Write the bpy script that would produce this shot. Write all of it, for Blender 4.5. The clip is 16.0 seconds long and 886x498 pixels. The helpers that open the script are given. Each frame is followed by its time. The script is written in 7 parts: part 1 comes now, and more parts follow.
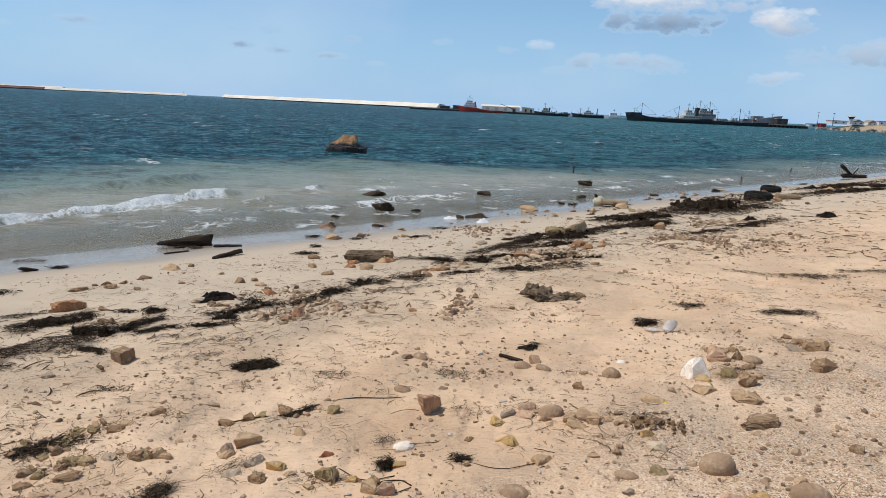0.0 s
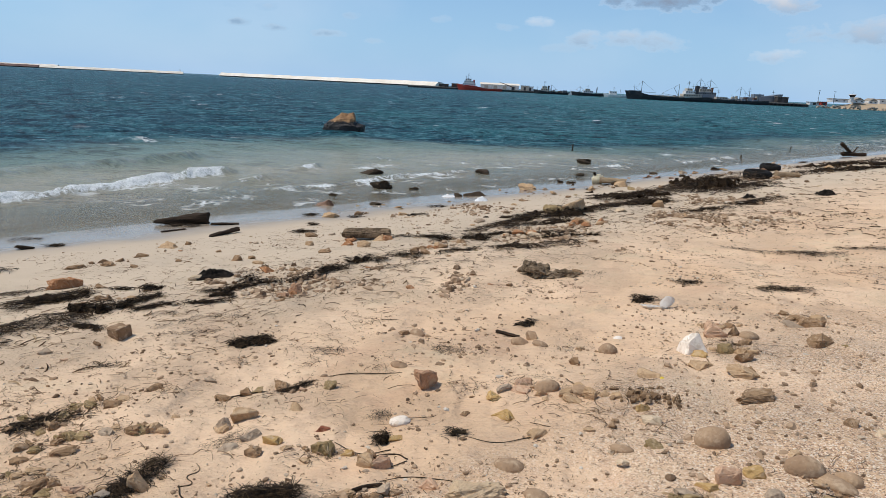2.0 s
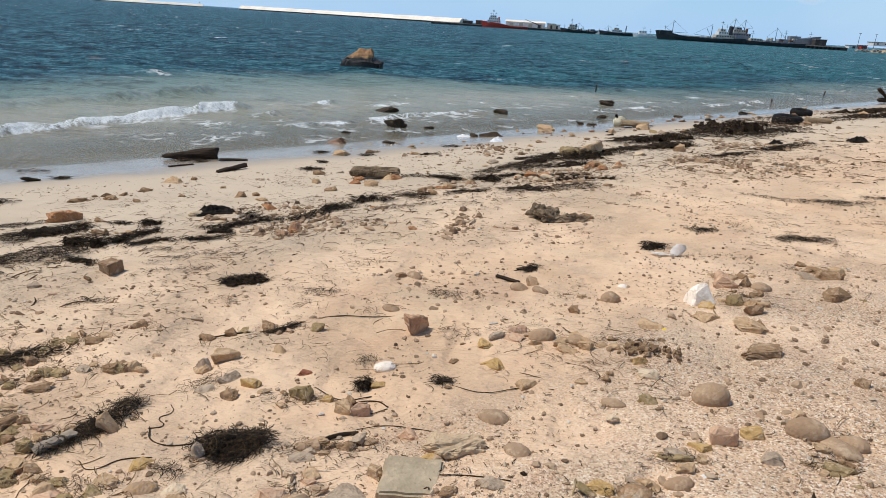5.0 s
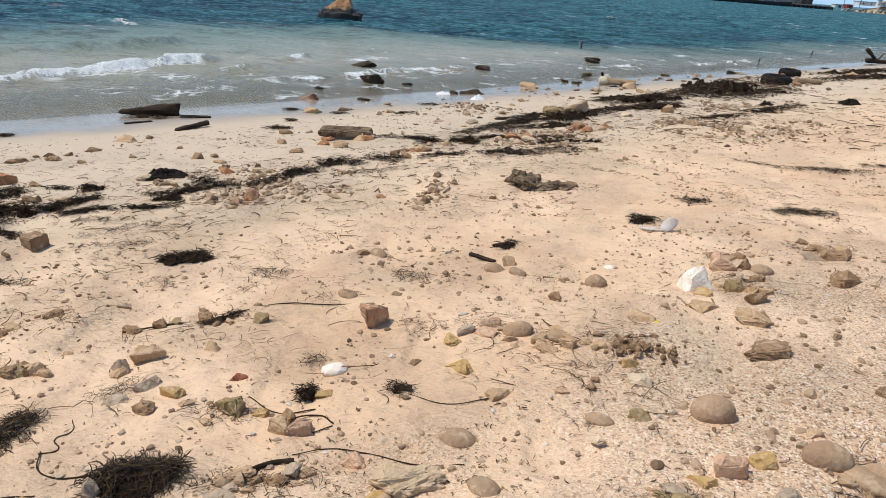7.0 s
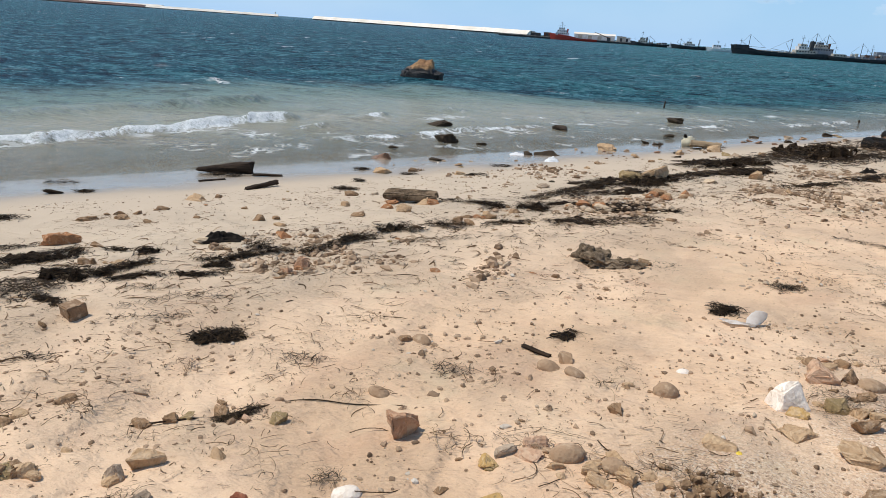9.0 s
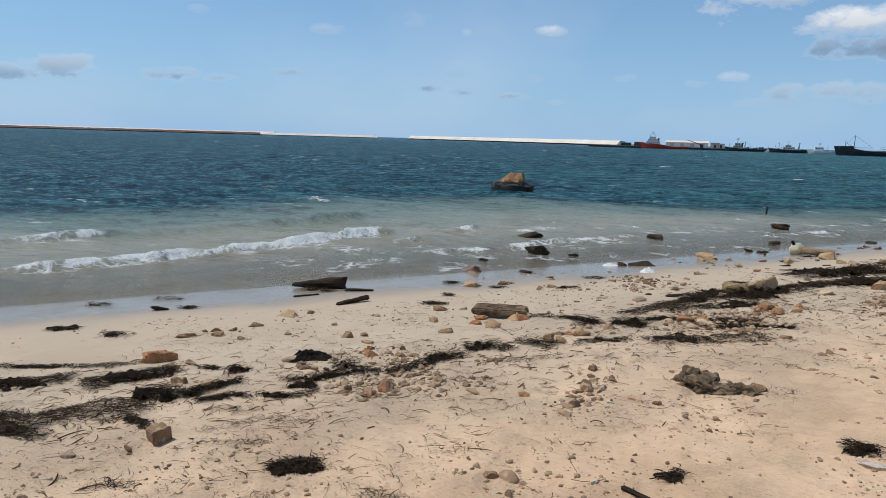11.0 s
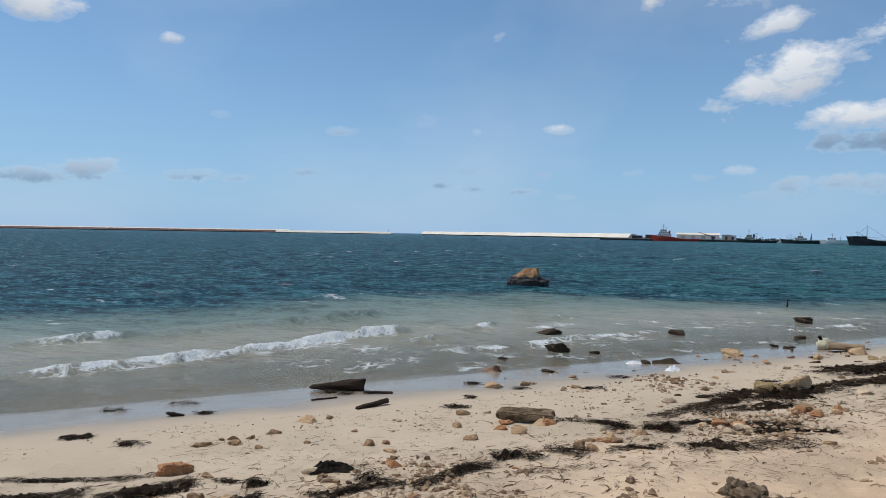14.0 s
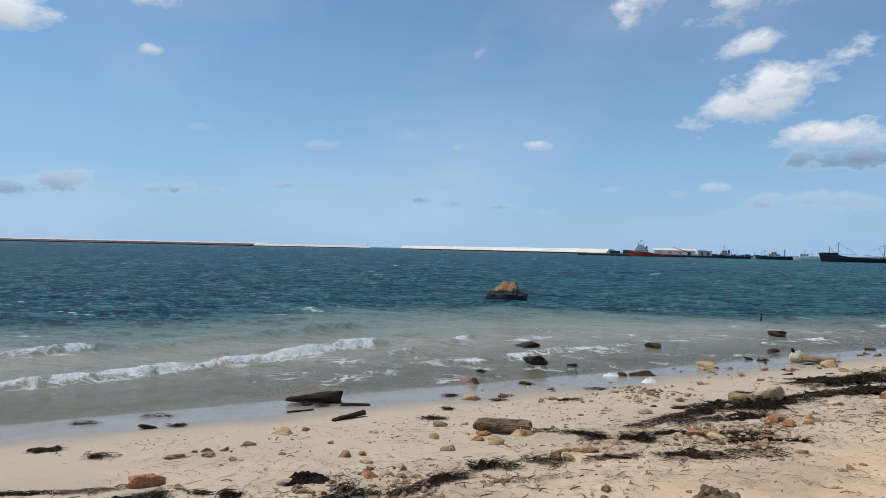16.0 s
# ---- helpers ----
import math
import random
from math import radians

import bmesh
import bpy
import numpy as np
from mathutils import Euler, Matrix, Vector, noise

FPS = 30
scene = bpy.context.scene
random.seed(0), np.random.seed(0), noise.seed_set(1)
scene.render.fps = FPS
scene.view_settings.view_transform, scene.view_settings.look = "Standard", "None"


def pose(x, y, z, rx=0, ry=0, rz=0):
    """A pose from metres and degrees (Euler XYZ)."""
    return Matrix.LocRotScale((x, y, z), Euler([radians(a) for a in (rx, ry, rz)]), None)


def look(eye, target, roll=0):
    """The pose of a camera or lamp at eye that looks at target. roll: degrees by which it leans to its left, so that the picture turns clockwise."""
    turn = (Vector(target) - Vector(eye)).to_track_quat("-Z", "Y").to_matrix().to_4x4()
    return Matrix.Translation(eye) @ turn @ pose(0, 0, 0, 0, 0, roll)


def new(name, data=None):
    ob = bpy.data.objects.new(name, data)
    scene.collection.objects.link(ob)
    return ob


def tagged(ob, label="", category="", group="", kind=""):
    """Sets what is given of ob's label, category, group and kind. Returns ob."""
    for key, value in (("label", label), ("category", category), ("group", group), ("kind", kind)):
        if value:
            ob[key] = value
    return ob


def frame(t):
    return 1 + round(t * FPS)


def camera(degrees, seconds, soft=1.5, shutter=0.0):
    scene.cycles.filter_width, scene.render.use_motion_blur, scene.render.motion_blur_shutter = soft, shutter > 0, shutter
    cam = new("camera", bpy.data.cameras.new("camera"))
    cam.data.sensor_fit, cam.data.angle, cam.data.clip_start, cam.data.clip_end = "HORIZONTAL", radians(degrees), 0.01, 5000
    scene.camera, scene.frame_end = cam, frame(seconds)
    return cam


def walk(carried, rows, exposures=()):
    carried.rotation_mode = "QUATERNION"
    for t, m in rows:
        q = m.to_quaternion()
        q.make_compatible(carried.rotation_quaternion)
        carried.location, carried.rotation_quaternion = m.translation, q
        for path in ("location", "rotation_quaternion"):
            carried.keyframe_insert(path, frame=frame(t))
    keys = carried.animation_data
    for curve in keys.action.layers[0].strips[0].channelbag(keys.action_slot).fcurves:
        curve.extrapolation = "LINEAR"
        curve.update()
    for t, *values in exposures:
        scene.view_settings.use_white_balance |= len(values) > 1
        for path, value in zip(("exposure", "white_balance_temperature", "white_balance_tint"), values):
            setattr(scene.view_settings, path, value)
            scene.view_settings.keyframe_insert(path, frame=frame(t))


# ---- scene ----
cam = camera(68.0, 16.0, soft=0.7)
PATH = [
    (0, (0.258, 0.103, 2.316), (0.098, 2.052, 1.893), 2.7),
    (0.5, (0.26, 0.111, 2.31), (0.103, 2.056, 1.871), 2.9),
    (1, (0.263, 0.11, 2.31), (0.103, 2.056, 1.879), 2.9),
    (1.5, (0.265, 0.114, 2.313), (0.114, 2.057, 1.864), 2.8),
    (2, (0.27, 0.118, 2.293), (0.118, 2.053, 1.809), 2.7),
    (2.5, (0.275, 0.122, 2.278), (0.138, 2.052, 1.774), 2.7),
    (3, (0.268, 0.136, 2.257), (0.146, 2.054, 1.702), 3.4),
    (3.5, (0.274, 0.148, 2.243), (0.148, 2.043, 1.616), 3.3),
    (4, (0.301, 0.183, 2.245), (0.173, 2.065, 1.58), 2.7),
    (4.2, (0.318, 0.203, 2.247), (0.158, 2.089, 1.6), 2.4),
    (6.3, (0.437, 0.552, 2.23), (0.248, 2.427, 1.558), 4.5),
    (6.5, (0.434, 0.604, 2.21), (0.258, 2.479, 1.539), 4.9),
    (7, (0.415, 0.753, 2.197), (0.285, 2.594, 1.425), 4.6),
    (7.5, (0.429, 0.847, 2.194), (0.338, 2.656, 1.348), 4.5),
    (8, (0.45, 0.93, 2.201), (0.315, 2.762, 1.411), 3.1),
    (8.5, (0.483, 1.046, 2.217), (0.262, 2.887, 1.468), 3.5),
    (9, (0.497, 1.144, 2.246), (0.12, 3.001, 1.608), 4.1),
    (9.5, (0.513, 1.203, 2.264), (-0.069, 3.044, 1.744), 2.6),
    (9.7, (0.525, 1.223, 2.267), (-0.137, 3.046, 1.779), 1.4),
    (11.8, (0.458, 1.333, 2.31), (-0.223, 3.197, 2.064), 1.3),
    (12, (0.452, 1.338, 2.325), (-0.216, 3.209, 2.099), 0.7),
    (12.5, (0.431, 1.35, 2.327), (-0.177, 3.245, 2.122), 1.1),
    (13, (0.385, 1.337, 2.334), (-0.274, 3.22, 2.187), 0.3),
    (13.5, (0.383, 1.305, 2.342), (-0.349, 3.163, 2.233), 0.3),
    (14, (0.374, 1.34, 2.34), (-0.361, 3.2, 2.293), 0.9),
    (14.5, (0.383, 1.338, 2.344), (-0.338, 3.204, 2.359), 1.1),
    (15, (0.359, 1.298, 2.351), (-0.342, 3.171, 2.399), 1.4),
    (15.5, (0.374, 1.3, 2.36), (-0.339, 3.167, 2.439), 1.3),
    (16, (0.393, 1.332, 2.299), (-0.284, 3.214, 2.297), 1.2),
]
walk(cam, [(t, look(eye, target, roll)) for t, eye, target, roll in PATH],
     exposures=[(0, -0.12, 6500, 10), (4.0, -0.05, 6500, 10), (6.5, 0.10, 6500, 10), (8.0, 0.14, 6500, 10), (9.5, -0.04, 6440, 9.5), (12.0, -0.32, 6400, 9), (16.0, -0.25, 6400, 9)])

# ---- light ----
SUN_AZ, SUN_EL = radians(-92), radians(61)      # azimuth from +y towards +x
world = bpy.data.worlds.new("sky_world")
scene.world = world
world.use_nodes = True
wt = world.node_tree
wt.nodes.clear()


def dress(n, props):
    """Sets the options of a node."""
    for k, v in props.items():
        if k == "operation":
            n.operation = v
        elif k == "use_clamp":
            n.use_clamp = v
        elif k == "data_type":
            n.data_type = v
        elif k == "blend_type":
            n.blend_type = v
        elif k == "interpolation_type":
            n.interpolation_type = v
        elif k == "feature":
            n.feature = v
    return n


def wnode(kind, **props):
    return dress(wt.nodes.new(kind), props)


def wmath(op, a, b=None, c=None, clamp=False):
    n = wnode("ShaderNodeMath", operation=op, use_clamp=clamp)
    for i, v in enumerate((a, b, c)):
        if v is None:
            continue
        if isinstance(v, (int, float)):
            n.inputs[i].default_value = v
        else:
            wt.links.new(v, n.inputs[i])
    return n.outputs[0]


sky = wnode("ShaderNodeTexSky")
sky.sky_type, sky.sun_disc, sky.sun_elevation, sky.sun_rotation = "NISHITA", False, SUN_EL, SUN_AZ
sky.altitude, sky.air_density, sky.dust_density, sky.ozone_density = 5.0, 1.0, 0.3, 1.6
coord = wnode("ShaderNodeTexCoord")
sep = wnode("ShaderNodeSeparateXYZ")
wt.links.new(coord.outputs["Generated"], sep.inputs[0])
az = wmath("MULTIPLY", wmath("ARCTAN2", sep.outputs[0], sep.outputs[1]), 57.2958)
el = wmath("MULTIPLY", wmath("ARCSINE", sep.outputs[2]), 57.2958)
puff = wnode("ShaderNodeTexNoise")
puff.inputs["Scale"].default_value, puff.inputs["Detail"].default_value = 16.0, 7.0
puff.inputs["Roughness"].default_value = 0.62
stretch = wnode("ShaderNodeMapping")
stretch.inputs["Scale"].default_value = (1.0, 1.0, 1.9)
wt.links.new(coord.outputs["Generated"], stretch.inputs[0])
wt.links.new(stretch.outputs[0], puff.inputs["Vector"])
rough = wmath("MULTIPLY", wmath("SUBTRACT", puff.outputs[0], 0.5), 4.4)
under = wnode("ShaderNodeTexNoise")
under.inputs["Scale"].default_value, under.inputs["Detail"].default_value = 26.0, 3.0
wt.links.new(stretch.outputs[0], under.inputs["Vector"])

# (azimuth, elevation, half width, half height, thickness, greyness)
CLOUDS = [
    (-43.7, 19.4, 4.1, 2.03, 1.00, 0.10), (-55.0, 16.3, 4.6, 1.62, 1.00, 0.10), (-30.2, 21.2, 2.0, 0.84, 1.00, 0.10),
    (-44.0, 15.0, 1.3, 0.48, 0.81, 0.10), (-17.1, 16.5, 1.0, 0.60, 0.68, 0.10), (-3.0, 20.6, 3.6, 2.56, 1.00, 0.10),
    (6.2, 20.0, 5.7, 2.16, 1.00, 0.15), (4.6, 16.1, 3.5, 1.08, 0.94, 0.10), (6.8, 12.6, 7.3, 2.70, 1.00, 0.12),
]
CLOUDS += [
    (12.6, 8.9, 7.6, 1.49, 1.00, 0.15), (12.8, 7.3, 6.0, 1.25, 1.00, 0.85), (-50.4, 4.6, 2.6, 1.08, 1.00, 0.55),
    (-41.5, 4.4, 3.7, 0.62, 1.00, 0.90),
]
CLOUDS += [
    (9.1, 4.0, 5.2, 1.01, 1.00, 0.60),
    (20.6, 7.2, 3.5, 1.22, 1.00, 0.30), (21.8, 3.2, 3.0, 0.72, 1.00, 0.35), (-53.6, 3.8, 3.0, 0.72, 1.00, 0.80),
    (33.0, 12.0, 9.5, 2.97, 1.00, 0.30), (30.0, 5.0, 9.0, 1.61, 1.00, 0.50), (-75.0, 14.0, 8.1, 2.70, 1.00, 0.20),
]
CLOUDS += [
    (-30.2, 8.6, 1.5, 0.62, 0.55, 0.50), (-22.9, 9.3, 2.1, 1.46, 0.40, 0.45), (-18.7, 8.7, 1.0, 0.83, 0.60, 0.15),
    (-11.8, 8.8, 2.3, 0.73, 0.80, 0.12), (-33.4, 5.0, 2.2, 0.47, 0.70, 0.90), (-29.1, 5.2, 0.8, 0.42, 0.60, 0.80),
    (-22.4, 5.3, 0.8, 0.42, 0.80, 0.90),
]
CLOUDS += [
    (-19.8, 5.4, 1.5, 0.52, 0.70, 0.70), (-21.9, 4.2, 1.1, 0.42, 0.90, 0.90), (-18.8, 3.9, 1.2, 0.36, 0.90, 0.90),
    (-14.9, 3.7, 2.5, 0.42, 0.80, 0.85), (-12.9, 5.2, 1.1, 0.42, 0.70, 0.90), (-5.5, 5.3, 1.1, 0.42, 0.70, 0.80),
    (-0.5, 4.9, 1.6, 0.42, 0.80, 0.90),
]
CLOUDS += [
    (2.6, 5.3, 1.4, 0.57, 0.90, 0.15), (-11.1, 3.3, 1.4, 0.36, 0.70, 0.90), (4.4, 3.4, 2.8, 0.47, 0.60, 0.90),
    (8.9, 4.0, 1.4, 0.42, 0.80, 0.30), (-40.4, 9.4, 1.1, 0.42, 0.40, 0.80), (-50.0, 4.5, 1.8, 0.62, 0.70, 0.35),
]
white_of, grey_of = None, None
for ca, ce, hw, hh, thick, grey in CLOUDS:
    thick *= 0.78 if ce < 6.5 else 1.0          # thin scraps low over the sea
    dx = wmath("DIVIDE", wmath("SUBTRACT", az, ca), hw)
    dy = wmath("DIVIDE", wmath("SUBTRACT", el, ce), hh)
    if ce > 11 and ca > -20:
        dy = wmath("SUBTRACT", dy, wmath("MULTIPLY", dx, 0.75))
    r2 = wmath("ADD", wmath("MULTIPLY", dx, dx), wmath("MULTIPLY", dy, dy))
    m = wmath("MULTIPLY", wmath("SUBTRACT", wmath("ADD", rough, 0.70), r2), 1.0 * thick, clamp=True)
    m = wmath("MULTIPLY", m, thick)
    # the base of each cloud is greyer than its top
    g = wmath("MULTIPLY", wmath("MULTIPLY", m, 2.2, clamp=True), wmath("ADD", wmath("MULTIPLY", dy, -0.45), grey + 0.10, clamp=True))
    white_of = m if white_of is None else wmath("MAXIMUM", white_of, m)
    grey_of = g if grey_of is None else wmath("MAXIMUM", grey_of, g)
thin = wnode("ShaderNodeTexNoise")
thin.inputs["Scale"].default_value, thin.inputs["Detail"].default_value = 2.6, 5.0
wt.links.new(stretch.outputs[0], thin.inputs["Vector"])
veil = wmath("MULTIPLY", wmath("SUBTRACT", thin.outputs[0], 0.45, clamp=True), 0.55)
cover = wmath("MAXIMUM", white_of, veil)
cloud_col = wnode("ShaderNodeMix", data_type="RGBA")
cloud_col.inputs[6].default_value = (9.4, 9.7, 10.2, 1)
cloud_col.inputs[7].default_value = (2.7, 3.6, 5.0, 1)
wt.links.new(wmath("MULTIPLY", grey_of, 1.0, clamp=True), cloud_col.inputs[0])
mixed = wnode("ShaderNodeMix", data_type="RGBA")
wt.links.new(cover, mixed.inputs[0])
# sea haze low over the horizon
haze = wnode("ShaderNodeMix", data_type="RGBA")
wt.links.new(wmath("MULTIPLY", wmath("POWER", 2.718, wmath("MULTIPLY", wmath("ABSOLUTE", el), -0.075)), 0.88, clamp=True), haze.inputs[0])
tint = wnode("ShaderNodeMix", data_type="RGBA", blend_type="MULTIPLY")
tint.inputs[0].default_value = 1.0
tint.inputs[7].default_value = (0.80, 1.03, 1.19, 1)
wt.links.new(sky.outputs[0], tint.inputs[6])
wt.links.new(tint.outputs[2], haze.inputs[6])
haze.inputs[7].default_value = (3.70, 6.05, 9.25, 1)
wt.links.new(haze.outputs[2], mixed.inputs[6])
wt.links.new(cloud_col.outputs[2], mixed.inputs[7])
bg = wnode("ShaderNodeBackground")
bg.inputs[1].default_value = 0.101
wt.links.new(mixed.outputs[2], bg.inputs[0])
wout = wnode("ShaderNodeOutputWorld")
wt.links.new(bg.outputs[0], wout.inputs[0])

sun = new("sun", bpy.data.lights.new("sun", "SUN"))
sun.data.energy, sun.data.angle, sun.data.color = 3.6, radians(0.55), (1.0, 0.95, 0.87)
sun.matrix_world = look((math.sin(SUN_AZ) * math.cos(SUN_EL) * 50, math.cos(SUN_AZ) * math.cos(SUN_EL) * 50, math.sin(SUN_EL) * 50), (0, 0, 0))

# ---- the beach's form ----
SHORE = (-5.8, 7.5)                 # a point of the waterline
ALONG = (0.6836, 0.7299)            # along the shore
INLAND = (0.7299, -0.6836)          # away from the water


def shore_coords(x, y):
    return (x - SHORE[0]) * INLAND[0] + (y - SHORE[1]) * INLAND[1], (x - SHORE[0]) * ALONG[0] + (y - SHORE[1]) * ALONG[1]


def from_shore(d, s):
    return SHORE[0] + d * INLAND[0] + s * ALONG[0], SHORE[1] + d * INLAND[1] + s * ALONG[1]


def lattice(ix, iy, seed):
    h = (ix.astype(np.int64) * 374761393 + iy.astype(np.int64) * 668265263 + seed * 974634777) & 0x7FFFFFFF
    h = ((h ^ (h >> 13)) * 1274126177) & 0x7FFFFFFF
    h = h ^ (h >> 16)
    return (h & 0xFFFF) / 65535.0


def vnoise(x, y, seed=0):
    """Smooth value noise, -1 to 1, on arrays."""
    x, y = np.asarray(x, float), np.asarray(y, float)
    ix, iy = np.floor(x), np.floor(y)
    fx, fy = x - ix, y - iy
    fx, fy = fx * fx * fx * (fx * (fx * 6 - 15) + 10), fy * fy * fy * (fy * (fy * 6 - 15) + 10)
    a, b = lattice(ix, iy, seed), lattice(ix + 1, iy, seed)
    c, d = lattice(ix, iy + 1, seed), lattice(ix + 1, iy + 1, seed)
    return 2 * ((a + (b - a) * fx) * (1 - fy) + (c + (d - c) * fx) * fy) - 1


def fbm(x, y, seed=0, octaves=4):
    total, amp = 0.0, 1.0
    for k in range(octaves):
        total = total + amp * vnoise(np.asarray(x) * 2 ** k + 17.3 * k, np.asarray(y) * 2 ** k - 9.1 * k, seed + k)
        amp *= 0.5
    return total / 2


def step(a, b, v):
    t = np.clip((v - a) / (b - a), 0, 1)
    return t * t * (3 - 2 * t)


def sand_height(x, y):
    """Height of the sand and, past the waterline, of the sea bed."""
    x, y = np.asarray(x, float), np.asarray(y, float)
    d, s = shore_coords(x, y)
    z = 0.0912 + 0.0974 * np.minimum(d, 12) + 0.03 * np.clip(d - 12, 0, 30)
    z = np.maximum(z, -5.0)
    dry = step(0.2, 4.5, d)
    z = z + dry * (0.030 * fbm(x * 0.9, y * 0.9, 3, 3) + 0.026 * fbm(x * 2.9, y * 2.9, 8, 3))
    # scuffed and trodden sand
    cell = vnoise(x * 4.3, y * 3.4, 21)
    z = z - dry * 0.015 * step(0.20, 0.75, cell)
    z = z + step(4.5, 7.0, d) * 0.011 * fbm(x * 9, y * 9, 31, 3)
    z = z + (1 - dry) * 0.008 * fbm(d * 1.3, s * 0.4, 41, 2)
    return z


def gz(x, y):
    return float(sand_height(np.array([x]), np.array([y]))[0])


# ---- materials ----
def material(name):
    m = bpy.data.materials.new(name)
    m.use_nodes = True
    m.node_tree.nodes.clear()
    return m, m.node_tree


class Nodes:
    """Short hand for a node tree."""
    def __init__(self, tree):
        self.t = tree

    def make(self, kind, **props):
        return dress(self.t.nodes.new(kind), props)

    def put(self, value, socket):
        if isinstance(value, bpy.types.NodeSocket):
            self.t.links.new(value, socket)
        else:
            socket.default_value = value

    def math(self, op, a, b=0.0, clamp=False):
        n = self.make("ShaderNodeMath", operation=op, use_clamp=clamp)
        self.put(a, n.inputs[0]), self.put(b, n.inputs[1])
        return n.outputs[0]

    def ramp(self, value, a, b):
        n = self.make("ShaderNodeMapRange", interpolation_type="SMOOTHSTEP")
        self.put(value, n.inputs[0]), self.put(a, n.inputs[1]), self.put(b, n.inputs[2])
        return n.outputs[0]

    def mix(self, f, a, b, blend="MIX"):
        n = self.make("ShaderNodeMix", data_type="RGBA", blend_type=blend)
        self.put(f, n.inputs[0])
        for v, k in ((a, 6), (b, 7)):
            self.put((*v, 1) if isinstance(v, tuple) and len(v) == 3 else v, n.inputs[k])
        return n.outputs[2]

    def speck(self, vector, scale, detail=4.0, rough=0.55):
        n = self.make("ShaderNodeTexNoise")
        self.put(vector, n.inputs["Vector"])
        n.inputs["Scale"].default_value, n.inputs["Detail"].default_value, n.inputs["Roughness"].default_value = scale, detail, rough
        return n.outputs[0]

    def cells(self, vector, scale, feature="F1"):
        n = self.make("ShaderNodeTexVoronoi", feature=feature)
        self.put(vector, n.inputs["Vector"])
        n.inputs["Scale"].default_value = scale
        return n

    def mapped(self, vector, scale=(1, 1, 1), turn=(0, 0, 0), move=(0, 0, 0)):
        n = self.make("ShaderNodeMapping")
        self.put(vector, n.inputs[0])
        n.inputs["Scale"].default_value, n.inputs["Rotation"].default_value, n.inputs["Location"].default_value = scale, turn, move
        return n.outputs[0]

    def bump(self, height, strength, distance, normal=None):
        n = self.make("ShaderNodeBump")
        n.inputs["Strength"].default_value, n.inputs["Distance"].default_value = strength, distance
        self.put(height, n.inputs["Height"])
        if normal is not None:
            self.put(normal, n.inputs["Normal"])
        return n.outputs[0]

    def surface(self, color, roughness, normal=None, metallic=0.0, spec=0.5):
        n = self.make("ShaderNodeBsdfPrincipled")
        self.put((*color, 1) if isinstance(color, tuple) and len(color) == 3 else color, n.inputs["Base Color"])
        self.put(roughness, n.inputs["Roughness"])
        self.put(metallic, n.inputs["Metallic"])
        self.put(spec, n.inputs["Specular IOR Level"])
        if normal is not None:
            self.put(normal, n.inputs["Normal"])
        return n.outputs[0]

    def out(self, shader):
        n = self.make("ShaderNodeOutputMaterial")
        self.t.links.new(shader, n.inputs[0])

    def place(self):
        return self.make("ShaderNodeNewGeometry").outputs["Position"]

    def local(self):
        return self.make("ShaderNodeTexCoord").outputs["Object"]

    def inland(self, pos):
        n = self.make("ShaderNodeVectorMath", operation="DOT_PRODUCT")
        self.put(pos, n.inputs[0])
        n.inputs[1].default_value = (INLAND[0], INLAND[1], 0)
        return self.math("SUBTRACT", n.outputs["Value"], SHORE[0] * INLAND[0] + SHORE[1] * INLAND[1])


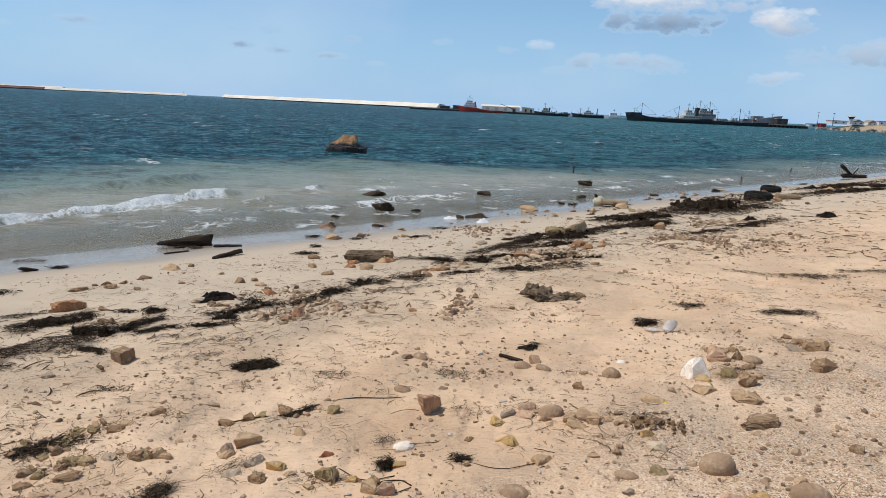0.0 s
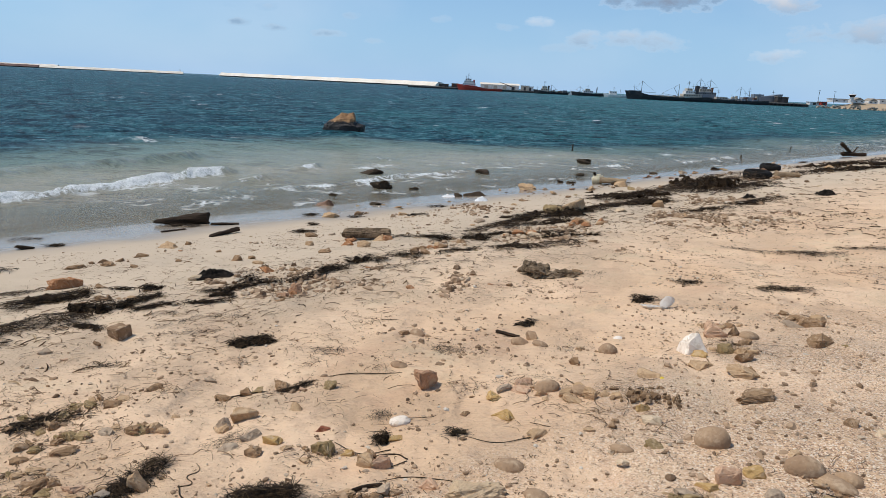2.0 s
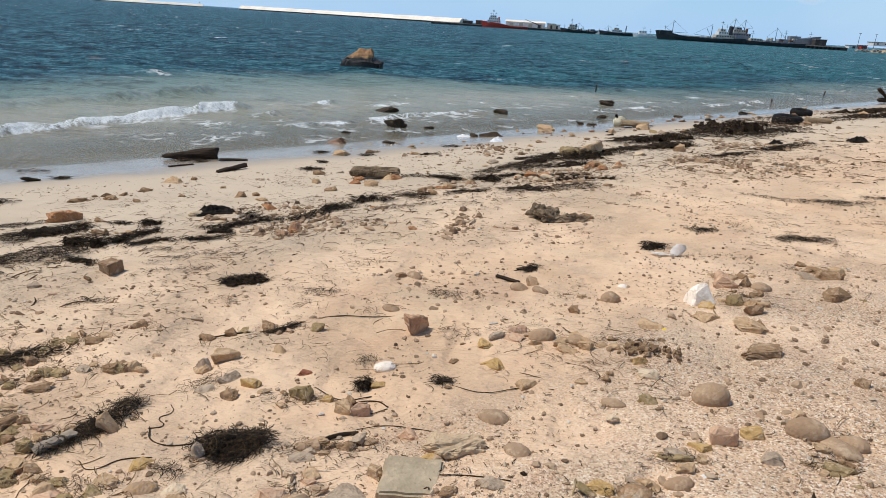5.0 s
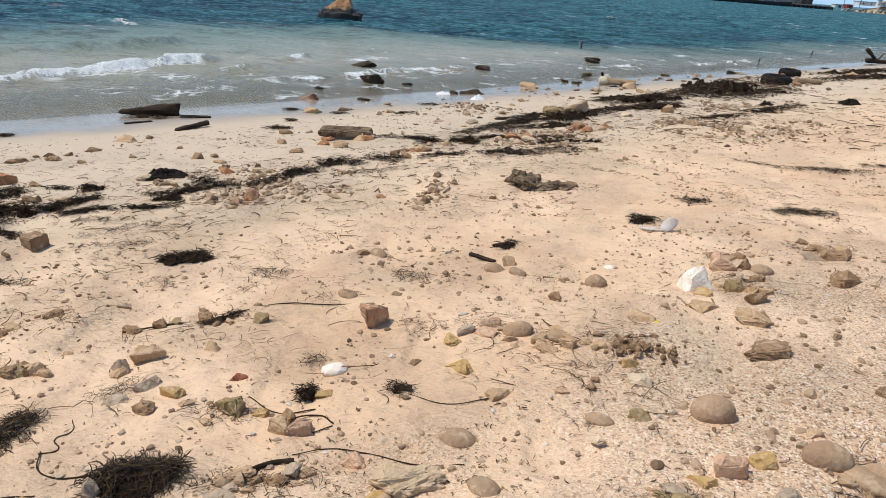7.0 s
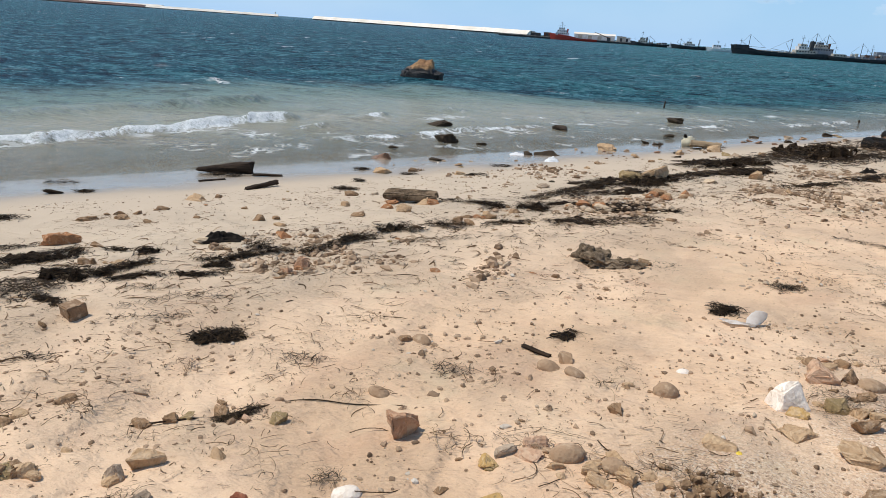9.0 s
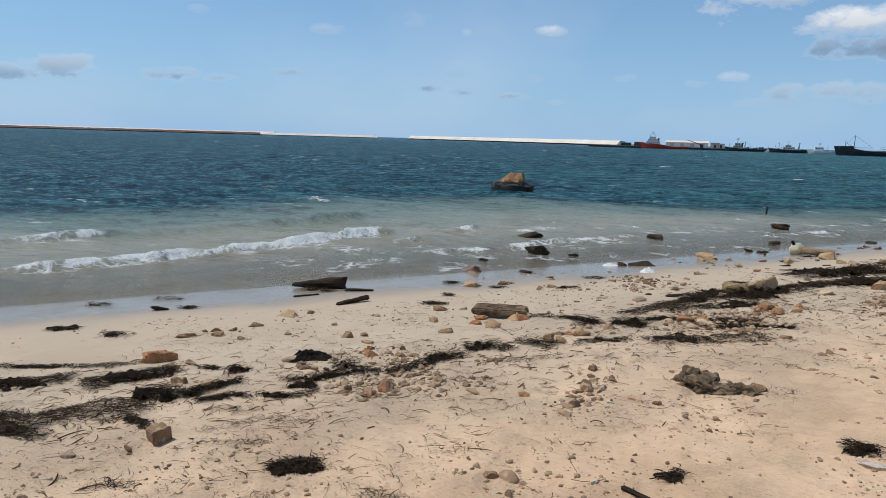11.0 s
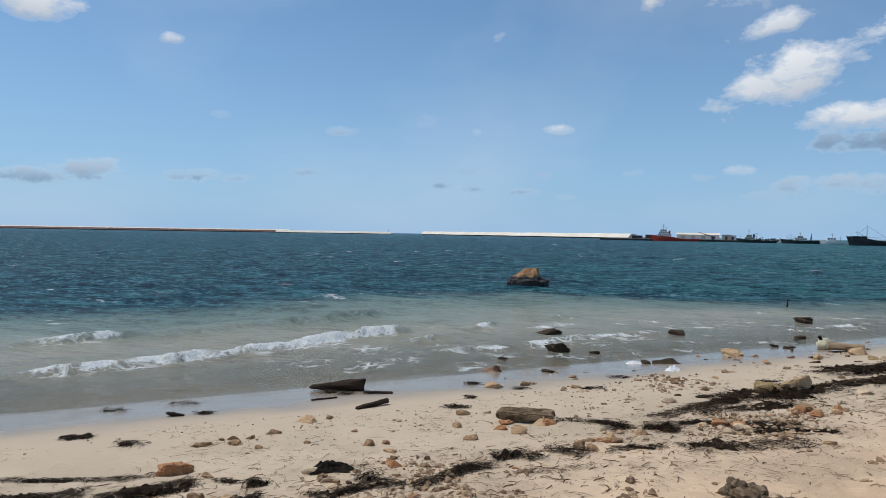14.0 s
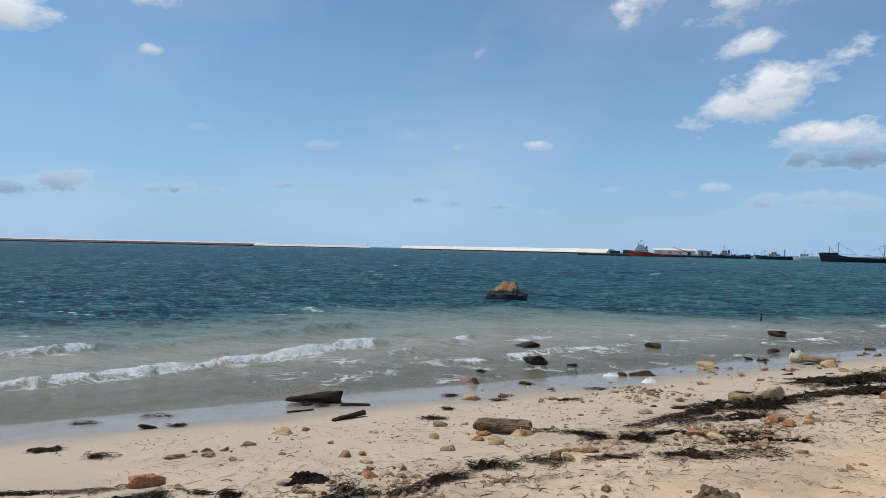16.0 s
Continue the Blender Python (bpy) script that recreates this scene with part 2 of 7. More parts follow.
def sand_material():
    m, tree = material("sand")
    n = Nodes(tree)
    pos = n.place()
    d = n.inland(pos)
    big = n.speck(pos, 0.9, 4)
    mid = n.speck(pos, 7.0, 5)
    fine = n.speck(pos, 260.0, 2, 0.6)
    base = n.mix(n.ramp(big, 0.35, 0.65), (0.70, 0.495, 0.33), (0.755, 0.555, 0.392))
    base = n.mix(n.math("MULTIPLY", n.ramp(mid, 0.5, 0.72), 0.4), base, (0.54, 0.39, 0.275))
    base = n.mix(n.math("MULTIPLY", n.ramp(n.speck(pos, 30.0, 5, 0.75), 0.56, 0.68), 0.55), base, (0.40, 0.285, 0.20))
    base = n.mix(n.math("MULTIPLY", n.ramp(n.speck(pos, 2.3, 3), 0.55, 0.72), 0.35), base, (0.62, 0.40, 0.27))
    base = n.mix(n.math("MULTIPLY", n.ramp(n.speck(n.mapped(pos, (1, 1, 1), (0, 0, 0), (9, 4, 2)), 1.7, 3), 0.56, 0.72), 0.35), base, (0.60, 0.52, 0.36))
    # paler grey sand towards the water
    base = n.mix(n.ramp(n.math("ADD", d, n.math("MULTIPLY", big, 2.6)), 8.2, 4.6), base, (0.585, 0.49, 0.375))
    # coarse grains of broken shell, high on the beach
    coarse = n.math("MULTIPLY", n.ramp(n.math("ADD", d, n.math("MULTIPLY", n.speck(pos, 1.3, 3), 2.4)), 8.7, 10.0), 1.0)
    grain = n.cells(pos, 165.0)
    sep_g = n.make("ShaderNodeSeparateColor")
    n.put(grain.outputs["Color"], sep_g.inputs[0])
    base = n.mix(n.math("MULTIPLY", n.ramp(sep_g.outputs[0], 0.66, 0.84), n.math("MULTIPLY", coarse, 0.8)), base, (0.27, 0.170, 0.115))
    base = n.mix(n.math("MULTIPLY", n.ramp(sep_g.outputs[1], 0.74, 0.88), n.math("MULTIPLY", coarse, 0.8)), base, (0.92, 0.80, 0.67))
    grain2 = n.cells(pos, 62.0)
    sep_h = n.make("ShaderNodeSeparateColor")
    n.put(grain2.outputs["Color"], sep_h.inputs[0])
    spot = n.math("MULTIPLY", n.ramp(sep_h.outputs[0], 0.86, 0.90), n.ramp(grain2.outputs["Distance"], 0.45, 0.25))
    base = n.mix(n.math("MULTIPLY", spot, n.math("ADD", n.math("MULTIPLY", coarse, 0.5), 0.10)), base, (0.20, 0.13, 0.085))
    base = n.mix(0.30, base, n.mix(fine, (0.30, 0.21, 0.14), (0.86, 0.68, 0.50)), "OVERLAY")
    # wet sand by the water
    edge = n.math("ADD", d, n.math("MULTIPLY", n.math("SUBTRACT", n.speck(pos, 0.7, 3), 0.5), 1.5))
    wet = n.ramp(edge, 1.35, -0.05)
    damp = n.ramp(edge, 4.4, 0.6)
    base = n.mix(n.math("MULTIPLY", damp, 0.45), base, (0.42, 0.345, 0.26))
    base = n.mix(n.math("MULTIPLY", wet, 0.85), base, (0.26, 0.215, 0.165))
    rough = n.math("SUBTRACT", 0.92, n.math("MULTIPLY", wet, 0.76))
    keep = n.math("SUBTRACT", 1.0, n.math("MULTIPLY", damp, 0.94))
    # trodden and wind-combed patches, with smoother sand between
    combed = n.mapped(pos, (0.65, 1.5, 1.0), (0, 0, radians(-14)))
    trodden = n.math("ADD", 0.40, n.math("MULTIPLY", n.ramp(n.speck(pos, 1.25, 3), 0.40, 0.62), 0.95))
    dents = n.math("ADD", n.math("MULTIPLY", n.speck(combed, 40.0, 5, 0.65), trodden), n.math("MULTIPLY", n.speck(combed, 8.5, 4, 0.6), 1.6))
    height = n.math("ADD", n.math("MULTIPLY", dents, keep), n.math("MULTIPLY", n.math("MULTIPLY", grain.outputs["Distance"], -0.22), coarse))
    nor = n.bump(height, 0.8, 0.03)
    n.out(n.surface(base, rough, nor, spec=n.math("ADD", 0.15, n.math("MULTIPLY", wet, 0.12))))
    return m


def sea_material():
    m, tree = material("sea_water")
    n = Nodes(tree)
    pos = n.place()

    def attr(name):
        a = n.make("ShaderNodeAttribute")
        a.attribute_name = name
        return a.outputs["Fac"]
    deep, clear, foam = attr("deep"), attr("cover"), attr("foam")
    # ripples lie across the wind
    wind = n.mapped(pos, (1.0, 1.8, 1.0), (0, 0, radians(-12)))
    r1 = n.speck(wind, 0.55, 6, 0.62)
    r2 = n.speck(wind, 3.2, 4, 0.6)
    r3 = n.speck(wind, 13.0, 3, 0.55)
    calm = n.math("ADD", 0.40, n.math("MULTIPLY", deep, 0.60))
    height = n.math("ADD", n.math("MULTIPLY", r1, 0.55), n.math("ADD", n.math("MULTIPLY", r2, 0.20), n.math("MULTIPLY", r3, 0.05)))
    nor = n.bump(n.math("MULTIPLY", height, calm), 1.0, 1.1)
    patch = n.speck(n.mapped(pos, (0.05, 0.16, 0.1), (0, 0, radians(-6))), 1.0, 4)
    east = n.make("ShaderNodeSeparateXYZ")
    n.put(pos, east.inputs[0])
    # patchy blue, shifting to lighter teal towards +x
    teal_mix = n.math("ADD", patch, n.math("MULTIPLY", n.math("MINIMUM", n.math("MAXIMUM", east.outputs[0], -25.0), 40.0), 0.006))
    blue = n.mix(n.ramp(teal_mix, 0.35, 0.68), (0.009, 0.055, 0.082), (0.018, 0.112, 0.126))
    shoal = n.mix(n.ramp(n.speck(pos, 0.5, 3), 0.35, 0.7), (0.45, 0.415, 0.315), (0.355, 0.355, 0.265))
    shoal = n.mix(n.ramp(clear, 0.72, 0.95), shoal, (0.265, 0.295, 0.235))
    c1 = n.mix(n.ramp(deep, 0.0, 0.45), shoal, (0.180, 0.245, 0.205))
    colour = n.mix(n.ramp(deep, 0.46, 1.0), c1, blue)
    # lit backs and shaded troughs of the chop, painted into the water colour
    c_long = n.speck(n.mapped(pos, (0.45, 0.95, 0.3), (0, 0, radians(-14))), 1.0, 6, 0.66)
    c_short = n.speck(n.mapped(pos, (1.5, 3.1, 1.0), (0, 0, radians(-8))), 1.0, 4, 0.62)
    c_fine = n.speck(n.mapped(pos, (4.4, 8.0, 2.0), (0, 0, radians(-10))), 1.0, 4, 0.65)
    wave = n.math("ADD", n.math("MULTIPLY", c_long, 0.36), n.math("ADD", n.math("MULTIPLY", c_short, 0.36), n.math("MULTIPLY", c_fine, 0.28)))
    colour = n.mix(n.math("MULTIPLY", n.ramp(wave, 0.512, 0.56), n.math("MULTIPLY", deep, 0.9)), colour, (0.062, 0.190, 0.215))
    # sky glints on small wave facets, painted as paler water colour
    painted_glint = n.speck(n.mapped(pos, (2.2, 5.2, 1.0), (0, 0, radians(-11))), 1.0, 5, 0.7)
    colour = n.mix(n.math("MULTIPLY", n.ramp(painted_glint, 0.565, 0.615), n.math("ADD", 0.16, n.math("MULTIPLY", deep, 0.54))), colour, (0.17, 0.33, 0.37))
    # painted shade in the troughs, then painted light and shade on shallow ripples
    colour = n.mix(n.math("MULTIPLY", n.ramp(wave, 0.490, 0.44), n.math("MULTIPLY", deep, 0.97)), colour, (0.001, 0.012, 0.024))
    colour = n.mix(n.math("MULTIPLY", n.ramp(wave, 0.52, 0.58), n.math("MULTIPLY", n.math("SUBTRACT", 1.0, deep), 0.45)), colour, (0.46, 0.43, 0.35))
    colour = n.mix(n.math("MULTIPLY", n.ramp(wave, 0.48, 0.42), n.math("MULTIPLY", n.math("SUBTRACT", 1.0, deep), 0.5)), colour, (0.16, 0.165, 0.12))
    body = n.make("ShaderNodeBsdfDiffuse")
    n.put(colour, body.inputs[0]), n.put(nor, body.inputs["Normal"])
    seen = n.make("ShaderNodeBsdfTransparent")
    seen.inputs[0].default_value = (0.93, 0.95, 0.92, 1)
    water = n.make("ShaderNodeMixShader")
    n.put(clear, water.inputs[0]), n.put(seen.outputs[0], water.inputs[1]), n.put(body.outputs[0], water.inputs[2])
    gloss = n.make("ShaderNodeBsdfGlossy")
    gloss.inputs["Roughness"].default_value = 0.16
    n.put(nor, gloss.inputs["Normal"])
    fres = n.make("ShaderNodeFresnel")
    fres.inputs[0].default_value = 1.33
    n.put(nor, fres.inputs["Normal"])
    wet = n.make("ShaderNodeMixShader")
    n.put(n.math("MULTIPLY", fres.outputs[0], n.math("SUBTRACT", n.math("ADD", 0.42, n.math("MULTIPLY", n.ramp(clear, 0.02, 0.5), 0.34)), n.math("MULTIPLY", deep, 0.22))), wet.inputs[0])
    n.put(water.outputs[0], wet.inputs[1]), n.put(gloss.outputs[0], wet.inputs[2])
    # foam: torn sheets on the breakers, flecks on the open water
    lace = n.cells(n.mapped(pos, (1, 1, 1)), 6.0, "DISTANCE_TO_EDGE").outputs["Distance"]
    bub = n.speck(pos, 20.0, 6, 0.75)
    tear = n.speck(pos, 3.0, 5, 0.7)
    f = n.math("ADD", n.math("MULTIPLY", foam, 1.15), n.math("SUBTRACT", n.math("ADD", n.math("MULTIPLY", bub, 1.3), n.math("MULTIPLY", tear, 1.5)), n.math("ADD", 1.98, n.math("MULTIPLY", lace, 0.8))))
    fleck = n.speck(n.mapped(pos, (0.40, 0.95, 0.4), (0, 0, radians(-10))), 1.0, 6, 0.62)
    gate = n.ramp(n.speck(n.mapped(pos, (0.05, 0.05, 0.05)), 1.0, 2), 0.44, 0.60)
    caps = n.math("MULTIPLY", n.math("MULTIPLY", n.ramp(fleck, 0.645, 0.685), gate), n.math("MULTIPLY", deep, 0.9))
    # thin lacy lines of spent foam in the shallows
    warp = n.make("ShaderNodeVectorMath", operation="ADD")
    drift_n = n.make("ShaderNodeTexNoise")
    n.put(pos, drift_n.inputs["Vector"])
    drift_n.inputs["Scale"].default_value, drift_n.inputs["Detail"].default_value = 1.6, 4.0
    n.put(pos, warp.inputs[0]), n.put(drift_n.outputs["Color"], warp.inputs[1])
    net = n.cells(n.mapped(warp.outputs[0], (1.0, 1.0, 0.0), (0, 0, radians(43))), 1.0, "DISTANCE_TO_EDGE").outputs["Distance"]
    net2 = n.cells(n.mapped(warp.outputs[0], (1.0, 1.0, 0.0), (0, 0, radians(43))), 2.7, "DISTANCE_TO_EDGE").outputs["Distance"]
    line = n.math("MAXIMUM", n.ramp(net, 0.06, 0.015), n.math("MULTIPLY", n.ramp(net2, 0.075, 0.015), 0.65))
    line = n.math("MULTIPLY", line, n.ramp(n.math("ADD", attr("spent"), n.math("MULTIPLY", n.math("SUBTRACT", n.speck(pos, 1.1, 4), 0.56), 3.0)), 0.35, 1.0))
    foam_f = n.math("MAXIMUM", n.math("MAXIMUM", n.math("MULTIPLY", n.ramp(f, -0.08, 0.42), 0.96), n.math("MULTIPLY", line, 0.85)), caps)
    froth = n.speck(pos, 55.0, 4, 0.7)
    white = n.surface(n.mix(n.ramp(n.math("ADD", n.math("MULTIPLY", bub, 0.6), n.math("MULTIPLY", froth, 0.4)), 0.36, 0.62), (0.46, 0.50, 0.47), (0.93, 0.93, 0.91)), 0.8, n.bump(bub, 0.8, 0.05))
    final = n.make("ShaderNodeMixShader")
    n.put(foam_f, final.inputs[0])
    n.put(wet.outputs[0], final.inputs[1]), n.put(white, final.inputs[2])
    n.out(final.outputs[0])
    return m


def stone_material(name, c1, c2, c3, rough=0.9, wet=False, bump=0.6):
    c1, c2, c3 = [(r * 1.15, g * 1.04, b * 0.90) for r, g, b in (c1, c2, c3)]
    m, tree = material(name)
    n = Nodes(tree)
    pos = n.local()
    info = n.make("ShaderNodeObjectInfo")
    shift = n.mapped(pos, (1, 1, 1))
    add = n.make("ShaderNodeVectorMath", operation="ADD")
    n.put(shift, add.inputs[0])
    own = n.math("FRACT", n.math("ADD", info.outputs["Random"], n.make("ShaderNodeNewGeometry").outputs["Random Per Island"]))
    n.put(n.math("MULTIPLY", own, 40.0), add.inputs[1])
    pos = add.outputs[0]
    a = n.speck(pos, 14.0, 5, 0.6)
    b = n.speck(pos, 60.0, 5, 0.65)
    col = n.mix(n.ramp(a, 0.35, 0.65), c1, c2)
    col = n.mix(n.math("MULTIPLY", n.ramp(b, 0.5, 0.72), 0.75), col, c3)
    dark = n.mix(n.math("MULTIPLY", own, 0.22), col, (0.20, 0.13, 0.08))
    if not wet and c1[0] > 0.1:
        # sand clinging to the stone
        dusty = n.ramp(n.speck(pos, 22.0, 5, 0.7), 0.50, 0.66)
        dark = n.mix(n.math("MULTIPLY", dusty, 0.55), dark, (0.60, 0.44, 0.29))
    pit = n.cells(pos, 75.0).outputs["Distance"]
    height = n.math("ADD", n.math("ADD", n.math("MULTIPLY", a, 0.6), n.math("MULTIPLY", b, 0.5)), n.math("MULTIPLY", pit, 0.35))
    n.out(n.surface(dark, rough, n.bump(height, bump, 0.02), spec=0.6 if wet else 0.12))
    return m


def plain_material(name, c1, c2, rough=0.6, scale=6.0, bump=0.25, metallic=0.0, spec=0.4, depth=0.01):
    m, tree = material(name)
    n = Nodes(tree)
    pos = n.local()
    a = n.speck(pos, scale, 6, 0.65)
    b = n.speck(pos, scale * 7, 3, 0.6)
    col = n.mix(n.ramp(n.math("ADD", n.math("MULTIPLY", a, 0.7), n.math("MULTIPLY", b, 0.3)), 0.36, 0.64), c1, c2)
    n.out(n.surface(col, rough, n.bump(n.math("ADD", a, n.math("MULTIPLY", b, 0.4)), bump, depth), metallic, spec))
    return m


def wood_material(name, c1, c2, rough=0.85):
    m, tree = material(name)
    n = Nodes(tree)
    pos = n.mapped(n.local(), (1.2, 11, 11))
    a = n.speck(pos, 6.0, 6, 0.7)
    col = n.mix(n.ramp(a, 0.35, 0.68), c1, c2)
    n.out(n.surface(col, rough, n.bump(a, 0.8, 0.012), spec=0.1))
    return m


def weed_material():
    m, tree = material("dried_seaweed")
    n = Nodes(tree)
    geo = n.make("ShaderNodeNewGeometry")
    r = geo.outputs["Random Per Island"]
    pos = geo.outputs["Position"]
    col = n.mix(n.ramp(r, 0.0, 1.0), (0.008, 0.0055, 0.003), (0.072, 0.043, 0.021))
    col = n.mix(n.math("MULTIPLY", n.ramp(r, 0.84, 0.97), 0.8), col, (0.150, 0.098, 0.050))
    col = n.mix(n.math("MULTIPLY", n.ramp(n.speck(pos, 5.0, 3), 0.5, 0.7), 0.35), col, (0.060, 0.040, 0.020))
    n.out(n.surface(col, 0.75, n.bump(n.speck(pos, 110.0, 4, 0.7), 0.9, 0.012), spec=0.15))
    return m


def weed_mat_material():
    m, tree = material("matted_seaweed")
    n = Nodes(tree)
    pos = n.place()
    a = n.speck(pos, 90.0, 5, 0.7)
    b = n.speck(pos, 9.0, 4, 0.6)
    col = n.mix(n.ramp(a, 0.38, 0.66), (0.006, 0.004, 0.003), (0.070, 0.043, 0.022))
    col = n.mix(n.math("MULTIPLY", n.ramp(b, 0.55, 0.75), 0.5), col, (0.085, 0.052, 0.026))
    n.out(n.surface(col, 0.85, n.bump(a, 1.0, 0.03), spec=0.08))
    return m


def litter_material():
    m, tree = material("dry_litter")
    n = Nodes(tree)
    r = n.make("ShaderNodeNewGeometry").outputs["Random Per Island"]
    col = n.mix(n.ramp(r, 0.0, 0.8), (0.038, 0.022, 0.011), (0.18, 0.105, 0.055))
    col = n.mix(n.ramp(r, 0.75, 1.0), col, (0.36, 0.25, 0.14))
    n.out(n.surface(col, 0.9, spec=0.05))
    return m


def gravel_material():
    m, tree = material("gravel")
    n = Nodes(tree)
    r = n.make("ShaderNodeNewGeometry").outputs["Random Per Island"]
    pos = n.place()
    col = n.mix(n.ramp(r, 0.0, 0.6), (0.17, 0.105, 0.060), (0.40, 0.27, 0.165))
    col = n.mix(n.ramp(r, 0.65, 0.95), col, (0.50, 0.38, 0.26))
    col = n.mix(n.ramp(r, 0.95, 0.99), col, (0.62, 0.53, 0.42))
    col = n.mix(n.math("MULTIPLY", n.ramp(n.speck(pos, 120.0, 3), 0.5, 0.75), 0.4), col, (0.25, 0.18, 0.12))
    n.out(n.surface(col, 0.9, spec=0.2))
    return m


SAND, SEA = sand_material(), sea_material()
WEED, WEED_MAT, LITTER, GRAVEL = weed_material(), weed_mat_material(), litter_material(), gravel_material()
ROCK = {
    "tan": stone_material("tan_stone", (0.40, 0.28, 0.17), (0.52, 0.39, 0.26), (0.27, 0.18, 0.11)),
    "brown": stone_material("brown_stone", (0.22, 0.145, 0.085), (0.33, 0.225, 0.14), (0.12, 0.08, 0.05)),
    "olive": stone_material("olive_stone", (0.24, 0.19, 0.10), (0.34, 0.26, 0.14), (0.14, 0.11, 0.06)),
    "pink": stone_material("pink_stone", (0.50, 0.33, 0.23), (0.60, 0.43, 0.32), (0.36, 0.22, 0.15)),
    "spotted": stone_material("spotted_stone", (0.33, 0.24, 0.17), (0.40, 0.29, 0.19), (0.48, 0.27, 0.07)),
    "pale": stone_material("pale_stone", (0.56, 0.46, 0.34), (0.64, 0.55, 0.43), (0.42, 0.33, 0.24)),
    "grey": stone_material("grey_stone", (0.33, 0.27, 0.21), (0.43, 0.36, 0.29), (0.22, 0.165, 0.12)),
    "greybrown": stone_material("grey_brown_stone", (0.31, 0.22, 0.15), (0.37, 0.275, 0.19), (0.26, 0.18, 0.12), bump=0.35),
    "ochre": stone_material("ochre_stone", (0.42, 0.28, 0.11), (0.50, 0.36, 0.17), (0.28, 0.18, 0.08)),
    "red": stone_material("red_stone", (0.40, 0.245, 0.16), (0.48, 0.315, 0.215), (0.28, 0.155, 0.095)),
    "darkred": stone_material("dark_red_stone", (0.22, 0.075, 0.045), (0.28, 0.10, 0.06), (0.13, 0.045, 0.03)),
    "white": stone_material("white_stone", (0.80, 0.76, 0.71), (0.88, 0.85, 0.82), (0.68, 0.61, 0.54), bump=0.4),
    "slab": stone_material("limestone_slab", (0.47, 0.37, 0.26), (0.53, 0.43, 0.31), (0.35, 0.27, 0.19)),
    "black": stone_material("black_wet_stone", (0.022, 0.018, 0.014), (0.045, 0.036, 0.026), (0.014, 0.012, 0.010), 0.85),
    "speckled": stone_material("speckled_stone", (0.16, 0.105, 0.065), (0.30, 0.21, 0.13), (0.09, 0.06, 0.04)),
    "block": stone_material("brick_block", (0.20, 0.135, 0.085), (0.26, 0.18, 0.12), (0.14, 0.09, 0.055)),
    "orange": stone_material("orange_stone", (0.35, 0.16, 0.075), (0.42, 0.23, 0.12), (0.25, 0.11, 0.05)),
    "wetbrown": stone_material("wet_brown_stone", (0.17, 0.085, 0.04), (0.25, 0.13, 0.06), (0.08, 0.045, 0.025), 0.4, True),
}
DARK_WOOD = wood_material("dark_wet_wood", (0.024, 0.016, 0.010), (0.062, 0.040, 0.026), 0.85)
GREY_WOOD = wood_material("grey_driftwood", (0.26, 0.20, 0.145), (0.42, 0.335, 0.25))
TAN_WOOD = wood_material("tan_driftwood", (0.27, 0.185, 0.105), (0.40, 0.29, 0.18))
BLACK_PLASTIC = plain_material("black_plastic", (0.012, 0.010, 0.008), (0.030, 0.023, 0.017), 0.75, 12, 0.5, 0.0, 0.06)
WHITE_PLASTIC = plain_material("white_plastic", (0.74, 0.73, 0.70), (0.84, 0.83, 0.80), 0.4, 20, 0.3)
NET_CLOTH = plain_material("mud_stained_cloth", (0.075, 0.052, 0.031), (0.27, 0.195, 0.125), 0.9, 14, 0.9, 0.0, 0.1)
RUBBER = plain_material("black_rubber", (0.010, 0.009, 0.008), (0.022, 0.019, 0.016), 0.8, 14, 0.4, 0.0, 0.1)
CREAM_PLASTIC = plain_material("cream_plastic", (0.60, 0.52, 0.34), (0.70, 0.62, 0.44), 0.45, 10, 0.2)
YELLOW_SCRAP = plain_material("yellow_plastic", (0.75, 0.55, 0.05), (0.82, 0.62, 0.10), 0.4, 30, 0.2)


# ---- building helpers ----
def mesh_object(name, bm, mat, parent=None, label="", smooth=False):
    me = bpy.data.meshes.new(name)
    bm.to_mesh(me)
    bm.free()
    me.materials.append(mat)
    if smooth:
        for p in me.polygons:
            p.use_smooth = True
    ob = new(name, me)
    if parent is not None:
        ob.parent = parent
    if label:
        ob["label"] = label
    return ob


def part(name, bm, mat, parent, label="", smooth=False):
    return mesh_object(name, bm, mat, parent, label, smooth)


def data_object(name, verts, faces, mat, smooth=False, attrs=None):
    me = bpy.data.meshes.new(name)
    verts, faces = np.asarray(verts, np.float32), np.asarray(faces, np.int32)
    k = faces.shape[1]
    me.vertices.add(len(verts))
    me.vertices.foreach_set("co", verts.ravel())
    me.loops.add(faces.size)
    me.loops.foreach_set("vertex_index", faces.ravel())
    me.polygons.add(len(faces))
    me.polygons.foreach_set("loop_start", np.arange(0, faces.size, k, dtype=np.int32))
    me.polygons.foreach_set("loop_total", np.full(len(faces), k, np.int32))
    me.polygons.foreach_set("use_smooth", np.full(len(faces), smooth, bool))
    for key, values in (attrs or {}).items():
        me.attributes.new(key, "FLOAT", "POINT").data.foreach_set("value", np.asarray(values, np.float32))
    me.update(calc_edges=True)
    me.materials.append(mat)
    return new(name, me)


def box(bm, x0, x1, y0, y1, z0, z1, bevel=0.0):
    made = bmesh.ops.create_cube(bm, size=1.0, matrix=Matrix.LocRotScale(((x0 + x1) / 2, (y0 + y1) / 2, (z0 + z1) / 2), None, (x1 - x0, y1 - y0, z1 - z0)))
    if bevel:
        edges = {e for v in made["verts"] for e in v.link_edges}
        bmesh.ops.bevel(bm, geom=list(edges), offset=bevel, segments=2, affect="EDGES")
    return bm


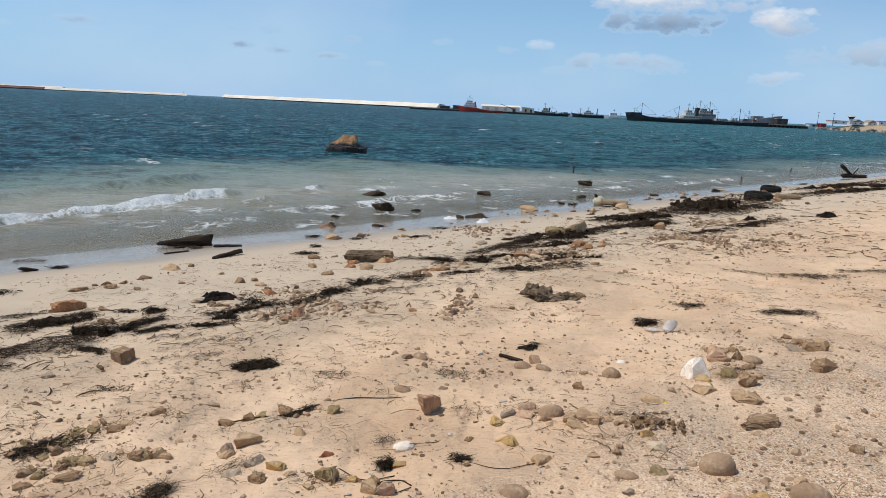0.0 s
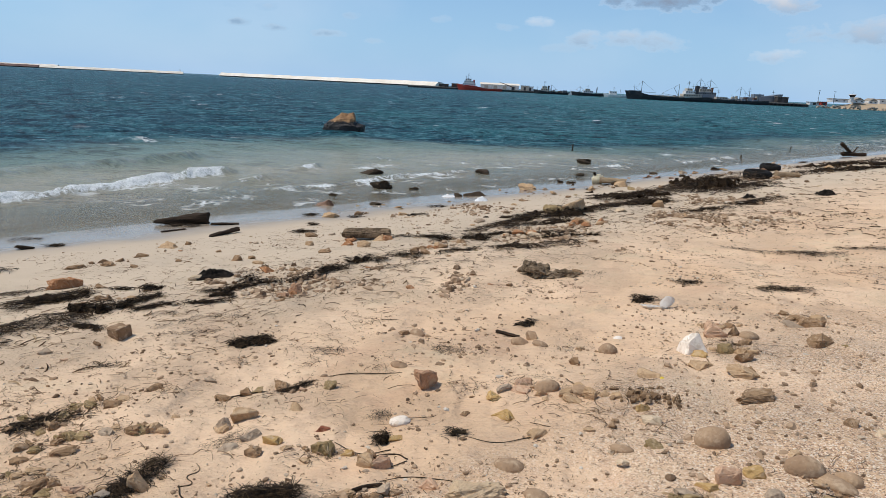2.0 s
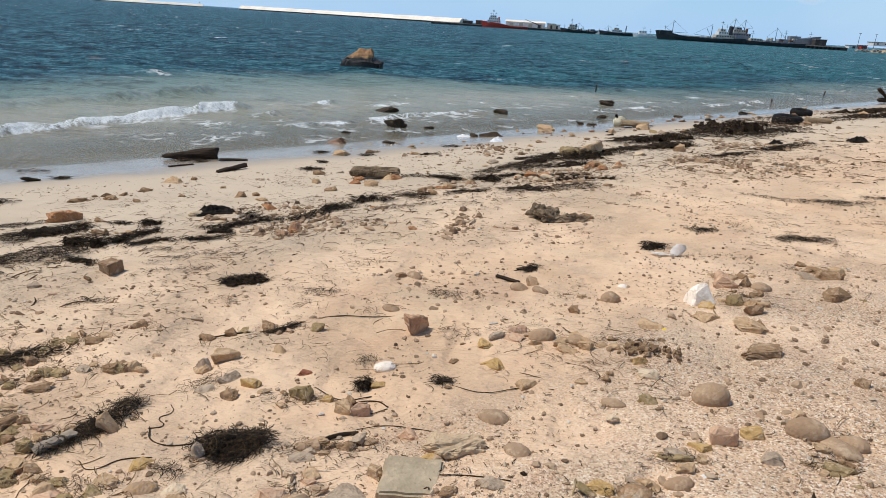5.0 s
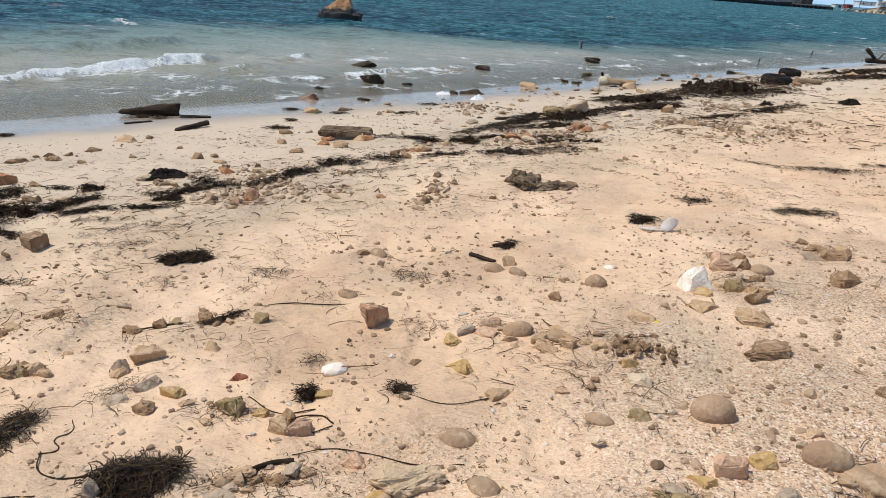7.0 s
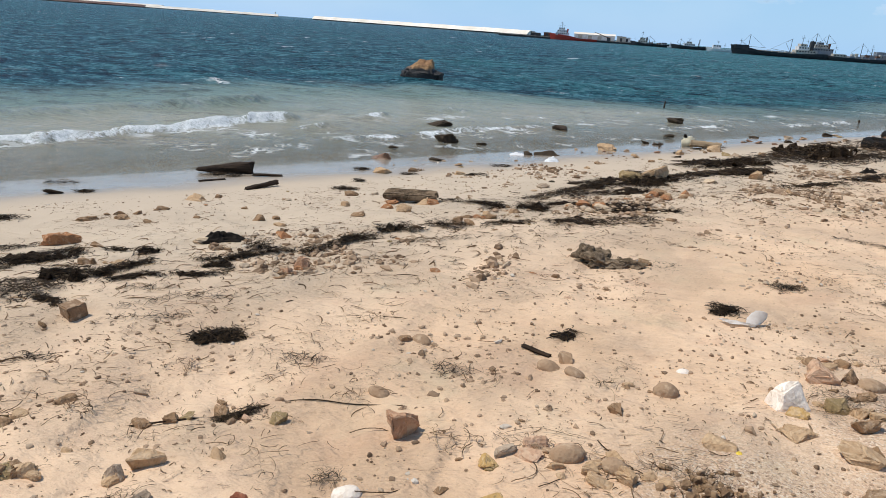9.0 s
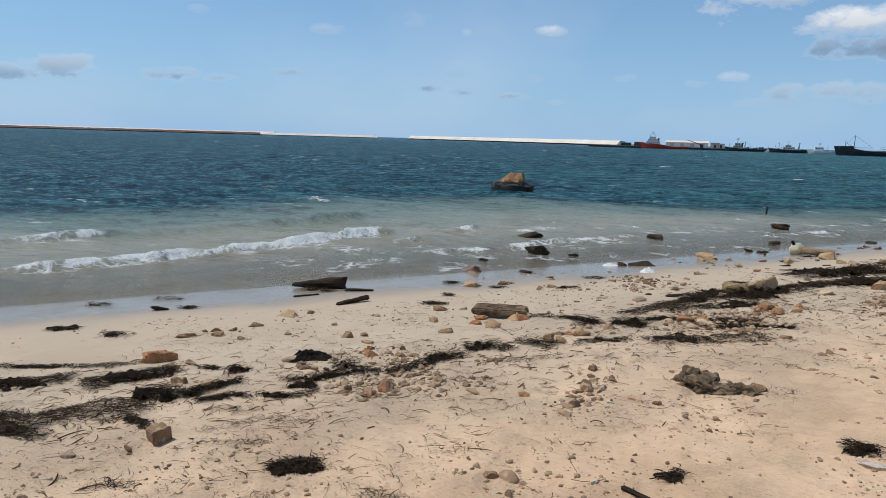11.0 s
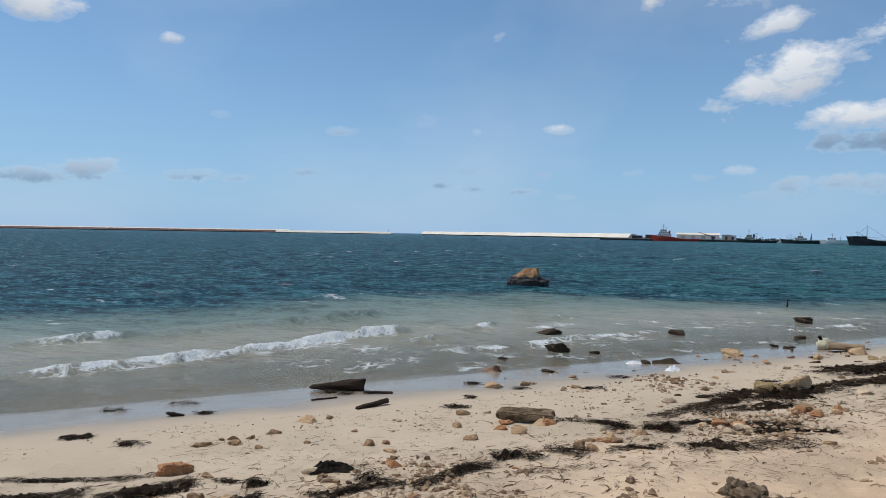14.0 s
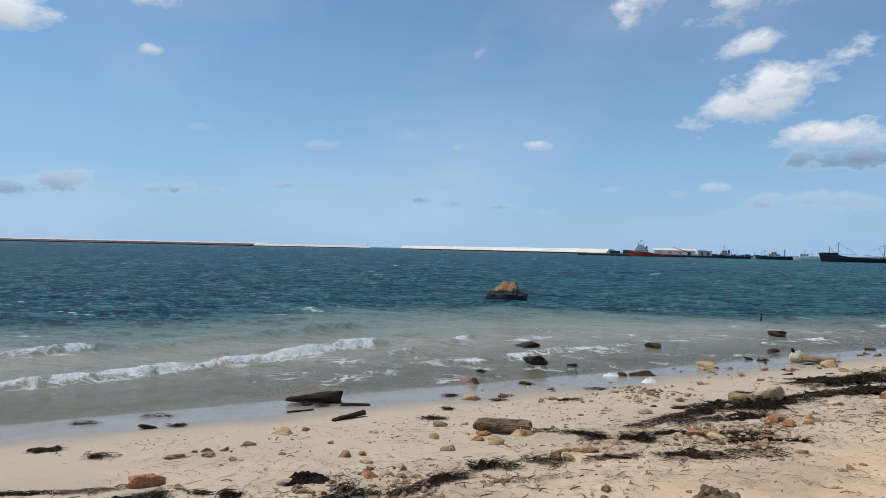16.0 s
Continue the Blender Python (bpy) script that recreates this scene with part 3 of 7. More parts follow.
def rod(bm, a, b, r0, r1, sides=8):
    a, b = Vector(a), Vector(b)
    m = Matrix.Translation((a + b) / 2) @ (b - a).to_track_quat("Z", "Y").to_matrix().to_4x4()
    bmesh.ops.create_cone(bm, cap_ends=True, segments=sides, radius1=r0, radius2=r1, depth=(b - a).length, matrix=m)
    return bm


def fan_grid(r, theta, cx, cy):
    rr, tt = np.meshgrid(r, theta, indexing="ij")
    x, y = cx + rr * np.sin(tt), cy + rr * np.cos(tt)
    nr, nt = rr.shape
    i = (np.arange(nr - 1)[:, None] * nt + np.arange(nt - 1)[None, :]).ravel()
    faces = np.stack([i, i + 1, i + nt + 1, i + nt], 1)
    return x.ravel(), y.ravel(), rr.ravel(), faces


def fan_angles(half, fine):
    inner = np.arange(-half, half + 1e-6, fine)
    outer = np.linspace(half, 360 - half, 60)[1:-1]
    return np.radians(np.concatenate([inner, outer, [360 - half]]))


# ---- ground and sea ----
r_ground = np.concatenate([[0.02, 0.4], 0.8 * 1.0105 ** np.arange(0, 352), 34 * 1.09 ** np.arange(0, 57)])
gx, gy, gr, gf = fan_grid(r_ground, fan_angles(60, 0.19), 0.3, 0.4)
ground = data_object("ground", np.stack([gx, gy, sand_height(gx, gy)], 1), gf, SAND, True)
tagged(ground, "pale beige sandy beach sloping down into the sea", "sand", kind="structure")


def chop(x, y, r):
    """Wind waves; those too short for the mesh are left out."""
    z = np.zeros_like(x)
    rng = np.random.RandomState(5)
    for k in range(22):
        wave = 0.55 * 1.17 ** k
        head = radians(205) + rng.normal(0, 0.45)
        px, py = math.sin(head), math.cos(head)
        u = (x * px + y * py) / wave + 0.35 * vnoise(x / wave / 3.1, y / wave / 3.1, 60 + k) + rng.rand()
        gate = 0.35 + 0.65 * step(-0.5, 0.6, vnoise(x / wave / 4.0, y / wave / 4.0, 90 + k))
        crest = np.exp(1.1 * (np.sin(2 * np.pi * u) - 1)) - 0.441
        z += gate * crest * wave ** 0.8 * 0.020 * step(2.2, 5.0, wave / (r * 0.012 + 1e-6))
    return z


# (points of the crest: distance off the shore and along it; height, breadth, foam)
BREAKERS = [
    ([(3.2, -2.2), (3.85, 0.2), (4.6, 2.2), (5.2, 4.0), (5.8, 5.6)], 0.20, 0.30, 1.12),
    ([(3.1, 4.8), (3.1, 7.0), (3.5, 9.0), (3.5, 11.4)], 0.08, 0.20, 0.98),
    ([(6.2, -2.6), (7.4, -0.2)], 0.20, 0.32, 0.98), ([(7.4, -0.4), (8.6, 6.0)], 0.20, 0.55, 0.0),
    ([(4.4, 4.9), (4.6, 6.2)], 0.12, 0.22, 0.95), ([(5.4, 6.8), (6.0, 8.2)], 0.13, 0.24, 0.98),
    ([(6.9, 9.9), (6.7, 11.2)], 0.10, 0.22, 0.85), ([(13.7, 5.2), (13.4, 6.4)], 0.16, 0.3, 0.9),
    ([(2.6, 14.5), (2.8, 18.5)], 0.06, 0.20, 0.8), ([(2.2, 20.0), (2.4, 25.0)], 0.06, 0.20, 0.8),
]
SWASH = [(1.0, -6.0, 0.75, 0.2), (0.8, 0.2, 1.9, 2.4), (2.1, 2.4, 3.6, 4.4), (1.5, 5.5, 1.2, 9.0), (1.3, 10.0, 1.2, 30.0)]


def sea_surface(x, y, r):
    d, s = shore_coords(x, y)
    off = -d
    wander = 0.35 * fbm(s * 0.55, off * 0.15, 71, 3)
    reach = 11.0 + 1.4 * step(3.0, 11.0, s) - 7.0 * step(11.0, 23.0, s) + 1.5 * fbm(x * 0.12, y * 0.12, 77, 3) + 1.1 * fbm(x * 0.5, y * 0.5, 78, 3)
    blend = 1 - 0.25 * step(12.0, 20.0, s)
    deep = step(-6.0, 5.0, (off - reach) / blend)
    z = chop(x, y, r) * (0.10 + 0.90 * step(1.0, 16.0, off))
    z *= step(0.4, 2.5, off) * 0.92 + 0.08
    foam = np.zeros_like(x)
    spent = np.zeros_like(x)
    for crest, height, breadth, white in BREAKERS:
        at_s = [p[1] for p in crest]
        s0, s1 = at_s[0], at_s[-1]
        line = np.interp(s, at_s, [p[0] for p in crest]) + 0.6 * wander + 0.14 * fbm(s * 2.4, 0 * s, 84, 3)
        ends = step(s0 - 0.4, s0 + 0.8, s) * step(s1 + 0.4, s1 - 0.5, s)
        tall = 0.45 + 0.55 * np.clip((s - s0) / (s1 - s0), 0, 1)
        u = off - line
        shape = np.where(u < 0, np.exp(-(u / (0.45 * breadth)) ** 2), np.exp(-(u / (1.7 * breadth)) ** 2))
        z += height * tall * ends * shape * (0.85 + 0.3 * vnoise(s * 2.2, u * 2, 81))
        ragged = breadth * (0.75 + 0.9 * np.abs(fbm(s * 1.6, 0 * s, 82, 4)))
        front = np.where(u > 0, np.exp(-(u / (0.30 * breadth)) ** 2), np.exp(-(u / (1.1 * ragged)) ** 2))
        torn = 0.88 + 0.75 * fbm(s * 2.6, u * 3.2, 83, 3)
        foam = np.maximum(foam, white * ends * front * torn)
        spent = np.maximum(spent, min(1.0, white) * ends * np.where(u > 0, np.exp(-(u / 0.4) ** 2), np.exp(-(u / 0.8) ** 2)))
        z += 0.05 * white * ends * front * np.abs(fbm(s * 5, u * 6, 85, 3))
    for o0, s0, o1, s1 in SWASH:
        line = o0 + (o1 - o0) * np.clip((s - s0) / (s1 - s0), 0, 1) + 0.25 * fbm(s * 0.9, 0 * s, 87, 3)
        ends = step(s0 - 0.2, s0 + 0.4, s) * step(s1 + 0.2, s1 - 0.4, s)
        foam = np.maximum(foam, 0.66 * ends * np.exp(-((off - line) / 0.06) ** 2) * step(-0.6, 0.1, vnoise(s * 1.5, 0 * s, 88)))
    # broken streaks of foam in the shallows
    shallow = step(0.5, 1.6, off) * step(8.5, 4.5, off)
    spent = np.maximum(spent, 0.62 * shallow * step(-0.25, 0.45, vnoise(s * 0.35, d * 0.5, 93) + 0.4 * vnoise(s * 1.2, d * 1.5, 94)))
    depth = np.clip(z - sand_height(x, y), 0, 10)
    cover = 1 - np.exp(-depth / 0.32)
    return z, deep, np.clip(cover, 0, 0.985), foam, spent


r_sea = np.concatenate([5.5 * 1.0085 ** np.arange(0, 330), 90 * 1.020 ** np.arange(0, 120), 980 * 1.08 ** np.arange(0, 22)])
sx, sy, sr, sf = fan_grid(r_sea, fan_angles(62, 0.17), 0.3, 0.4)
keep_d, _ = shore_coords(sx, sy)
sz, s_deep, s_cover, s_foam, s_spent = sea_surface(sx, sy, sr)
used = (keep_d < 1.0)[sf].any(axis=1)
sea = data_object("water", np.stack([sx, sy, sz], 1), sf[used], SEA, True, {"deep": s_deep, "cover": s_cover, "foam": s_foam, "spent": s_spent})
tagged(sea, "wind-ruffled blue-green sea with small breakers in sandy shallows", "sea", kind="structure")

# ---- stones ----
def rock_mesh(bm, w, dpt, h, seed, angular=0.6, detail=3, lump=0.10):
    """A stone, w by dpt by h, standing on z = 0, its underside a little below. Angular ones are broken fragments."""
    rng = random.Random(seed)
    off = Vector((rng.uniform(-50, 50), rng.uniform(-50, 50), rng.uniform(-50, 50)))
    if angular > 0.7:
        pts = []
        for _ in range(rng.randint(11, 18)):
            v = Vector((rng.gauss(0, 1), rng.gauss(0, 1), rng.gauss(0, 1))).normalized() * rng.uniform(0.8, 1.05)
            v.x, v.y, v.z = [math.copysign(abs(c) ** 0.8, c) for c in v]
            pts.append(bm.verts.new(v))
        hull_of = bmesh.ops.convex_hull(bm, input=pts)
        bmesh.ops.delete(bm, geom=list({g for g in hull_of["geom_interior"] if isinstance(g, bmesh.types.BMVert)}), context="VERTS")
        if detail > 1:
            bmesh.ops.bevel(bm, geom=bm.edges[:], offset=0.07, segments=1, affect="EDGES")
            bmesh.ops.triangulate(bm, faces=bm.faces[:])
        if detail > 2:
            bmesh.ops.subdivide_edges(bm, edges=bm.edges[:], cuts=1 if detail == 3 else 3, use_grid_fill=True)
        made = bm.verts[:]
        for v in made:
            c = v.co.copy()
            v.co *= 1 + lump * (noise.noise(c * 1.8 + off) + 0.75 * noise.noise(c * 4.5 + off) + 0.5 * noise.noise(c * 10 + off))
    else:
        made = bmesh.ops.create_icosphere(bm, subdivisions=detail, radius=1.0)["verts"]
        for v in made:
            dirn = v.co.normalized()
            rad = 1 + 0.9 * lump * noise.noise(dirn * 0.9 + off) * 3 + lump * (noise.noise(dirn * 2.2 + off) + 0.5 * noise.noise(dirn * 6.0 + off))
            v.co = dirn * rad
    hi, lo = max(v.co.z for v in made), min(v.co.z for v in made)
    wx = max(v.co.x for v in made) - min(v.co.x for v in made)
    wy = max(v.co.y for v in made) - min(v.co.y for v in made)
    sink = 0.36
    for v in made:
        z = (v.co.z - lo) / (hi - lo)
        v.co = Vector((v.co.x / wx * w, v.co.y / wy * dpt, (z - sink) / (1 - sink) * h))
    return bm


KINDS = {
    "tan": "tan limestone beach stone half sunk in dry sand", "brown": "rough brown beach stone lying on the sand",
    "olive": "olive-brown weathered stone lying on the sand", "pink": "pinkish pale sandstone piece lying in the sand",
    "spotted": "rounded brown stone with an orange stain", "pale": "pale cream stone lying flat in the sand",
    "grey": "grey weathered stone lying among beach litter", "greybrown": "smooth grey-brown stone lying on coarse sand",
    "ochre": "yellow ochre stone half sunk in sand", "red": "reddish-brown angular stone standing in the sand",
    "darkred": "small dark red tile chip on the sand", "white": "white smooth stone lying on the sand",
    "slab": "pale grey limestone slab sunk in sand", "black": "dark wet weed-covered stone near the waterline",
    "speckled": "flat dark speckled stone on coarse sand", "block": "squared brown stone block on the sand",
    "orange": "orange-brown stone beside dark seaweed", "wetbrown": "wet reddish-brown stone in the swash",
}
ROUND = {"greybrown", "white", "spotted"}
stone_count = 0


loose = {}


def stone(x, y, w, h, kind, deep=None, yaw=None, seed=None, single=True):
    """One stone lying on the sand; those that are not single wait to be joined into the scatter of small stones."""
    global stone_count
    stone_count += 1
    rng = random.Random(seed or stone_count * 77)
    round_one = kind in ROUND and not (kind == "greybrown" and w < 0.095) and not (kind == "white" and w > 0.12)
    bm = bmesh.new()
    h = max(h, {"speckled": 0.15, "black": 0.20, "slab": 0.26, "pink": 0.24, "grey": 0.26}.get(kind, 0.28) * w)
    rock_mesh(bm, w, deep or w * rng.uniform(0.6, 0.85), h, stone_count * 13 + 5, 0.40 if round_one else 1.0,
              4 if w > 0.17 else 3 if w > 0.035 else 2, (0.11 if w > 0.12 and kind == "white" else 0.06) if round_one else 0.09 if kind in ("white", "greybrown") else 0.20)
    lie = pose(x, y, max(gz(x, y), -0.10 * h) - 0.004 - 0.05 * h, rng.uniform(-12, 12), rng.uniform(-12, 12), yaw if yaw is not None else rng.uniform(-30, 30))
    if not single:
        bm.transform(lie)
        loose.setdefault(kind, []).append(bm)
        return None
    ob = mesh_object("stone", bm, ROCK[kind], smooth=True)
    if not round_one:
        ob.data.set_sharp_from_angle(angle=radians(14))
    ob.matrix_world = lie
    return tagged(ob, KINDS[kind], "stone", "beach stones")


# ---- seaweed ----
def strands(n, centre, length, width, lift, rng, k=5, curl=0.6, head=None):
    """Ribbons lying in a tangle: centre() gives x, y and the height over the sand."""
    rs = np.random.RandomState(rng.randrange(1 << 30))
    roots = np.array([centre() for _ in range(n)])
    base = sand_height(roots[:, 0], roots[:, 1])
    ln, wd = rs.uniform(*length, n), rs.uniform(*width, n)
    a = rs.uniform(0, 2 * np.pi, n) if head is None else head + rs.normal(0, 0.75, n)
    turn, arch, roll = rs.normal(0, curl, n), rs.uniform(0, lift, n), rs.uniform(-0.9, 0.9, n)
    px, py = roots[:, 0] - np.cos(a) * ln / 2, roots[:, 1] - np.sin(a) * ln / 2
    rows = []
    for j in range(k + 1):
        f = j / k
        z = base + 0.003 + roots[:, 2] + arch * math.sin(math.pi * f) + rs.uniform(0, 0.003, n)
        half = wd / 2 * (1.0 if j < k else 0.35)
        ox, oy, lean = -np.sin(a) * half, np.cos(a) * half, np.sin(roll) * half
        rows.append(np.stack([px + ox, py + oy, z + lean], 1))
        rows.append(np.stack([px - ox, py - oy, z - lean], 1))
        px, py = px + np.cos(a) * ln / k, py + np.sin(a) * ln / k
        a = a + turn / k + rs.normal(0, 0.12, n)
    verts = np.stack(rows, 1).reshape(-1, 3)
    quad = np.stack([np.array([0, 1, 3, 2]) + 2 * j for j in range(k)])
    faces = (quad[None] + (np.arange(n) * 2 * (k + 1))[:, None, None]).reshape(-1, 4)
    return verts.tolist(), faces.tolist()


weed_count = 0


def weed(path, breadth, height=0.03, dense=1.0, label="", thick=1.0, scatter=1.0, mound=True):
    """A clump of washed-up seaweed along a line of points: a low torn mat under a tangle of leaves."""
    global weed_count
    weed_count += 1
    rng = random.Random(900 + weed_count)
    pts = np.array(path, float)
    run = np.concatenate([[0], np.cumsum(np.hypot(*np.diff(pts, axis=0).T))])
    total = float(run[-1])

    def at(f):
        g = np.asarray(f, float) * total
        x, y = np.interp(g, run, pts[:, 0]), np.interp(g, run, pts[:, 1])
        h = 0.08 * total
        tx = np.interp(g + h, run, pts[:, 0]) - np.interp(g - h, run, pts[:, 0])
        ty = np.interp(g + h, run, pts[:, 1]) - np.interp(g - h, run, pts[:, 1])
        size = np.hypot(tx, ty) + 1e-9
        return x, y, tx / size, ty / size
    if mound:
        nu = int(min(230, max(16, total / (0.011 * thick))))
        nv = int(min(90, max(14, 1.7 * breadth / (0.011 * thick))))
        uu, vv = np.meshgrid(np.linspace(0, 1, nu + 1), np.linspace(-1, 1, nv + 1), indexing="ij")
        x, y, tx, ty = at(uu)
        x, y = x - ty * vv * breadth * 0.85, y + tx * vv * breadth * 0.85
        k = 1 / thick ** 0.5
        x = x + 0.02 * thick * vnoise(x * 19, y * 19, weed_count)
        y = y + 0.02 * thick * vnoise(x * 19, y * 19, weed_count + 7)
        big = 0.62 * vnoise(x * 4.5 * k, y * 4.5 * k, weed_count) + 0.50 * vnoise(x * 11 * k, y * 11 * k, weed_count + 1) + 0.36 * vnoise(x * 27 * k, y * 27 * k, weed_count + 2)
        streak = vnoise(uu * total * 7 * k, vv * breadth * 42 * k, weed_count + 3)
        ends = 1 - np.abs(2 * uu - 1) ** 2.5
        body = ends - 0.30 - 0.95 * vv * vv + 1.25 * big + 0.15 * streak
        over = np.clip(body - 0.26, 0, 1.1)
        lumps = 0.55 + 0.5 * vnoise(x * 30 / thick, y * 30 / thick, weed_count + 4) + 0.40 * vnoise(x * 66 / thick, y * 66 / thick, weed_count + 5)
        z = sand_height(x, y) + 0.002 + height * np.minimum(over * 2.2, 1.0) * np.clip(0.25 + 0.7 * lumps, 0.1, 1.3) * (0.4 + 0.6 * over)
        i = (np.arange(nu)[:, None] * (nv + 1) + np.arange(nv)[None, :]).ravel()
        faces = np.stack([i, i + nv + 1, i + nv + 2, i + 1], 1)
        # only the largest piece that hangs together stays
        keep = (over[:-1, :-1] > 0) & (over[1:, :-1] > 0) & (over[1:, 1:] > 0) & (over[:-1, 1:] > 0)
        mark = np.where(keep, np.arange(keep.size).reshape(keep.shape) + 1, 0)
        while True:
            was = mark.copy()
            for ax in (0, 1):
                for sh in (1, -1):
                    near = np.roll(mark, sh, ax)
                    if ax == 0:
                        near[0 if sh == 1 else -1, :] = 0
                    else:
                        near[:, 0 if sh == 1 else -1] = 0
                    mark = np.where(keep, np.maximum(mark, near), 0)
            if (mark == was).all():
                break
        names, counts = np.unique(mark[mark > 0], return_counts=True)
        faces = faces[(mark == names[counts.argmax()]).ravel()] if len(names) else faces[:0]
        used, flat = np.unique(faces, return_inverse=True)
        verts, faces = np.stack([x, y, z], -1).reshape(-1, 3)[used], flat.reshape(-1, 4)

    def centre():
        x, y, tx, ty = at(0.5 + 0.5 * math.copysign(abs(rng.uniform(-1, 1)) ** 1.25, rng.uniform(-1, 1)))
        v = rng.gauss(0, 0.33 * scatter)
        on = rng.gauss(0, 0.02 * total * scatter)
        return x - ty * v * breadth + tx * on, y + tx * v * breadth + ty * on, max(0, rng.uniform(0.1, 1.15) * height * (1 - min(1, abs(v) * 2.0)))
    head = math.atan2(pts[-1][1] - pts[0][1], pts[-1][0] - pts[0][0])
    n = int(max(60, min(2400, (5200 if mound else 1900) * dense * total * breadth / thick ** 2)))
    v2, f2 = strands(n, centre, (0.03 * thick ** 0.5, 0.12 * thick ** 0.5), (0.0018 * thick, 0.0055 * thick) if mound else (0.0010 * thick, 0.0028 * thick), 0.008 * thick, rng, 5 if mound else 8, 1.9 if mound else 2.6, 0.7 * head)
    if not mound or len(faces) < 12:
        ob = data_object("loose_seaweed", v2, f2, WEED, False)
        return tagged(ob, label or "loose brown seaweed strands lying on sand", "seaweed", kind="stuff")
    ob = data_object("seaweed_clump", verts, faces, WEED_MAT, False)
    leaves = data_object("leaf_tangle", v2, f2, WEED, False)
    leaves.parent = ob
    tagged(leaves, kind="stuff")
    return tagged(ob, label or "dark brown dried seaweed clump lying on the sand", "seaweed", "seaweed along the wrack line")


# ---- driftwood and litter ----
def log_mesh(bm, length, r, flat=1.0, seed=1, taper=0.7, sides=11, rings=18, jag=0.28):
    rng = random.Random(seed)
    rows = []
    for i in range(rings + 1):
        f = i / rings
        row = []
        for j in range(sides):
            a = 2 * math.pi * j / sides
            rad = r * (1 + (taper - 1) * f) * (1 + jag * noise.noise(Vector((f * 3, math.cos(a) * 1.5 + seed, math.sin(a) * 1.5))) + 0.5 * jag * noise.noise(Vector((f * 11, math.cos(a) * 4 + seed, math.sin(a) * 4))))
            end = 0.12 * length * jag * rng.uniform(-1, 1) if i in (0, rings) else 0
            row.append(bm.verts.new((f * length - length / 2 + end, math.cos(a) * rad + 0.05 * r * math.sin(f * 4 + seed), math.sin(a) * rad * flat)))
        rows.append(row)
    for a, b in zip(rows, rows[1:]):
        for j in range(sides):
            bm.faces.new((a[j], a[(j + 1) % sides], b[(j + 1) % sides], b[j]))
    bm.faces.new(rows[0][::-1])
    bm.faces.new(rows[-1])
    return bm


def driftwood(name, x, y, z, length, r, yaw, mat, label, flat=1.0, tilt=0, taper=0.7, seed=1, roll=0):
    bm = log_mesh(bmesh.new(), length, r, flat, seed, taper)
    ob = mesh_object(name, bm, mat, smooth=True)
    ob.data.set_sharp_from_angle(angle=radians(40))
    ob.matrix_world = pose(x, y, gz(x, y) + z, roll, tilt, yaw)
    return tagged(ob, label, "driftwood")


def crumpled(name, x, y, w, dpt, h, mat, label, category, seed, folds=3.2, yaw=0, rise=0.0):
    """A crumpled sheet of cloth or plastic, with depth, heaped on the sand."""
    bm = bmesh.new()
    nx, ny = 46, 34
    bmesh.ops.create_grid(bm, x_segments=nx, y_segments=ny, size=1.0)
    for v in bm.verts:
        u, t = v.co.x, v.co.y
        a = math.atan2(t, u)
        edge = 0.78 + 0.30 * noise.noise(Vector((math.cos(a) * 1.7, math.sin(a) * 1.7, seed)))
        rad = max(abs(u), abs(t))
        fold = 0.45 + 0.75 * noise.noise(Vector((u * folds * 0.8 + seed, t * folds * 1.9, seed))) + 0.5 * noise.noise(Vector((u * folds * 2.0, t * folds * 3.6, seed + 7)))
        dome = max(0.0, 1 - rad ** 2.4)
        fall = rise * max(0.0, 1 - ((u - 0.35) ** 2 + t * t) * 4)
        v.co = Vector((u * w / 2 * edge, t * dpt / 2 * edge, h * (dome * (0.30 + 0.85 * fold) + fall) - 0.004))
    bmesh.ops.solidify(bm, geom=bm.faces[:], thickness=0.003)
    ob = mesh_object(name, bm, mat, smooth=True)
    ob.matrix_world = pose(x, y, gz(x, y), 0, 0, yaw)
    return tagged(ob, label, category)


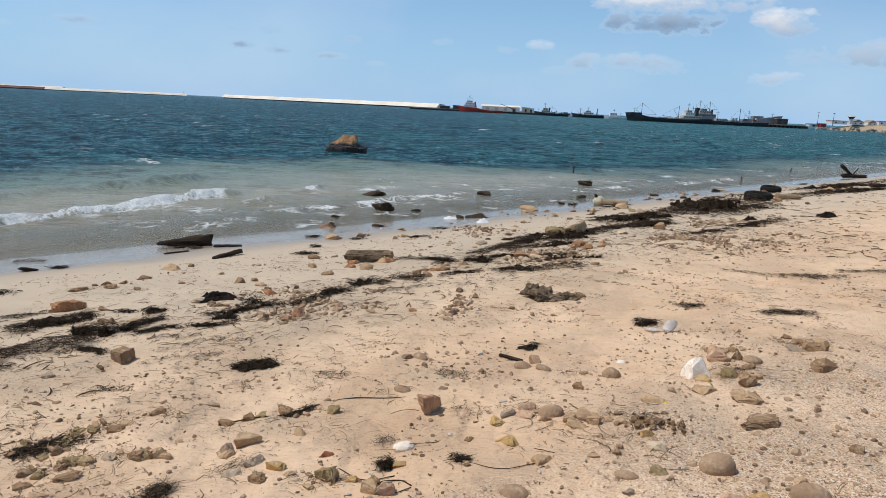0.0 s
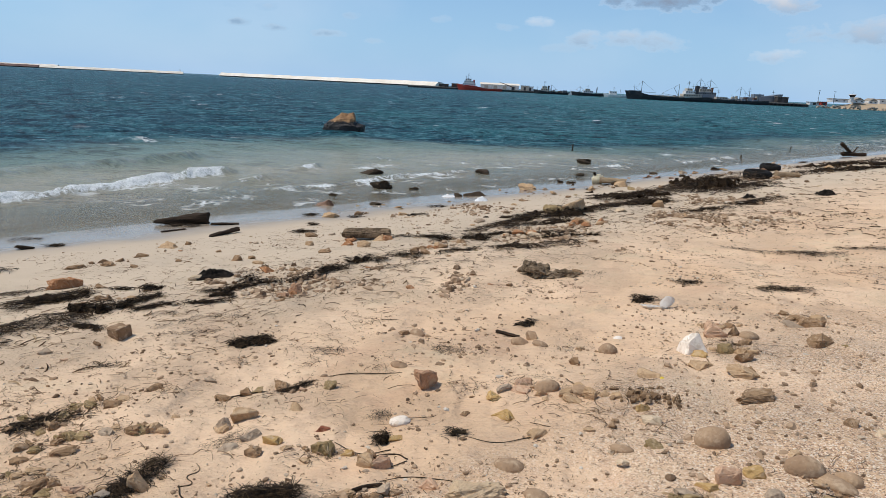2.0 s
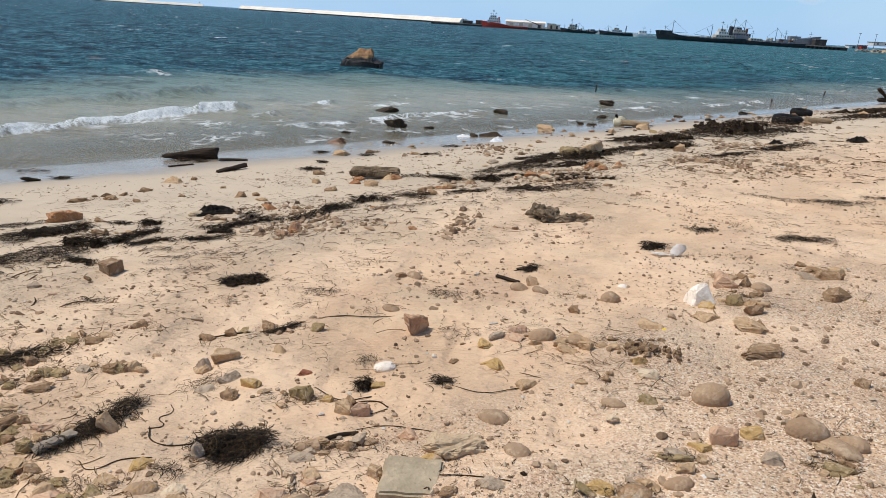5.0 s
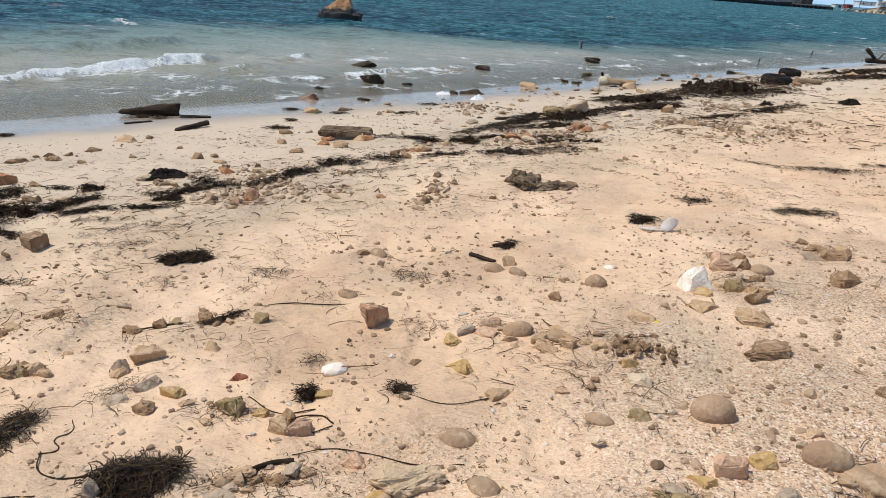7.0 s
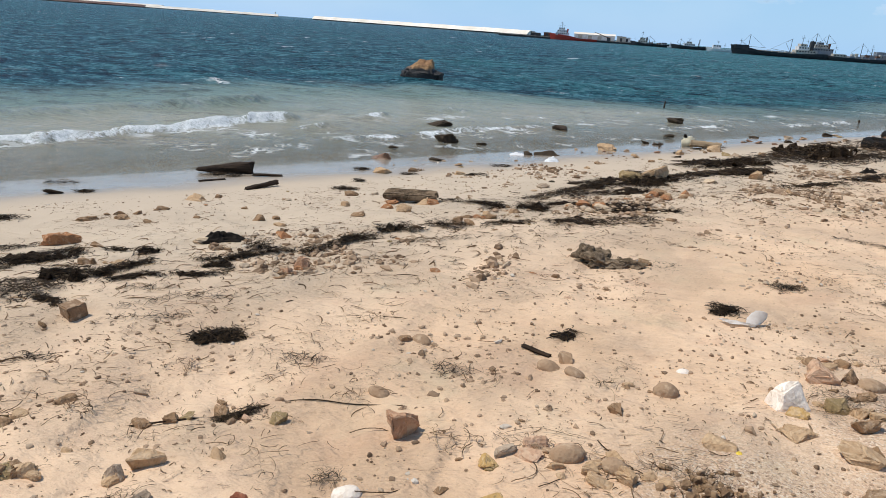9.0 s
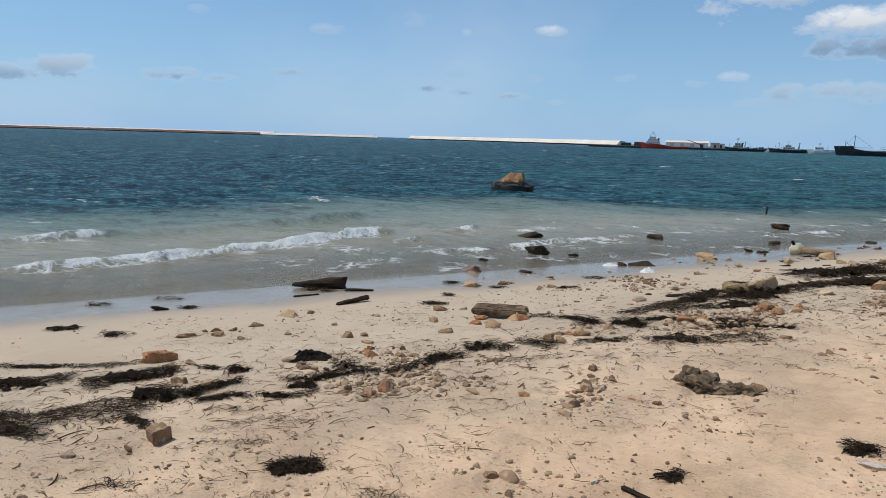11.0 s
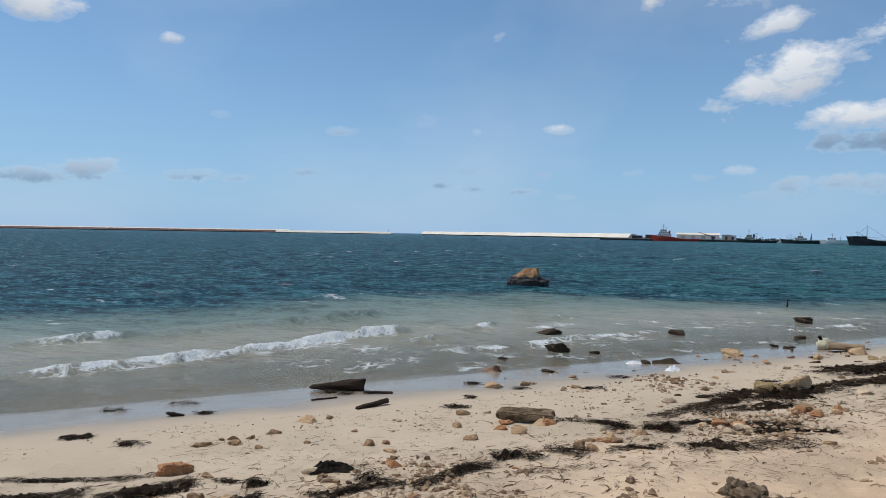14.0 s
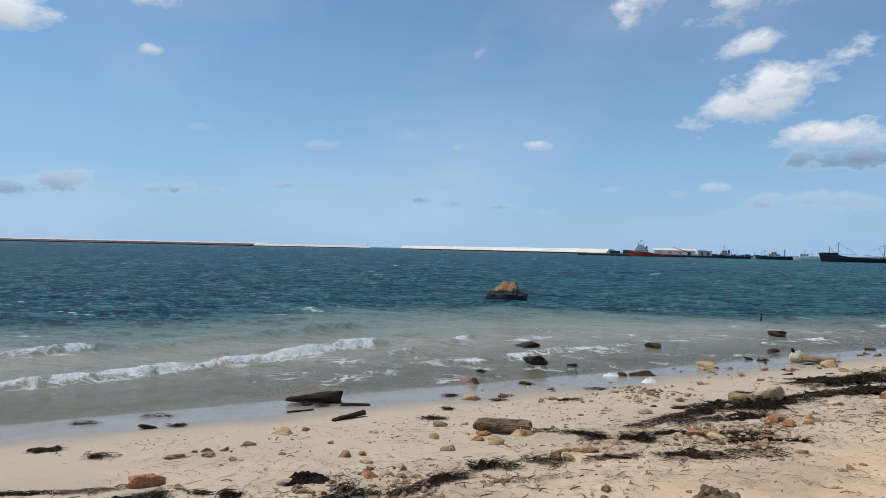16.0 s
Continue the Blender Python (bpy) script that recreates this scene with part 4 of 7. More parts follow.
# the big rock out in the shallows
def sea_rock():
    m, tree = material("sea_rock")
    n = Nodes(tree)
    pos = n.place()
    a = n.speck(pos, 2.6, 6, 0.65)
    b = n.speck(pos, 11.0, 5, 0.65)
    col = n.mix(n.ramp(a, 0.35, 0.65), (0.27, 0.135, 0.055), (0.46, 0.26, 0.115))
    col = n.mix(n.math("MULTIPLY", n.ramp(b, 0.48, 0.7), 0.8), col, (0.085, 0.045, 0.024))
    hgt = n.make("ShaderNodeSeparateXYZ")
    n.put(pos, hgt.inputs[0])
    line = n.math("ADD", hgt.outputs[2], n.math("MULTIPLY", n.math("SUBTRACT", a, 0.5), 0.35))
    col = n.mix(n.ramp(line, 0.90, 1.02), col, (0.56, 0.47, 0.37))
    weedy = n.ramp(line, 0.56, 0.47)
    col = n.mix(weedy, col, (0.014, 0.010, 0.008))
    rough = n.math("SUBTRACT", 0.9, n.math("MULTIPLY", weedy, 0.4))
    n.out(n.surface(col, rough, n.bump(n.math("ADD", a, n.math("MULTIPLY", b, 0.6)), 0.9, 0.12)))
    bm = bmesh.new()
    made = bmesh.ops.create_icosphere(bm, subdivisions=5, radius=1.0)["verts"]
    for v in made:
        c = v.co.normalized()
        # a broad weedy skirt, sloping shoulders, and a blunt crown set off centre
        up = max(0.0, c.z)
        wide = 1.0 - 0.30 * up ** 2
        x = math.copysign(abs(c.x) ** 0.6, c.x) * 0.80 * wide + 0.16 * up
        y = c.y * 0.68
        z = math.copysign(abs(c.z) ** 0.55, c.z) * 0.92 - 0.42 * max(0.0, -c.x - 0.15) * up
        p = Vector((x, y, z))
        p *= 1 + 0.13 * noise.noise(c * 1.7 + Vector((3, 1, 8))) + 0.09 * noise.noise(c * 4.2) + 0.05 * noise.noise(c * 9.5) + 0.03 * noise.noise(c * 20)
        if p.z < 0.40:
            p.x *= 1.08 + 0.10 * (p.x > 0)
            p.y *= 1.08
        elif p.x > 0.45:
            p.x = 0.45 + (p.x - 0.45) * 0.45
        v.co = p
    ob = mesh_object("sea_rock", bm, m, smooth=True)
    ob.data.set_sharp_from_angle(angle=radians(34))
    ob.matrix_world = pose(-6.9, 29.9, -0.04, 0, 0, 10)
    tagged(ob, "large orange-brown rock with dark weedy base standing in the sea", "rock")


sea_rock()

# wrack line, from the near end of the beach to the far one
weed([(-4.4, 3.5), (-3.55, 3.85), (-3.08, 3.97), (-2.98, 4.15), (-2.88, 4.30), (-2.55, 4.25)], 0.31, 0.045, 1.1, "large mat of dark brown seaweed beside pale sand")
weed([(-2.62, 4.17), (-2.48, 4.14), (-2.33, 4.10)], 0.05, 0.018, 1.2)
weed([(-3.4, 3.72), (-2.99, 3.78), (-2.80, 3.81)], 0.12, 0.03, 1.0)
weed([(-4.7, 4.10), (-4.1, 4.38), (-3.85, 4.62), (-3.72, 4.78)], 0.19, 0.04, 1.1, "wispy dark seaweed mat on pale sand")
weed([(-3.44, 4.62), (-3.29, 4.89), (-3.20, 5.27)], 0.23, 0.05, 1.2, "long dark seaweed mat beside an orange stone")
weed([(-4.9, 4.75), (-4.3, 4.96), (-3.92, 5.11), (-3.60, 5.29)], 0.07, 0.02, 1.0)
weed([(-2.86, 4.51), (-2.71, 4.60), (-2.50, 4.59)], 0.16, 0.075, 1.3, "thick dark seaweed clump heaped against a tan stone")
weed([(-2.54, 4.61), (-2.47, 4.85), (-2.48, 5.14)], 0.12, 0.045, 1.2)
weed([(-2.38, 4.54), (-2.29, 4.71), (-2.16, 4.80)], 0.07, 0.025, 1.2)
weed([(-3.04, 5.31), (-2.84, 5.36)], 0.07, 0.02, 1.0)
weed([(-2.74, 5.29), (-2.58, 5.37)], 0.11, 0.045, 1.2)
weed([(-2.14, 4.88), (-2.02, 4.82), (-1.90, 4.83), (-1.80, 5.00)], 0.05, 0.03, 1.3)
weed([(-2.02, 5.05), (-1.88, 5.15), (-1.80, 5.04)], 0.06, 0.035, 1.3)
weed([(-2.16, 5.20), (-1.95, 5.27), (-1.87, 5.53), (-1.62, 5.75)], 0.08, 0.04, 1.3, "dark seaweed rope twisted along the sand")
weed([(-1.98, 5.62), (-1.86, 5.82)], 0.12, 0.075, 1.2)
weed([(-1.55, 5.70), (-1.39, 5.99), (-1.18, 6.42)], 0.12, 0.055, 1.3)
weed([(-2.19, 4.46), (-2.03, 4.52), (-1.88, 4.55)], 0.05, 0.015, 1.3, mound=False)
weed([(-1.98, 4.12), (-1.85, 4.25), (-1.83, 4.48)], 0.05, 0.015, 1.3, mound=False)
weed([(-1.24, 6.63), (-1.03, 6.74), (-0.83, 6.67)], 0.16, 0.07, 1.2)
weed([(-0.87, 7.04), (-0.50, 6.96)], 0.13, 0.06, 1.2)
weed([(-1.04, 6.12), (-0.70, 6.26), (-0.34, 6.50)], 0.08, 0.02, 1.2, mound=False)
weed([(-1.03, 8.25), (-0.62, 8.22), (-0.20, 8.05)], 0.09, 0.03, 1.0)
weed([(-0.51, 8.02), (-0.26, 8.05)], 0.17, 0.085, 1.1)
weed([(-0.13, 8.07), (0.21, 8.00)], 0.20, 0.06, 1.1)
weed([(-0.35, 7.05), (0.1, 7.3)], 0.11, 0.02, 0.7)
weed([(-0.04, 8.65), (0.40, 9.35), (0.88, 10.2)], 0.23, 0.06, 1.0, "dark seaweed bank on the upper shore", 1.5)
weed([(0.6, 9.9), (1.0, 10.35), (1.45, 10.6), (2.0, 11.1)], 0.55, 0.09, 0.9, "dark seaweed bank on the upper shore", 1.8)
weed([(0.35, 8.9), (0.9, 9.5), (1.5, 9.9)], 0.20, 0.04, 0.7, "", 1.5)
weed([(2.13, 12.45), (3.05, 13.35), (3.84, 14.15), (4.7, 15.1)], 0.58, 0.12, 0.8, "thick dark seaweed bank on the upper shore", 2.2)
weed([(2.55, 11.6), (3.0, 12.1), (3.5, 12.6)], 0.39, 0.07, 0.7, "dark seaweed bank on the upper shore", 2.0)
weed([(1.8, 11.0), (2.2, 11.4), (2.6, 11.9)], 0.27, 0.06, 0.7, "", 2.0)
weed([(0.1, 8.3), (0.55, 8.5), (0.95, 8.55)], 0.11, 0.03, 0.9)
weed([(0.75, 8.1), (1.2, 8.3), (1.6, 8.3)], 0.09, 0.03, 0.7)
weed([(4.0, 14.2), (5.2, 15.9), (6.8, 17.5)], 1.1, 0.22, 0.6, "thick dark seaweed bank on the upper shore", 2.8)
weed([(4.4, 13.6), (5.6, 14.9), (6.8, 16.3)], 0.55, 0.08, 0.6, "dark seaweed bank on the upper shore", 2.6)
weed([(7.4, 18.0), (9.0, 19.6), (12.4, 21.9)], 0.6, 0.10, 0.5, "dark seaweed bank on the upper shore", 3.0)
weed([(9.5, 21.5), (12.5, 24.2), (16, 27.5)], 0.7, 0.12, 0.4, "dark seaweed bank on the upper shore", 3.5)
# scattered tufts higher on the sand
weed([(-1.34, 3.85), (-1.22, 3.92), (-1.10, 3.99)], 0.13, 0.03, 1.6)
weed([(2.76, 7.36), (3.0, 7.22), (3.22, 7.08)], 0.06, 0.012, 3.0, thick=1.3, mound=False)
weed([(3.22, 7.08), (3.5, 7.0), (3.84, 6.92)], 0.14, 0.020, 3.4, thick=1.3, mound=False)
weed([(3.9, 7.25), (4.4, 7.1), (4.9, 6.98)], 0.10, 0.015, 3.0, thick=1.3, mound=False)
weed([(1.84, 5.58), (2.05, 5.64)], 0.11, 0.015, 4.5, mound=False)
weed([(2.42, 5.33), (2.62, 5.42), (2.84, 5.38)], 0.12, 0.015, 4.5, mound=False)
weed([(1.36, 5.02), (1.52, 4.98)], 0.14, 0.03, 1.2)
weed([(0.50, 4.36), (0.58, 4.46)], 0.08, 0.02, 1.5)
weed([(-0.78, 3.77), (-0.53, 3.75)], 0.09, 0.012, 0.8, mound=False)
weed([(-0.03, 3.87), (0.11, 3.77)], 0.09, 0.015, 0.8, mound=False)
weed([(-2.04, 3.42), (-1.82, 3.52)], 0.10, 0.012, 0.8, mound=False)
weed([(-1.9, 3.95), (-1.66, 4.10), (-1.5, 4.12)], 0.08, 0.015, 0.9, mound=False)
weed([(-1.78, 4.4), (-1.52, 4.55)], 0.14, 0.012, 0.8, mound=False)
weed([(0.25, 7.3), (0.9, 7.65), (1.3, 7.8)], 0.30, 0.02, 0.45)
weed([(0.6, 8.3), (1.3, 8.7)], 0.30, 0.02, 0.5)
weed([(4.3, 11.6), (4.9, 12.1), (5.5, 12.6)], 0.3, 0.04, 0.6, "", 2.0)
weed([(3.2, 10.6), (4.2, 11.2)], 0.22, 0.03, 0.6, "", 2.0)
# near heaps by the stones
weed([(-0.60, 2.10), (-0.49, 2.14), (-0.38, 2.155)], 0.12, 0.040, 26.0, "tangled heap of dark brown dried seaweed", 1.1, mound=False)
weed([(-1.13, 2.02), (-1.08, 2.12), (-1.03, 2.28), (-1.01, 2.42)], 0.065, 0.022, 15.0, "dark seaweed caught along a plank", 1.0, mound=False)
weed([(-1.35, 1.83), (-1.18, 1.84)], 0.09, 0.02, 2.0, "", 0.8)
weed([(-1.85, 2.62), (-1.70, 2.86)], 0.13, 0.02, 1.2, "", 0.8)
weed([(-0.18, 2.63), (-0.13, 2.65)], 0.06, 0.035, 3.0, "small dark ball of dried seaweed on sand", 0.6)
weed([(-0.24, 2.86), (-0.16, 2.91)], 0.05, 0.012, 0.7, "", 0.6, mound=False)
weed([(0.12, 2.70), (0.22, 2.68)], 0.06, 0.010, 0.8, "", 0.6)
weed([(-0.78, 3.16), (-0.66, 3.30)], 0.05, 0.012, 1.8, "seaweed strands caught round a stone", 0.6)
weed([(-0.70, 2.0), (-0.58, 1.92)], 0.06, 0.015, 1.6, "", 0.6, mound=False)
weed([(-0.9, 2.55), (-0.72, 2.62)], 0.08, 0.012, 1.2, "", 0.6, mound=False)

# driftwood, cloth and plastic
driftwood("driftwood_log", -4.48, 9.56, 0.065, 0.78, 0.032, 12, DARK_WOOD, "dark wet driftwood plank at the water's edge", 1.0, -5, 3.3, 3)
driftwood("driftwood_piece", -3.75, 9.42, 0.02, 0.40, 0.035, 20, DARK_WOOD, "thin dark wet driftwood piece near the water", 0.6, 0, 0.7, 5)
driftwood("driftwood_piece", -3.36, 8.50, 0.03, 0.46, 0.035, 62, DARK_WOOD, "dark driftwood stick lying on wet sand", 0.7, -4, 1.3, 6)
driftwood("driftwood_piece", -4.25, 8.84, 0.01, 0.34, 0.022, 50, DARK_WOOD, "thin dark wet stick on wet sand", 0.6, 0, 0.8, 7)
slab_bm = box(bmesh.new(), -0.30, 0.30, -0.11, 0.11, 0.0, 0.075, 0.012)
bmesh.ops.subdivide_edges(slab_bm, edges=slab_bm.edges[:], cuts=5, use_grid_fill=True)
for sv in slab_bm.verts:
    sv.co += Vector((noise.noise(sv.co * 14), noise.noise(sv.co * 14 + Vector((5, 0, 0))), 0.8 * noise.noise(sv.co * 11 + Vector((0, 7, 0))))) * 0.03
slab_ob = mesh_object("driftwood_slab", slab_bm, plain_material("weedy_wood", (0.045, 0.030, 0.017), (0.24, 0.165, 0.10), 0.9, 9, 0.9, 0.0, 0.1))
slab_ob.matrix_world = pose(-1.34, 8.17, gz(-1.34, 8.17) + 0.045, 5, -2, 4)
tagged(slab_ob, "dark weathered timber slab resting on stones", "driftwood")
stone(-1.52, 8.02, 0.20, 0.08, "orange")
stone(-1.26, 7.98, 0.24, 0.09, "tan")
stone(-1.05, 8.02, 0.15, 0.06, "orange")
driftwood("driftwood_stick", 0.40, 4.15, 0.015, 0.16, 0.016, -27, DARK_WOOD, "short dark stick lying on the sand", 0.7, 0, 0.8, 9)
driftwood("driftwood_log", 3.05, 16.30, 0.09, 0.62, 0.085, -6, TAN_WOOD, "tan driftwood log near the waterline", 0.9, 0, 0.85, 10)
driftwood("driftwood_log", 7.75, 17.9, 0.07, 0.62, 0.09, 8, TAN_WOOD, "brown driftwood log beside dark seaweed", 0.8, 0, 0.8, 11)
driftwood("driftwood_plank", -1.12, 2.07, 0.018, 0.14, 0.028, 62, GREY_WOOD, "grey weathered plank piece among seaweed", 0.45, 0, 0.95, 12)


def stem(name, pts, radius, mat, label, thin=0.6):
    """A round stalk lying along points of the plan."""
    cu = bpy.data.curves.new(name, "CURVE")
    cu.dimensions, cu.bevel_depth, cu.bevel_resolution, cu.resolution_u = "3D", radius, 2, 6
    sp = cu.splines.new("BEZIER")
    sp.bezier_points.add(len(pts) - 1)
    for i, (b, (x, y)) in enumerate(zip(sp.bezier_points, pts)):
        b.co = (x, y, gz(x, y) + radius * 0.8)
        b.handle_left_type = b.handle_right_type = "AUTO"
        b.radius = thin + (1 - thin) * i / (len(pts) - 1)
    cu.materials.append(mat)
    curve_ob = new(name + "_line", cu)
    me = bpy.data.meshes.new_from_object(curve_ob.evaluated_get(bpy.context.evaluated_depsgraph_get()))
    bpy.data.objects.remove(curve_ob)
    return tagged(new(name, me), label, "seaweed")


stem("kelp_stem", [(-0.275, 2.125), (-0.22, 2.175), (-0.15, 2.245), (-0.085, 2.27)], 0.0085, DARK_WOOD, "dark kelp stem lying across pale stones", 0.7)
STRAND = "thin dark seaweed strand trailing over sand"
stem("seaweed_strand", [(-0.08, 3.40), (-0.28, 3.37), (-0.48, 3.37), (-0.66, 3.31), (-0.74, 3.24)], 0.0045, WEED, STRAND, 0.35)
stem("seaweed_strand", [(-0.70, 3.28), (-0.80, 3.20), (-0.90, 3.12), (-1.08, 3.05)], 0.0040, WEED, STRAND, 0.8)
stem("seaweed_strand", [(-0.86, 2.23), (-0.80, 2.14), (-0.73, 2.12), (-0.64, 2.15), (-0.55, 2.17)], 0.0035, WEED, STRAND)
stem("seaweed_strand", [(-0.87, 2.40), (-0.83, 2.33), (-0.86, 2.30), (-0.82, 2.25), (-0.86, 2.22)], 0.0025, WEED, STRAND)
stem("seaweed_strand", [(-0.98, 2.00), (-0.90, 1.95), (-0.84, 2.02), (-0.74, 2.04)], 0.0025, WEED, STRAND)
stem("seaweed_strand", [(-0.10, 2.30), (0.00, 2.36), (0.12, 2.35), (0.30, 2.29), (0.42, 2.30)], 0.0025, WEED, STRAND)
stem("seaweed_strand", [(-0.02, 2.47), (-0.10, 2.43), (-0.16, 2.46), (-0.08, 2.52), (-0.02, 2.48)], 0.0030, WEED, STRAND)
stem("seaweed_strand", [(0.20, 2.66), (0.34, 2.62), (0.50, 2.66), (0.62, 2.64)], 0.0022, WEED, STRAND)
stem("seaweed_strand", [(-0.35, 2.60), (-0.22, 2.53), (-0.10, 2.55)], 0.0025, WEED, STRAND)
stem("seaweed_strand", [(0.22, 2.02), (0.34, 2.02), (0.46, 2.00)], 0.0025, WEED, STRAND)


def cloth_heap(x, y, w, dpt, h, seed, yaw):
    bm = rock_mesh(bmesh.new(), w, dpt, h, seed, 0.4, 5, 0.45)
    for v in bm.verts:
        v.co.z += 0.028 * noise.noise(Vector((v.co.x * 9, v.co.y * 26, seed))) + 0.016 * noise.noise(Vector((v.co.x * 30, v.co.y * 50, seed)))
    ob = mesh_object("muddy_cloth", bm, NET_CLOTH, smooth=True)
    ob.matrix_world = pose(x, y, gz(x, y), 0, 0, yaw)
    tagged(ob, "muddy brown cloth heaped on dry sand", "cloth")


cloth_heap(0.70, 5.97, 0.46, 0.30, 0.10, 5, -8)
cloth_heap(0.66, 6.08, 0.28, 0.20, 0.105, 17, 10)
cloth_heap(0.94, 5.93, 0.24, 0.10, 0.06, 29, -24)
weed([(0.60, 5.98), (0.80, 6.02), (1.10, 5.98), (1.30, 5.94)], 0.20, 0.03, 0.5, "dark seaweed strands trailing from a cloth heap", 1.0, 1.0, False)
crumpled("blue_scrap", 1.02, 6.06, 0.07, 0.05, 0.03, plain_material("pale_blue_plastic", (0.36, 0.46, 0.52), (0.48, 0.57, 0.62), 0.5, 20, 0.3), "small pale blue plastic scrap beside cloth", "plastic scrap", 61, 2.0, 0)
crumpled("black_bag", -2.30, 5.80, 0.40, 0.20, 0.085, BLACK_PLASTIC, "crumpled black plastic bag beside pale stone", "plastic bag", 9, 2.0, 18)
stone(-2.45, 5.74, 0.14, 0.05, "pale")
crumpled("white_bag", -0.02, 12.68, 0.30, 0.24, 0.08, WHITE_PLASTIC, "crumpled white plastic bag at the waterline", "plastic bag", 12, 2.2, 0, 0.2)
crumpled("white_wrapper", -0.72, 13.6, 0.36, 0.2, 0.05, WHITE_PLASTIC, "flat white plastic wrapper in the swash", "plastic wrapper", 15, 2.4, 10)


def folded_rag():
    """A stiff rag: a flat tongue on the sand, and a curled flap that stands up from its end."""
    bm = bmesh.new()
    nu, nv = 30, 14
    tongue = []
    flap = []
    for i in range(nu + 1):
        u = i / nu
        row, up = [], []
        for j in range(nv + 1):
            v = 2 * j / nv - 1
            crease = 0.010 * noise.noise(Vector((u * 5, v * 2.4, 3))) + 0.005 * noise.noise(Vector((u * 13, v * 6, 8)))
            half = 0.012 + 0.036 * math.sin(math.pi * min(1.0, 0.25 + 0.8 * u))
            row.append(bm.verts.new((-0.19 * (1 - u) - 0.02 * v, 0.07 * (1 - u) + v * half, 0.012 + 0.020 * u * abs(v) + crease)))
            wide = 0.020 + 0.045 * math.sin(math.pi * min(1.0, 0.10 + 0.62 * u))
            curl = 1.35 * v
            up.append(bm.verts.new((wide * math.sin(curl) * 1.05 + 0.10 * u, 0.045 * (1 - math.cos(curl)) + 0.15 * u + 0.03 * v * u + crease, 0.004 + 0.095 * u * (1 - 0.35 * v * v) - 0.03 * v * u + crease)))
        tongue.append(row), flap.append(up)
    for sheet in (tongue, flap):
        for r0, r1 in zip(sheet, sheet[1:]):
            for j in range(nv):
                bm.faces.new((r0[j], r1[j], r1[j + 1], r0[j + 1]))
    bmesh.ops.solidify(bm, geom=bm.faces[:], thickness=0.003)
    ob = mesh_object("white_rag", bm, plain_material("dirty_white_cloth", (0.78, 0.71, 0.63), (0.88, 0.83, 0.76), 0.85, 20, 0.4), smooth=True)
    ob.matrix_world = pose(1.53, 4.75, gz(1.53, 4.75), 0, 0, 8) @ Matrix.Diagonal((0.80, 0.62, 0.66, 1))
    tagged(ob, "dirty white folded rag with one raised flap", "rag")


folded_rag()
crumpled("black_bag", 6.55, 13.2, 0.46, 0.26, 0.11, BLACK_PLASTIC, "black plastic bag lying on dry sand", "plastic bag", 22, 2.2, 0)
crumpled("black_bag", 4.98, 12.75, 0.32, 0.2, 0.08, BLACK_PLASTIC, "black plastic scrap beside seaweed", "plastic bag", 25, 2.2, 20)
crumpled("yellow_scrap", 1.18, 3.33, 0.032, 0.022, 0.012, YELLOW_SCRAP, "small bright yellow plastic scrap on sand", "plastic scrap", 28, 2.0, 0)
crumpled("white_scrap", 1.075, 2.115, 0.06, 0.03, 0.012, WHITE_PLASTIC, "small white plastic scrap beside a stone", "plastic scrap", 31, 2.0, 20)


def jerrycan():
    root = new("plastic_can")
    tagged(root, "old cream plastic can lying near the waterline", "container")
    bm = bmesh.new()
    box(bm, -0.14, 0.14, -0.09, 0.09, 0.0, 0.26, 0.05)
    part("body", bm, CREAM_PLASTIC, root, smooth=True)
    bm = rod(bmesh.new(), (-0.05, 0, 0.25), (-0.07, 0, 0.34), 0.035, 0.03, 14)
    part("cap", bm, BLACK_PLASTIC, root, "black screw cap")
    root.matrix_world = pose(2.78, 16.75, gz(2.78, 16.75) - 0.03, 8, -14, 10)


jerrycan()


def tyre(x, y, r, thick, label, tilt):
    bm = bmesh.new()
    n, m = 36, 12
    ring = [[bm.verts.new(((r + thick * 0.42 * math.cos(b)) * math.cos(a), (r + thick * 0.42 * math.cos(b)) * math.sin(a), thick * 0.5 * math.copysign(abs(math.sin(b)) ** 0.6, math.sin(b)))) for b in
             [2 * math.pi * j / m for j in range(m)]] for a in [2 * math.pi * i / n for i in range(n)]]
    for i in range(n):
        for j in range(m):
            bm.faces.new((ring[i][j], ring[(i + 1) % n][j], ring[(i + 1) % n][(j + 1) % m], ring[i][(j + 1) % m]))
    ob = mesh_object("tyre", bm, RUBBER, smooth=True)
    ob.matrix_world = pose(x, y, gz(x, y) + thick * 0.42, tilt, 0, 0)
    return tagged(ob, label, "tyre", "old tyres")


tyre(6.95, 17.75, 0.25, 0.24, "old black rubber tyre lying in seaweed", 3)
tyre(8.6, 21.2, 0.22, 0.20, "old black rubber tyre at the waterline", 5)


def post(x, y, h, r, lean, label):
    bm = rod(bmesh.new(), (0, 0, -0.4), (lean * h, 0, h), r, r * 0.45, 7)
    ob = mesh_object("stake", bm, DARK_WOOD)
    ob.matrix_world = pose(x, y, 0)
    return tagged(ob, label, "stake", "stakes in the water")


post(3.13, 26.9, 0.26, 0.05, 0.15, "dark broken wooden stake standing in the sea")
post(9.95, 27.6, 0.12, 0.06, -0.1, "short dark stake standing in the sea")
post(14.4, 34.0, 0.18, 0.05, 0.5, "leaning dark stake standing in the sea")


